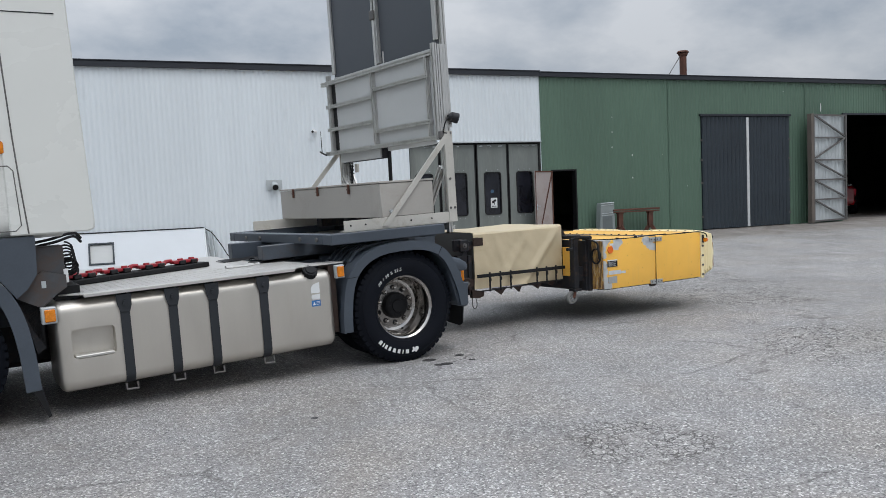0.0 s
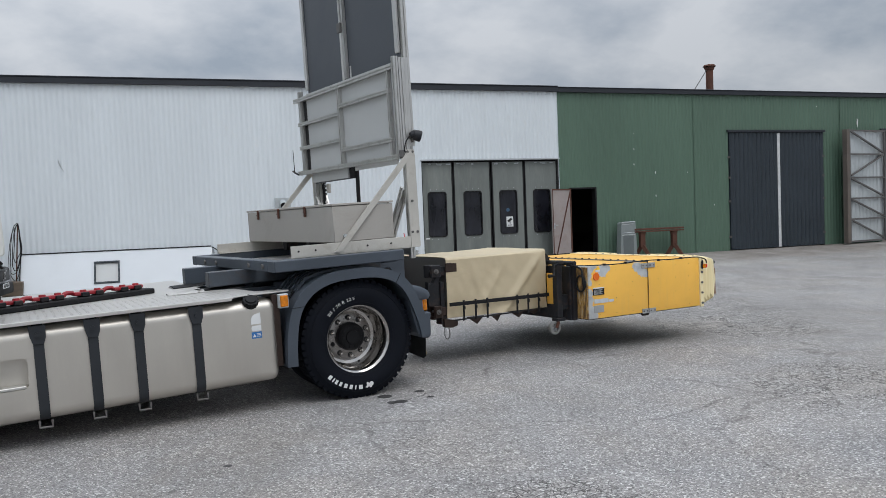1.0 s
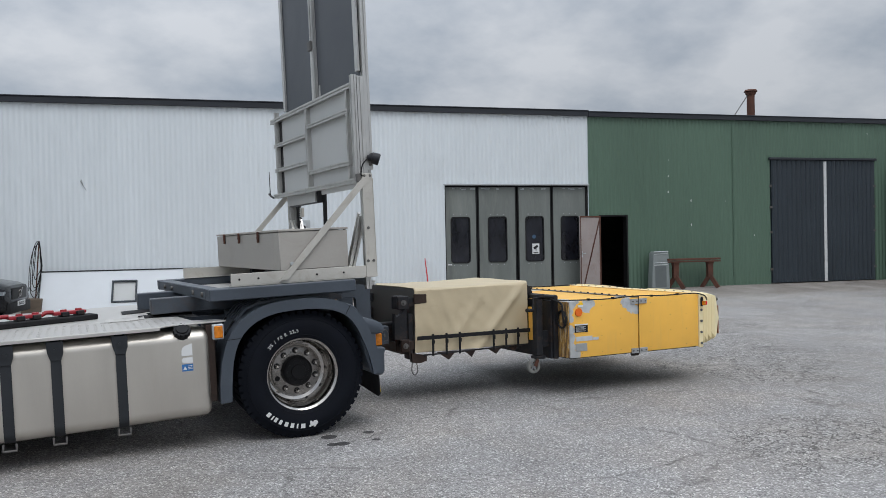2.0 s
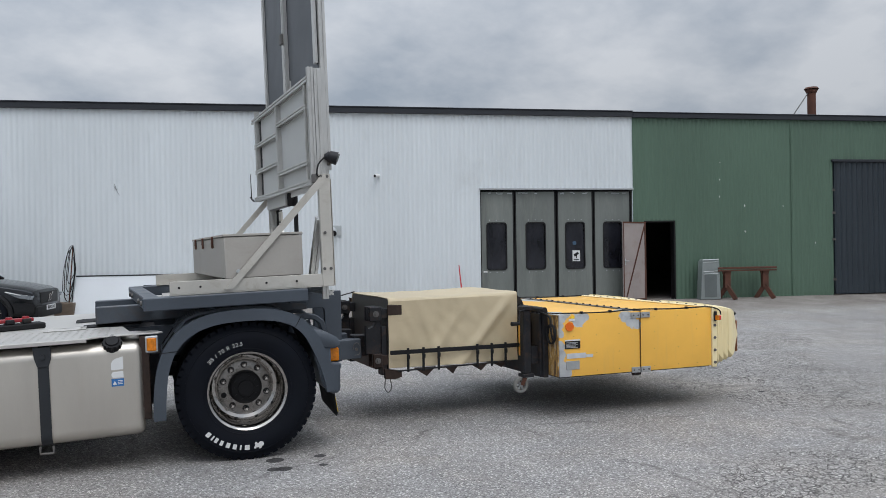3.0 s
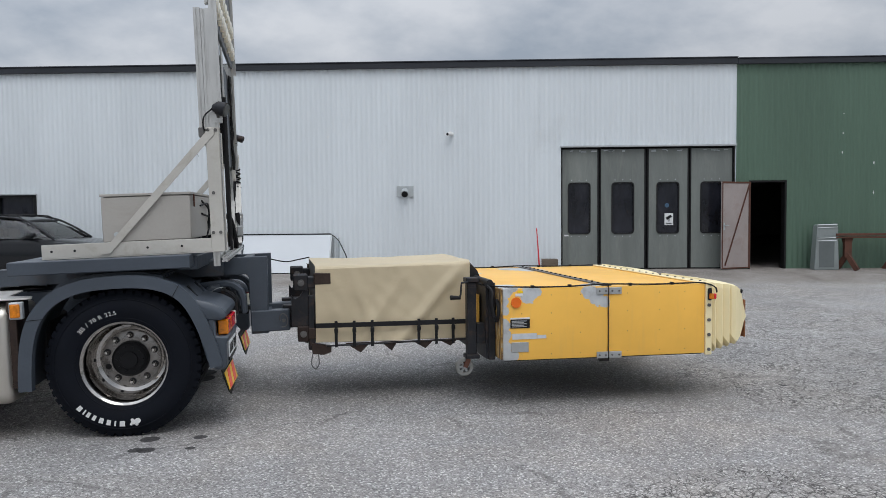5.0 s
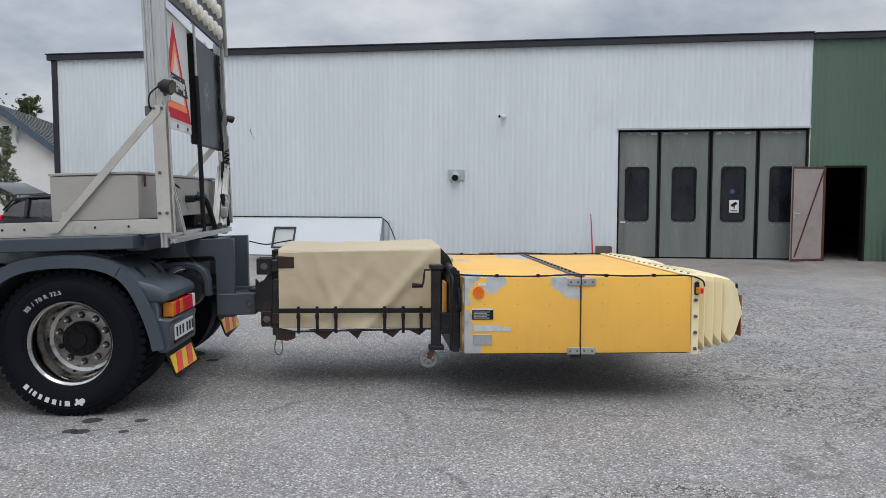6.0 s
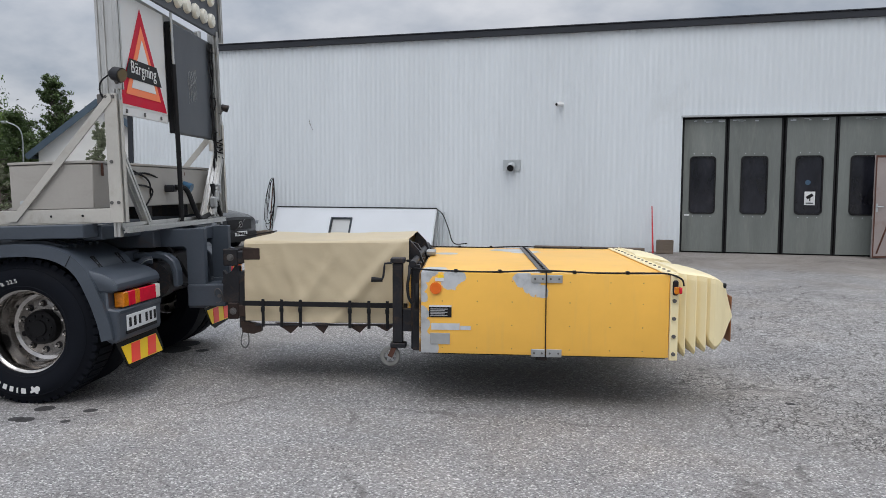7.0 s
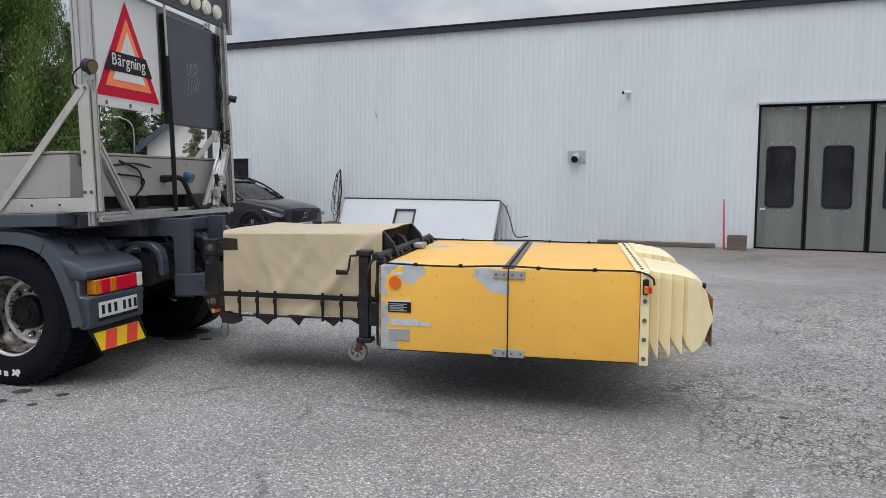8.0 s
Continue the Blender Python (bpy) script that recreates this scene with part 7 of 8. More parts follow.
    part("box_hose", tube(BM(), curve_pts([(2.62, -0.86, 0.94), (2.63, -1.0, 0.90), (2.62, -1.03, 0.82), (2.63, -1.03, 0.74), (2.65, -1.02, 0.70)], 6), 0.010, 6), BLACK_RUBBER, a)
    rng = random.Random(3)
    for k in range(5):
        y = -0.7 + 0.35 * k
        part("slack_cable", tube(BM(), curve_pts([(2.59, y, 0.96), (2.64 + rng.uniform(0, 0.05), y + 0.15, 0.945), (2.67, y + 0.28, 0.935), (2.60, y + 0.42, 0.96)], 6), 0.010, 6), BLACK_RUBBER, a)
    # tow strap from the truck to the frame
    part("tie_cable", tube(BM(), curve_pts([(0.96, 0.28, 1.10), (1.10, 0.3, 1.07), (1.22, 0.35, 1.085), (1.32, 0.42, 1.10)], 6), 0.006, 6), BLACK_RUBBER, a)
    # the assembly hangs slightly askew on its mount
    askew = Matrix(((1, -0.060, 0, -0.060), (0, 1.070, 0, 0.090), (0, 0, 1, 0), (0, 0, 0, 1)))
    for o in a.children_recursive:
        o.data.transform(askew)
    return a


build_attenuator()


# ---- things along the hall ----
def build_vent():
    v = thing("wall_vent", Matrix.Translation((0.95, WALL_Y - 0.045, 1.985)), "galvanised wall vent with a short round spout", "vent")
    box_part("plate", v, PALE_STEEL, -0.19, 0.19, 0.0, 0.02, -0.12, 0.12, 0.003)
    bm = cyl(BM(), (0, 0.0, 0.0), (0, -0.16, -0.07), 0.085, seg=24)
    part("spout", bm, PALE_STEEL, v)
    part("spout_mouth", cyl(BM(), (0, -0.155, -0.068), (0, -0.1625, -0.0715), 0.072, seg=24), BLACK_PAINT, v)


def build_wall_camera():
    c = thing("wall_camera", Matrix.Translation((1.99, WALL_Y - 0.03, 3.29)), "small white surveillance camera on the cladding", "camera")
    part("base", cyl(BM(), (0, 0.005, 0), (0, -0.03, 0), 0.045, seg=16), WHITE_INK, c)
    part("arm", cyl(BM(), (0, -0.03, 0), (0.0, -0.09, -0.015), 0.018, seg=10), WHITE_INK, c)
    part("housing", cyl(BM(), (0.05, -0.02, -0.02), (-0.06, -0.18, -0.035), 0.038, seg=16), WHITE_INK, c)
    part("lens", cyl(BM(), (-0.0605, -0.1805, -0.035), (-0.064, -0.186, -0.0355), 0.03, seg=16), BLACK_PAINT, c)


def build_leaning_board():
    """Long white panel with a framed opening, leaning on the wall."""
    b = thing("leaning_panel", None, "long white panel with a small framed hatch leaning on the wall", "panel")
    y_top, y_bot, zt, zb = WALL_Y - 0.06, WALL_Y - 0.48, 1.015, BASE + 0.0
    tilt = math.atan2(y_top - y_bot, zt - zb)
    m = Matrix.Translation((0, y_bot, zb)) @ Matrix.Rotation(-tilt, 4, "X")
    b.matrix_world = m
    h = math.hypot(y_top - y_bot, zt - zb)
    x0, x1 = -4.72, -0.77
    hx0, hx1, hz0, hz1 = -3.24, -2.78, 0.20, 0.66
    bm = BM()
    for p, q, r, s in wall_pieces(x0, x1, 0, h, [(hx0, hx1, hz0, hz1)]):
        bx(bm, p, q, 0.0, 0.05, r, s)
    part("sheet", bm, surface("white_panel", (0.64, 0.67, 0.70), 0.5, 0, 0.04, 0.8, 40, 0.03, 0.1, (0.5, 0.52, 0.53)), b, smooth=False)
    box_part("top_edge", b, BLACK_PAINT, x0 - 0.01, x1 + 0.02, -0.02, 0.06, h, h + 0.02, 0.003, "black edge strip")
    box_part("bottom_edge", b, BLACK_PAINT, x0, x1, -0.01, 0.06, -0.025, -0.002, 0.0)
    bm = BM()
    for p, q, r, s in ((hx0 - 0.035, hx0, hz0 - 0.035, hz1 + 0.035), (hx1, hx1 + 0.035, hz0 - 0.035, hz1 + 0.035), (hx0, hx1, hz1, hz1 + 0.035), (hx0, hx1, hz0 - 0.035, hz0)):
        bx(bm, p, q, -0.03, 0.055, r, s, 0.004)
    part("hatch_frame", bm, GATE_GREY, b, "dark grey hatch frame")
    box_part("hatch_sheet", b, PANEL_GREY, hx0, hx1, 0.02, 0.03, hz0, hz1, 0.0)
    box_part("end_edge", b, PALE_STEEL, x1, x1 + 0.03, 0.0, 0.05, 0, h, 0.002)
    for x in (x1 + 0.12, x1 + 0.24):
        part("support_lath", beam(BM(), (x, 0.12, -0.02), (x - 0.05, 0.06, h - 0.05), 0.03, 0.02), PALE_STEEL, b)
    part("cord", tube(BM(), curve_pts([(x1, 0.02, h + 0.02), (x1 + 0.18, 0.0, h - 0.14), (x1 + 0.36, -0.04, h - 0.48), (x1 + 0.55, -0.10, h - 0.86), (x1 + 0.9, -0.3, 0.0)], 6), 0.012, 6), BLACK_RUBBER, b)


def build_hose_stand():
    g = rise(-4.95, 19.9)
    s = thing("hose_stand", Matrix.Translation((-4.86, 20.0, g)), "wooden tub with a pole carrying a looped black hose", "hose stand")
    bm = bx(BM(), -0.20, 0.20, -0.2, 0.2, 0.0, 0.30, 0.01)
    part("tub", bm, WOOD, s, "weathered wooden tub")
    part("pole", cyl(BM(), (0.05, 0, 0.28), (0.13, 0.06, 1.55), 0.013, seg=10), RUST, s)
    for k, (w, z0, top) in enumerate(((0.075, 0.42, 1.54), (0.055, 0.62, 1.50), (0.09, 0.55, 1.47), (0.04, 0.80, 1.52))):
        ctrl = [(0.11 - 2.0 * w, -0.02 - 0.01 * k, z0), (0.12 - 1.9 * w, -0.02, 0.95), (0.13 - 1.2 * w, 0.02, top - 0.12), (0.13, 0.05, top), (0.14 + 0.35 * w, 0.03, top - 0.25), (0.145 + 0.5 * w, 0.0, 0.95), (0.12 - 0.2 * w, -0.02, z0 + 0.02), (0.11 - 1.2 * w, -0.02, z0 - 0.09), (0.11 - 2.0 * w, -0.02, z0)]
        part("hose_loop", tube(BM(), curve_pts(ctrl, 6), 0.0075, 7), BLACK_RUBBER, s, "black rubber hose")
    part("hose_tail", tube(BM(), curve_pts([(0.15, 0.02, 1.30), (0.17, 0.0, 0.9), (0.13, 0.0, 0.5), (0.10, 0.0, 0.25)], 6), 0.0075, 7), BLACK_RUBBER, s)


def build_wood_box():
    g = rise(4.2, 19.95)
    b = thing("timber_box", Matrix.Translation((4.20, 20.0, g)), "small weathered timber box against the wall", "box")
    for k in range(3):
        box_part("board", b, WOOD, -0.17, 0.17, -0.15, -0.13, 0.005 + k * 0.09, 0.09 + k * 0.09, 0.004)
        box_part("board", b, WOOD, -0.17, 0.17, 0.13, 0.15, 0.005 + k * 0.09, 0.09 + k * 0.09, 0.004)
    for x in (-0.17, 0.15):
        box_part("side", b, WOOD, x, x + 0.02, -0.129, 0.129, 0.0, 0.27, 0.004)
    s = thing("red_marker_stick", Matrix.Translation((3.97, 19.92, g)), "thin red plastic marker stick", "stick")
    part("stick", cyl(BM(), (0, 0, 0), (-0.045, 0.25, 0.96), 0.020, 0.011, 10), surface("red_stick", (0.55, 0.03, 0.04), 0.4), s)
    t = thing("timber_beam", Matrix.Translation((2.85, 20.05, rise(2.85, 20.0))), "grey timber sleeper lying along the wall", "timber")
    part("timber", bx(BM(), -1.35, 0.95, -0.09, 0.09, 0.0, 0.085, 0.01), WOOD, t)


def build_grey_panel_stack():
    g = rise(10.2, 19.95)
    b = thing("sheet_metal_housing", Matrix.Translation((10.26, 19.96, g)), "dented grey sheet-metal housing leaning by the wall", "housing")
    bm = BM()
    prism(bm, [(-0.27, 0.0), (0.27, 0.0), (0.235, 0.96), (0.19, 1.0), (-0.17, 1.0), (-0.21, 0.96)], "y", -0.10, 0.14, 0.012)
    part("shell", bm, surface("grey_sheet", (0.26, 0.29, 0.285), 0.5, 0.3, 0.12, 2.0, 60, 0.05, 0.25, (0.12, 0.12, 0.115)), b)
    bm = tube(BM(), [(-0.21, -0.11, 0.99), (0.21, -0.11, 1.0)], 0.016, 8)
    part("rim", bm, PALE_STEEL, b)
    box_part("inset", b, surface("grey_inset", (0.15, 0.17, 0.17), 0.5, 0.3), -0.17, 0.16, -0.107, -0.1005, 0.06, 0.62, 0.003)
    for z in (0.64, 0.70, 0.93):
        part("rib", cyl(BM(), (-0.20, -0.108, z), (0.20, -0.108, z + 0.01), 0.008, seg=6), PALE_STEEL, b)


def build_trestle():
    b = thing("steel_trestle", Matrix.Translation((11.25, 19.93, rise(11.2, 19.9))), "rusty steel trestle bench with splayed legs", "trestle")
    for z in (0.70, 0.755):
        part("top_rail", bx(BM(), -0.80, 0.80, -0.10, 0.10, z, z + 0.035 if z < 0.75 else z + 0.05, 0.004), RUST, b)
    for x in (-0.52, 0.52):
        bm = beam(BM(), (x, 0, 0.70), (x, 0, 0.28), 0.10, 0.15, (1, 0, 0))
        part("leg", bm, RUST, b)
        for s in (-1, 1):
            part("foot", beam(BM(), (x, 0, 0.34), (x + 0.15 * s, -0.16 * s, 0.0), 0.09, 0.10), RUST, b)
        part("gusset", prism(BM(), [(x - 0.12, 0.70), (x + 0.12, 0.70), (x + 0.05, 0.45), (x - 0.05, 0.45)], "y", -0.02, 0.02), RUST, b, smooth=False)


def build_chimney():
    c = thing("roof_flue", Matrix.Translation((13.55, 20.5, 4.86)), "rusty roof flue with a cap and a stay wire", "chimney")
    part("pipe", cyl(BM(), (0, 0, 0.0), (0, 0, 0.73), 0.105, seg=20), RUST, c)
    part("cap", cyl(BM(), (0, 0, 0.75), (0, 0, 0.80), 0.19, 0.15, 20), RUST, c)
    part("collar", cyl(BM(), (0, 0, 0.65), (0, 0, 0.73), 0.12, 0.16, 20), RUST, c)
    part("stay_wire", cyl(BM(), (-0.1, 0, 0.65), (-0.52, 0.1, 0.01), 0.012, seg=6), FRAME_STEEL, c)


def build_marks():
    rng = random.Random(5)
    spots = [(10.78, 3.63, 0.012, 0.014), (10.77, 3.20, 0.016, 0.035), (10.76, 2.76, 0.017, 0.035), (11.456, 2.53, 0.022, 0.045), (11.457, 1.865, 0.017, 0.045), (12.54, 2.51, 0.012, 0.018), (13.45, 1.55, 0.014, 0.03), (18.9, 3.95, 0.03, 0.16), (17.3, 4.45, 0.02, 0.014), (22.0, 4.62, 0.04, 0.08)]
    for x, z, w, h in spots:
        bm = BM()
        pts = [(x + w * math.cos(a) * rng.uniform(0.5, 1.0), z + h * math.sin(a) * rng.uniform(0.6, 1.0)) for a in [k * 0.785 for k in range(8)]]
        prism(bm, pts, "y", WALL_Y - 0.0255, WALL_Y - 0.0225)
        o = link("paint_mark", bm, WHITE_INK, False)
        tagged(o, "pale chipped paint mark on the green cladding", "paint mark", "paint marks on the hall", "structure")
    for x0, z0, x1, z1 in ((-3.90, 3.08, -3.86, 2.95), (-3.91, 3.03, -3.80, 2.83)):
        o = link("scratch", beam(BM(), (x0, WALL_Y - 0.024, z0), (x1, WALL_Y - 0.024, z1), 0.006, 0.006), FRAME_STEEL, False)
        tagged(o, "dark scratch in the white cladding", "scratch", "scratches on the hall", "structure")
    for x in (12.77, 18.2):
        o = link("cladding_joint", bx(BM(), x, x + 0.02, WALL_Y - 0.032, WALL_Y - 0.0225, 0.2, 4.7), GREEN_WALL, False)
        tagged(o, "overlap joint of two green cladding sheets", "joint", "sheet joints", "structure")
    lamp = thing("wall_lamp", Matrix.Translation((22.0, WALL_Y - 0.02, 4.66)), "white wall floodlight on a short arm", "lamp")
    part("arm", beam(BM(), (-0.25, 0, -0.1), (0.05, -0.25, 0.02), 0.04, 0.04), FRAME_STEEL, lamp)
    part("head", bx(BM(), -0.12, 0.22, -0.45, -0.2, -0.08, 0.16, 0.02), WHITE_INK, lamp)


def loft(bm, stations):
    """Skin over rings of equal count."""
    rings = [[bm.verts.new(p) for p in st] for st in stations]
    n = len(rings[0])
    for a, b in zip(rings, rings[1:]):
        for k in range(n - 1):
            bm.faces.new((a[k], a[k + 1], b[k + 1], b[k]))
    bm.faces.new(rings[0])
    bm.faces.new(rings[-1][::-1])
    bmesh.ops.recalc_face_normals(bm, faces=bm.faces[:])
    return bm


def car_body(c, prof, half, paint, sill=0.30):
    """Lower body from stations (x, height of the shoulder, half width)."""
    st = []
    for x, z, w in prof:
        pts = []
        for f, zz in ((0.86, sill), (0.97, sill + 0.08), (1.0, sill + 0.28), (0.985, z - 0.16), (0.95, z - 0.05), (0.86, z), (0.5, z + 0.022), (0.0, z + 0.03)):
            pts.append((f * w, zz))
        ring = [Vector((x, y, zz)) for y, zz in pts] + [Vector((x, -y, zz)) for y, zz in pts[-2::-1]]
        st.append(ring)
    return part("body", loft(BM(), st), paint, c)


def car_wheel(c, x, y, r=0.355):
    s = -1 if y < 0 else 1
    w = part("wheel", revolve(BM(), [(r * 0.68, y), (r * 0.74, y + s * 0.012), (r * 0.9, y + s * 0.012), (r * 0.98, y - s * 0.01), (r, y - s * 0.04), (r, y - s * 0.2), (r * 0.7, y - s * 0.22)], (x, 0, r), 36), TYRE, c, "black car tyre")
    bm = revolve(BM(), [(r * 0.66, y + s * 0.002), (r * 0.68, y - s * 0.0), (r * 0.66, y - s * 0.05), (0.02, y - s * 0.055)], (x, 0, r), 30)
    part("rim_dish", bm, BLACK_PAINT, w)
    bm = cyl(BM(), (x, y - s * 0.03, r), (x, y + s * 0.004, r), 0.045, seg=12)
    for k in range(5):
        for d in (-0.13, 0.13):
            a = k * 1.2566 + 0.3
            e = a + d
            beam(bm, (x + 0.03 * math.cos(a), y - s * 0.005, r + 0.03 * math.sin(a)), (x + r * 0.67 * math.cos(e), y - s * 0.001, r + r * 0.67 * math.sin(e)), 0.028, 0.02, (0, 1, 0))
    part("rim_spokes", bm, CHROME, w, "bright five-spoke rim")


def build_suv():
    g = rise(-6.9, 18.5)
    c = thing("parked_suv", Matrix.Translation((-4.78, 18.60, g)) @ Matrix.Rotation(radians(-2), 4, "Z") @ Matrix.Diagonal((0.89, 0.91, 0.90, 1)), "black compact SUV with its tailgate open", "car")
    prof = [(0.0, 0.76, 0.70), (-0.05, 0.83, 0.80), (-0.25, 0.90, 0.88), (-0.6, 0.965, 0.915), (-1.1, 1.045, 0.93), (-1.6, 1.08, 0.935), (-2.4, 1.09, 0.935), (-3.2, 1.11, 0.935), (-3.9, 1.12, 0.92), (-4.25, 1.11, 0.88), (-4.42, 1.05, 0.80)]
    car_body(c, prof, 0.93, CAR_BLACK)
    # glasshouse
    st = []
    for x, zb, zt, wb, wt in ((-1.28, 1.055, 1.075, 0.80, 0.76), (-1.74, 1.08, 1.35, 0.83, 0.68), (-2.15, 1.08, 1.53, 0.84, 0.62), (-2.8, 1.09, 1.585, 0.84, 0.62), (-3.5, 1.10, 1.565, 0.83, 0.61), (-4.05, 1.11, 1.50, 0.80, 0.59), (-4.28, 1.11, 1.30, 0.76, 0.62)):
        pts = [(wb, zb), ((wb + wt) / 2 + 0.02, (zb + zt) / 2), (wt + 0.05, zt - 0.06), (wt, zt - 0.02), (wt * 0.6, zt), (0, zt + 0.012)]
        st.append([Vector((x, y, z)) for y, z in pts] + [Vector((x, -y, z)) for y, z in pts[-2::-1]])
    part("glasshouse", loft(BM(), st), CAR_GLASS, c, "tinted car glass")
    bm = BM()
    for s in (-1, 1):
        tube(bm, curve_pts([(-1.28, s * 0.80, 1.07), (-1.74, s * 0.72, 1.355), (-2.15, s * 0.655, 1.525), (-2.8, s * 0.655, 1.582), (-3.5, s * 0.645, 1.562), (-4.05, s * 0.63, 1.495), (-4.28, s * 0.72, 1.25)], 5), 0.026, 8)
        tube(bm, [(-1.98, s * 0.88, 1.08), (-1.72, s * 0.80, 1.20)], 0.03, 8)
        tube(bm, [(-2.72, s * 0.87, 1.08), (-2.66, s * 0.70, 1.53)], 0.04, 8)
        tube(bm, [(-3.55, s * 0.87, 1.09), (-3.62, s * 0.68, 1.51)], 0.05, 8)
    part("pillars", bm, CAR_BLACK, c)
    # seats, dashboard and steering wheel behind the glass
    for x, y in ((-2.55, -0.38), (-2.55, 0.38), (-3.4, -0.38), (-3.4, 0.38)):
        bm = bx(BM(), x - 0.08, x + 0.06, y - 0.22, y + 0.22, 1.12, 1.30, 0.04, 2)
        bx(bm, x - 0.06, x + 0.03, y - 0.12, y + 0.12, 1.32, 1.46, 0.03, 2)
        part("seat", bm, BLACK_RUBBER, c)
    part("dashboard", bx(BM(), -1.95, -1.65, -0.70, 0.70, 1.11, 1.145, 0.015), BLACK_RUBBER, c)
    part("steering_wheel", tube(BM(), [(-2.02 + 0.07 * math.sin(a), 0.36 + 0.18 * math.cos(a), 1.17 + 0.15 * math.sin(a)) for a in [0.314 * j for j in range(21)]], 0.014, 6), BLACK_RUBBER, c)
    bm = BM()
    st = []
    for x, z, w in ((-2.02, 1.50, 0.60), (-2.2, 1.555, 0.62), (-2.8, 1.605, 0.62), (-3.5, 1.585, 0.61), (-4.05, 1.52, 0.58)):
        st.append([Vector((x, y, z + dz)) for y, dz in ((w, -0.04), (w * 0.97, -0.008), (w * 0.5, 0.012), (0, 0.016), (-w * 0.5, 0.012), (-w * 0.97, -0.008), (-w, -0.04))])
    part("roof", loft(bm, st), CAR_BLACK, c)
    for s in (-1, 1):
        part("roof_rail", tube(BM(), curve_pts([(-2.15, s * 0.60, 1.54), (-2.35, s * 0.60, 1.60), (-3.2, s * 0.595, 1.622), (-3.9, s * 0.58, 1.56)], 5), 0.016, 8), BLACK_PAINT, c)
        part("mirror", bmesh_ball((-1.72, s * 1.0, 1.16), (0.08, 0.12, 0.075), 12, 8), CAR_BLACK, c)
        for x in (-0.86, -3.56):
            car_wheel(c, x, s * 0.925)
            part("arch_trim", tube(BM(), [(x + 0.43 * math.cos(a), s * 0.935, 0.36 + 0.43 * math.sin(a)) for a in [radians(-8 + 14 * k) for k in range(15)]], 0.045, 8), BLACK_RUBBER, c)
        part("running_light", tube(BM(), [(-0.55, s * 0.908, 0.835), (-0.3, s * 0.915, 0.775), (-0.12, s * 0.86, 0.745)], 0.010, 6), WHITE_INK, c, "bright running light strip")
        hl = part("headlight", prism(BM(), [(-0.03, 0.74), (-0.05, 0.66), (-0.28, 0.70), (-0.58, 0.83), (-0.50, 0.835), (-0.2, 0.765)], "y", *sorted((s * 0.60, s * 0.905))), HEADLIGHT, c, "clear headlight with a bright running strip", smooth=False)
        part("sill_trim", bx(BM(), -3.1, -1.3, *sorted((s * 0.90, s * 0.94)), 0.28, 0.42, 0.02), BLACK_RUBBER, c)
    bm = bx(BM(), -0.03, 0.02, -0.50, 0.50, 0.55, 0.80, 0.03, 2)
    gr = part("grille", bm, BLACK_PAINT, c, "black grille")
    part("badge", beam(BM(), (0.024, -0.18, 0.57), (0.024, 0.18, 0.79), 0.006, 0.022, (1, 0, 0)), CHROME, gr)
    bm = revolve(BM(), [(0.062, -0.008), (0.075, -0.008), (0.075, 0.008), (0.062, 0.008)], (0, 0, 0), 24, True)
    bmesh.ops.transform(bm, matrix=Matrix.Translation((0.028, 0, 0.68)) @ Matrix.Rotation(radians(90), 4, "Z"), verts=bm.verts[:])
    part("badge", bm, CHROME, gr)
    bm = bx(BM(), -0.10, 0.04, -0.72, 0.72, 0.25, 0.50, 0.05, 2)
    part("bumper", bm, BLACK_RUBBER, c)
    pl = box_part("number_plate", c, SIGN_WHITE, 0.045, 0.052, -0.26, 0.26, 0.40, 0.51, 0.003, "white number plate with dark bars")
    bm = BM()
    for k in range(6):
        y = -0.2 + 0.068 * k
        bx(bm, 0.0525, 0.055, y, y + 0.04, 0.42, 0.49)
    tagged(part("plate_bars", bm, BLACK_PAINT, pl, smooth=False), kind="stuff")
    # raised tailgate
    tg = part("tailgate", prism(BM(), [(-4.02, 1.60), (-4.10, 1.66), (-4.75, 1.93), (-5.05, 1.93), (-5.06, 1.86), (-4.72, 1.82)], "y", -0.62, 0.62, 0.02), CAR_BLACK, c, "raised black tailgate")
    part("gate_glass", prism(BM(), [(-4.16, 1.665), (-4.66, 1.875), (-4.67, 1.86), (-4.17, 1.65)], "y", -0.5, 0.5), CAR_GLASS, tg, smooth=False)
    for s in (-1, 1):
        part("tail_lamp", bx(BM(), -4.40, -4.24, *sorted((s * 0.72, s * 0.86)), 0.80, 1.14, 0.03), RED_LENS, c)
        part("gas_strut", cyl(BM(), (-4.25, s * 0.60, 1.2), (-4.6, s * 0.58, 1.82), 0.012, seg=8), BLACK_PAINT, c)
    return c


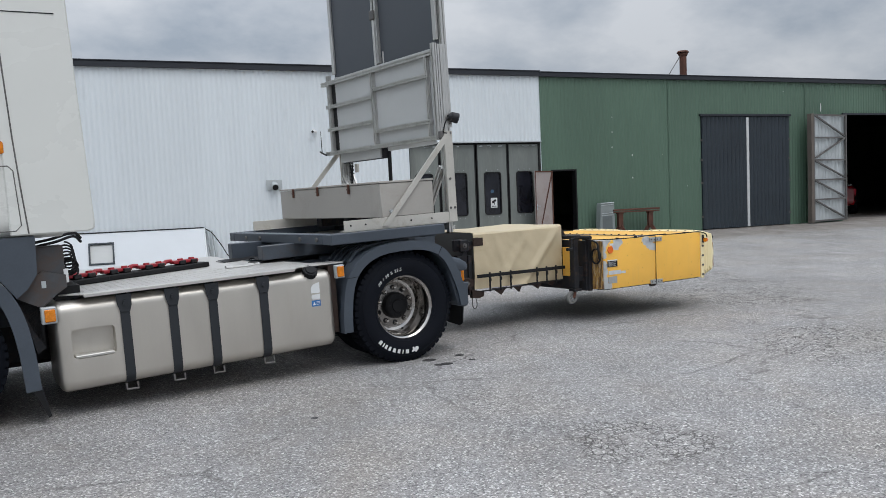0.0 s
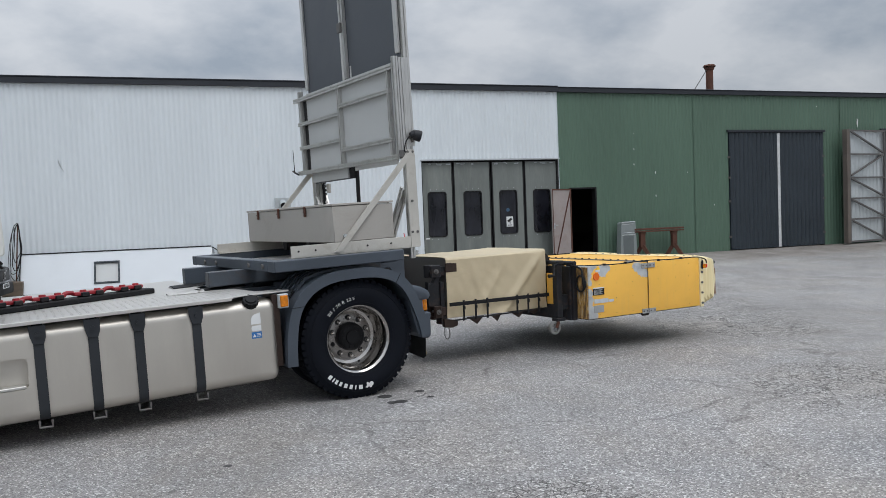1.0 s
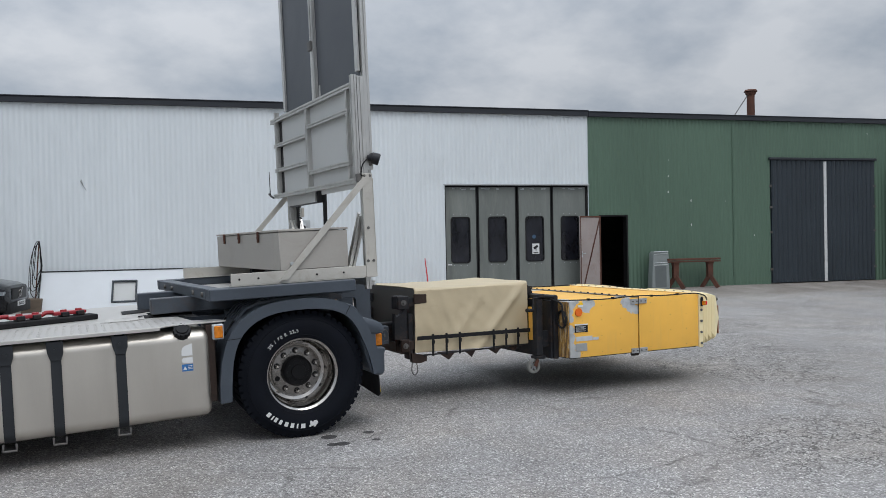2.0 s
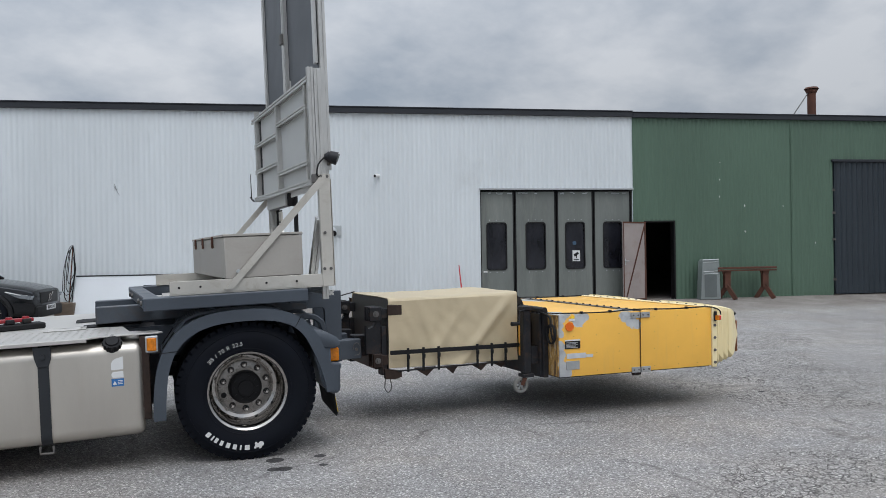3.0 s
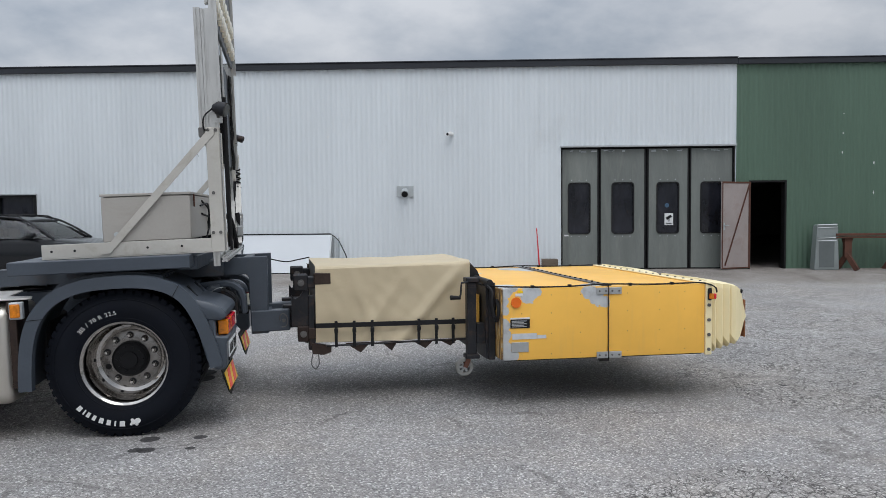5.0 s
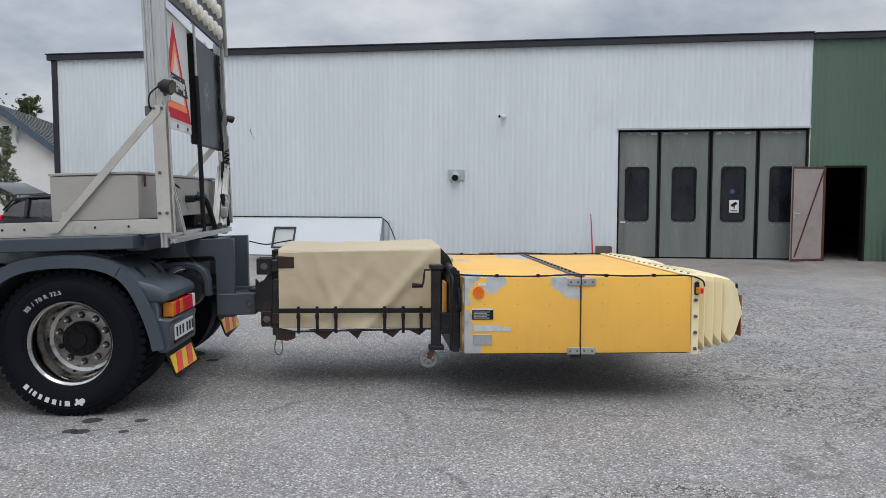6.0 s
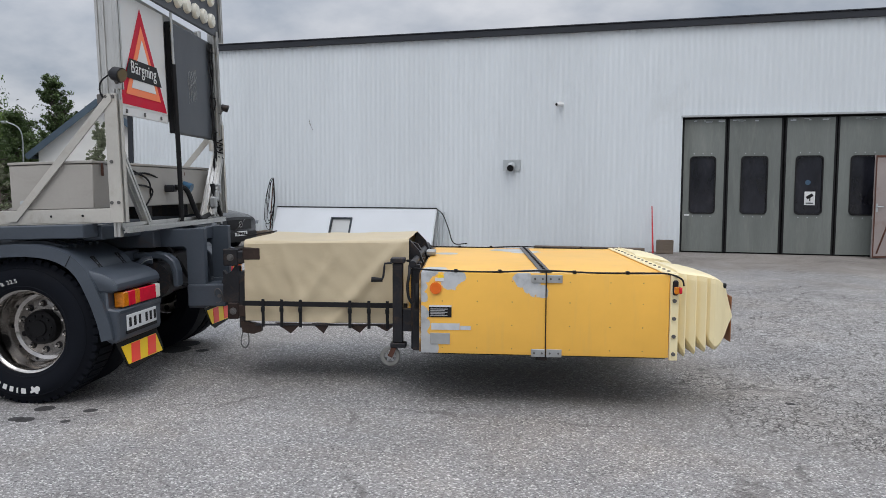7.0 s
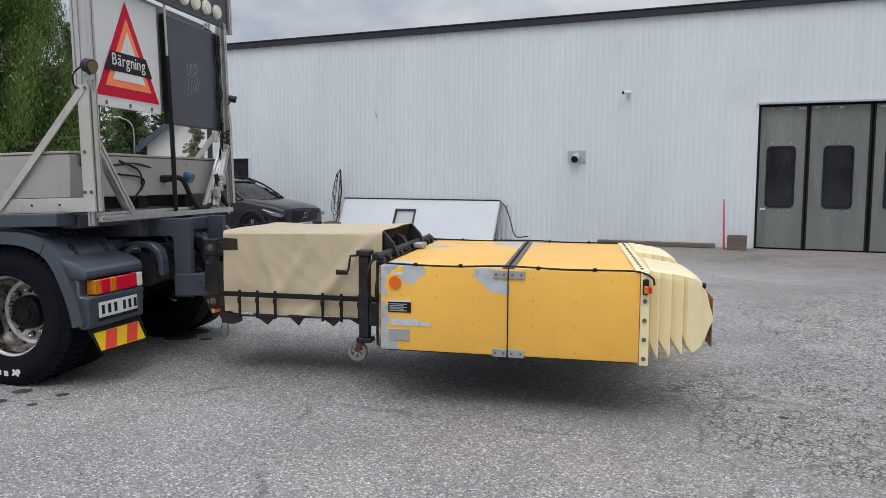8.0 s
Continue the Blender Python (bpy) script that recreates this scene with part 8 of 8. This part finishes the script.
def build_red_car():
    c = thing("red_hatchback", Matrix.Translation((27.7, 28.1, 0.17)) @ Matrix.Rotation(radians(45), 4, "Z") @ Matrix.Scale(1.2, 4), "red hatchback parked inside the dim hall", "car")
    car_body(c, [(0.0, 0.85, 0.70), (-0.3, 0.9, 0.82), (-1.0, 0.95, 0.85), (-2.6, 0.97, 0.85), (-3.7, 0.95, 0.82), (-3.95, 0.85, 0.72)], 0.85, RED_CAR, 0.28)
    st = []
    for x, zt, wt in ((-0.95, 1.0, 0.7), (-1.6, 1.38, 0.58), (-2.6, 1.45, 0.57), (-3.4, 1.40, 0.56), (-3.85, 1.0, 0.65)):
        pts = [(0.76, 0.95), (wt + 0.04, zt - 0.05), (wt, zt), (0, zt + 0.01)]
        st.append([Vector((x, y, z)) for y, z in pts] + [Vector((x, -y, z)) for y, z in pts[-2::-1]])
    part("glasshouse", loft(BM(), st), CAR_GLASS, c)
    for s in (-1, 1):
        for x in (-0.7, -3.15):
            car_wheel(c, x, s * 0.84, 0.30)
        part("tail_lamp", bx(BM(), -3.93, -3.80, *sorted((s * 0.60, s * 0.78)), 0.62, 0.85, 0.02), RED_LENS, c)
    box_part("bumper", c, RED_CAR, -4.02, -3.85, -0.72, 0.72, 0.30, 0.50, 0.04, "", 2)


build_vent()
build_wall_camera()
build_leaning_board()
build_hose_stand()
build_wood_box()
build_grey_panel_stack()
build_trestle()
build_chimney()
build_marks()
build_suv()
build_red_car()


# ---- distance: house, trees, street lamp ----
def build_house():
    ridge = radians(112)
    m = Matrix.Translation((-25.1, 38.7, 0.0)) @ Matrix.Rotation(ridge - radians(90), 4, "Z")
    h = thing("white_house", m, "white rendered house with a grey tiled roof and blue-grey eaves", "house")
    hw, eave, top, deep = 3.3, 3.35, 6.0, 13.0
    bm = prism(BM(), [(-hw, -0.2), (hw, -0.2), (hw, eave), (0, top), (-hw, eave)], "y", 0.0, deep)
    part("wall", bm, HOUSE_WHITE, h, smooth=False)
    for s in (-1, 1):
        d = Vector((s * hw, 0, eave - top)).normalized()
        p0, p1 = Vector((0, 0, top + 0.10)), Vector((0, 0, top + 0.10)) + d * (Vector((hw, 0, eave - top)).length + 0.55)
        bm = BM()
        n = 26
        nrm = Vector((-d.z * s, 0, d.x * s))
        cols = 150
        for k in range(n):
            a, b = p0 + (p1 - p0) * (k / n), p0 + (p1 - p0) * ((k + 1) / n)
            strip = []
            for j in range(cols + 1):
                yy = -0.45 + (deep + 0.85) * j / cols
                wave = 0.035 * (j % 3 == 1)
                strip.append([bm.verts.new(Vector((q.x, yy, q.z)) + nrm * (off + wave)) for q, off in ((a, 0.03), (b, 0.09), (b, 0.03))])
            for u, v in zip(strip, strip[1:]):
                bm.faces.new((u[0], v[0], v[1], u[1]))
                bm.faces.new((u[1], v[1], v[2], u[2]))
        part("roof", bm, HOUSE_TILE, h, "grey tiled roof slope", smooth=False)
        part("barge_board", beam(BM(), p0 + Vector((0, -0.47, -0.08)), p1 + Vector((0, -0.47, -0.08)), 0.05, 0.32, (0, 0, 1)), HOUSE_BLUE, h, "blue-grey barge board")
        part("eave", beam(BM(), (p1.x, -0.45, p1.z - 0.06), (p1.x, deep + 0.4, p1.z - 0.06), 0.10, 0.16), HOUSE_BLUE, h)
        part("soffit", beam(BM(), p0 + Vector((0, -0.22, -0.03)), p1 + Vector((0, -0.22, -0.03)), 0.44, 0.03, (0, 0, 1)), HOUSE_BLUE, h)
    w = box_part("window", h, WHITE_INK, 0.08, 0.62, -0.06, -0.002, 4.5, 5.15, 0.01, "small attic window")
    box_part("pane", w, DARK_GLASS, 0.20, 0.50, -0.075, -0.062, 4.60, 5.05, 0.0)
    part("satellite_dish", bmesh_ball((0.95, -0.35, 4.65), (0.06, 0.28, 0.5), 16, 10), PALE_STEEL, h)


def leaves(bm, centre, spread, count, size, rng, droop=0.0):
    for _ in range(count):
        d = Vector((rng.gauss(0, 1), rng.gauss(0, 1), rng.gauss(0, 1)))
        d = d.normalized() * (rng.random() ** 0.45 if droop else 0.85 * rng.random() ** 0.7)
        p = Vector(centre) + Vector((d.x * spread[0], d.y * spread[1], d.z * spread[2]))
        s = size * rng.uniform(0.5, 1.3)
        u = Vector((rng.gauss(0, 1), rng.gauss(0, 1), rng.gauss(0, 0.6))).normalized()
        w = u.cross(Vector((rng.gauss(0, 1), rng.gauss(0, 1), rng.gauss(0, 1)))).normalized()
        if droop:
            u = (u * 0.35 + Vector((0, 0, -1))).normalized()
            u *= 1.0 + droop
        vs = [bm.verts.new(p + u * s), bm.verts.new(p + w * s * 0.55), bm.verts.new(p - u * s * 0.8), bm.verts.new(p - w * s * 0.5)]
        bm.faces.new(vs)


def build_tree(x, y, height, radius, leaf_mat, seed, label, droop=0.0, clumps=90, per=70, size=0.22, low=0.22, name="tree"):
    rng = random.Random(seed)
    girth = 0.028 if height > 6 else 0.014
    t = thing(name, Matrix.Translation((x, y, 0.0)), label, "tree")
    bm = BM()
    trunk = [(rng.uniform(-0.01, 0.01) * k * height, rng.uniform(-0.01, 0.01) * k * height, height * 0.93 * k / 6) for k in range(7)]
    for k in range(6):
        cyl(bm, trunk[k], trunk[k + 1], girth * height * (1 - k / 6.6), girth * height * (1 - (k + 1) / 6.6), 8, False)
    tips = []
    for k in range(70 if droop else 120):
        f = rng.uniform(low, 0.95)
        base = Vector(trunk[int(f * 6)]).lerp(Vector(trunk[min(6, int(f * 6) + 1)]), f * 6 % 1)
        a = rng.uniform(0, 6.283)
        reach = radius * (1.05 - 0.75 * max(0, (f - 0.35) / 0.65)) * rng.uniform(0.6 if droop else 0.35, 1.0)
        tip = base + Vector((math.cos(a) * reach, math.sin(a) * reach, height * rng.uniform(0.02, 0.14)))
        cyl(bm, base, tip, girth * 0.39 * height * (1 - f * 0.6), min(0.012, 0.002 * height), 5, False)
        tips.append((base, tip))
    part("trunk", bm, BARK, t)
    bm = BM()
    for _ in range(clumps):
        base, tip = rng.choice(tips)
        c = base.lerp(tip, rng.uniform(0.2 if droop else 0.35, 1.08))
        s = radius * (rng.uniform(0.13, 0.26) if droop else rng.uniform(0.08, 0.22))
        if droop:
            leaves(bm, c - Vector((0, 0, s * 1.2)), (s * 0.55, s * 0.55, s * 2.0), per, size, rng, droop)
        else:
            leaves(bm, c, (s, s, s * 0.75), per, size, rng)
    tagged(part("crown", bm, leaf_mat, t, smooth=False), kind="stuff")
    # inner leaves take a darker copy of the green: crown shade put into colour
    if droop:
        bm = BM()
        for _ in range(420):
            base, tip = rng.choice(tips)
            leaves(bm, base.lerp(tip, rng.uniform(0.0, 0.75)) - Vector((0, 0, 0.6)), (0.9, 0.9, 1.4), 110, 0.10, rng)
        tagged(part("shaded_crown", bm, LEAF_DARK, t, "inner foliage with shade put into its dark leaf colour", smooth=False), kind="stuff")
    return t


def build_distance():
    build_house()
    build_tree(-32.7, 31.0, 21, 5.5, LEAF_BIRCH, 11, "tall weeping birch in full leaf", 0.35, 1700, 180, 0.066, 0.05)
    build_tree(-37.5, 28.6, 22, 6.0, LEAF_BIRCH, 12, "tall weeping birch in full leaf", 0.35, 1100, 150, 0.075, 0.05)
    build_tree(-37.1, 40.8, 11.5, 2.9, LEAF_MID, 13, "slim green tree behind the yard", 0.0, 520, 95, 0.070, 0.06)
    build_tree(-38.6, 46.4, 6.5, 3.4, LEAF_MID, 14, "low leafy tree behind the house", 0.0, 480, 150, 0.085, 0.05)
    build_tree(-33.8, 44.8, 9.0, 1.75, LEAF_MID, 15, "slim pointed green tree behind the house", 0.0, 560, 75, 0.066, 0.05)
    build_tree(-32.9, 51.5, 8.5, 2.0, LEAF_MID, 16, "leafy green tree behind the house", 0.0, 420, 75, 0.080, 0.2)
    build_tree(-17.4, 29.4, 4.0, 0.66, LEAF_PALE, 17, "small pale-leaved tree before the house", 0.0, 480, 70, 0.032, 0.25)
    build_tree(-20.6, 27.6, 2.6, 0.9, LEAF_PALE, 18, "small pale-leaved shrub before the house", 0.0, 60, 40, 0.07, 0.15)
    r = thing("steel_rack", Matrix.Translation((-12.9, 22.2, 0.1)) @ Matrix.Rotation(radians(30), 4, "Z"), "grey tubular steel rack with a sloping rail", "rack")
    for x in (-0.55, 0.0, 0.55):
        part("upright", cyl(BM(), (x, 0, 0), (x, 0, 2.0), 0.02, seg=8), PALE_STEEL, r)
    for z in (0.5, 1.2, 1.98):
        part("rail", cyl(BM(), (-0.55, 0, z), (0.55, 0, z), 0.018, seg=8), PALE_STEEL, r)
    part("sloping_rail", cyl(BM(), (-0.55, 0.05, 0.3), (0.0, 0.05, 1.9), 0.018, seg=8), PALE_STEEL, r)
    # far wood that closes the view; its second half, unseen, is added to block low sky light
    rng = random.Random(21)
    bm = BM()
    for k in range(520):
        a = radians(rng.uniform(88, 178) if k < 260 else rng.uniform(178, 368))
        d = rng.uniform(75, 110)
        h = rng.uniform(5, 11)
        leaves(bm, (d * math.cos(a), d * math.sin(a), h * 0.5), (3.5, 3.5, h * 0.55), 300 if k < 260 else 60, 0.2 if k < 260 else 0.5, rng)
    w = link("far_wood", bm, LEAF_DARK, False)
    tagged(w, "dark green wood far behind the yard, its unseen half added to block low light", "wood", kind="stuff")
    s = thing("street_lamp", Matrix.Translation((-30.8, 39.1, 0)) @ Matrix.Rotation(radians(48), 4, "Z"), "grey street lamp on a curved pole", "street lamp")
    part("pole", tube(BM(), curve_pts([(0, 0, 0), (0, 0, 2.5), (0, 0, 4.2), (-0.22, 0, 4.8), (-0.72, 0, 5.05)], 6), 0.036, 8), PALE_STEEL, s)
    part("head", bx(BM(), -1.20, -0.68, -0.11, 0.11, 4.99, 5.12, 0.04), PALE_STEEL, s)


build_distance()
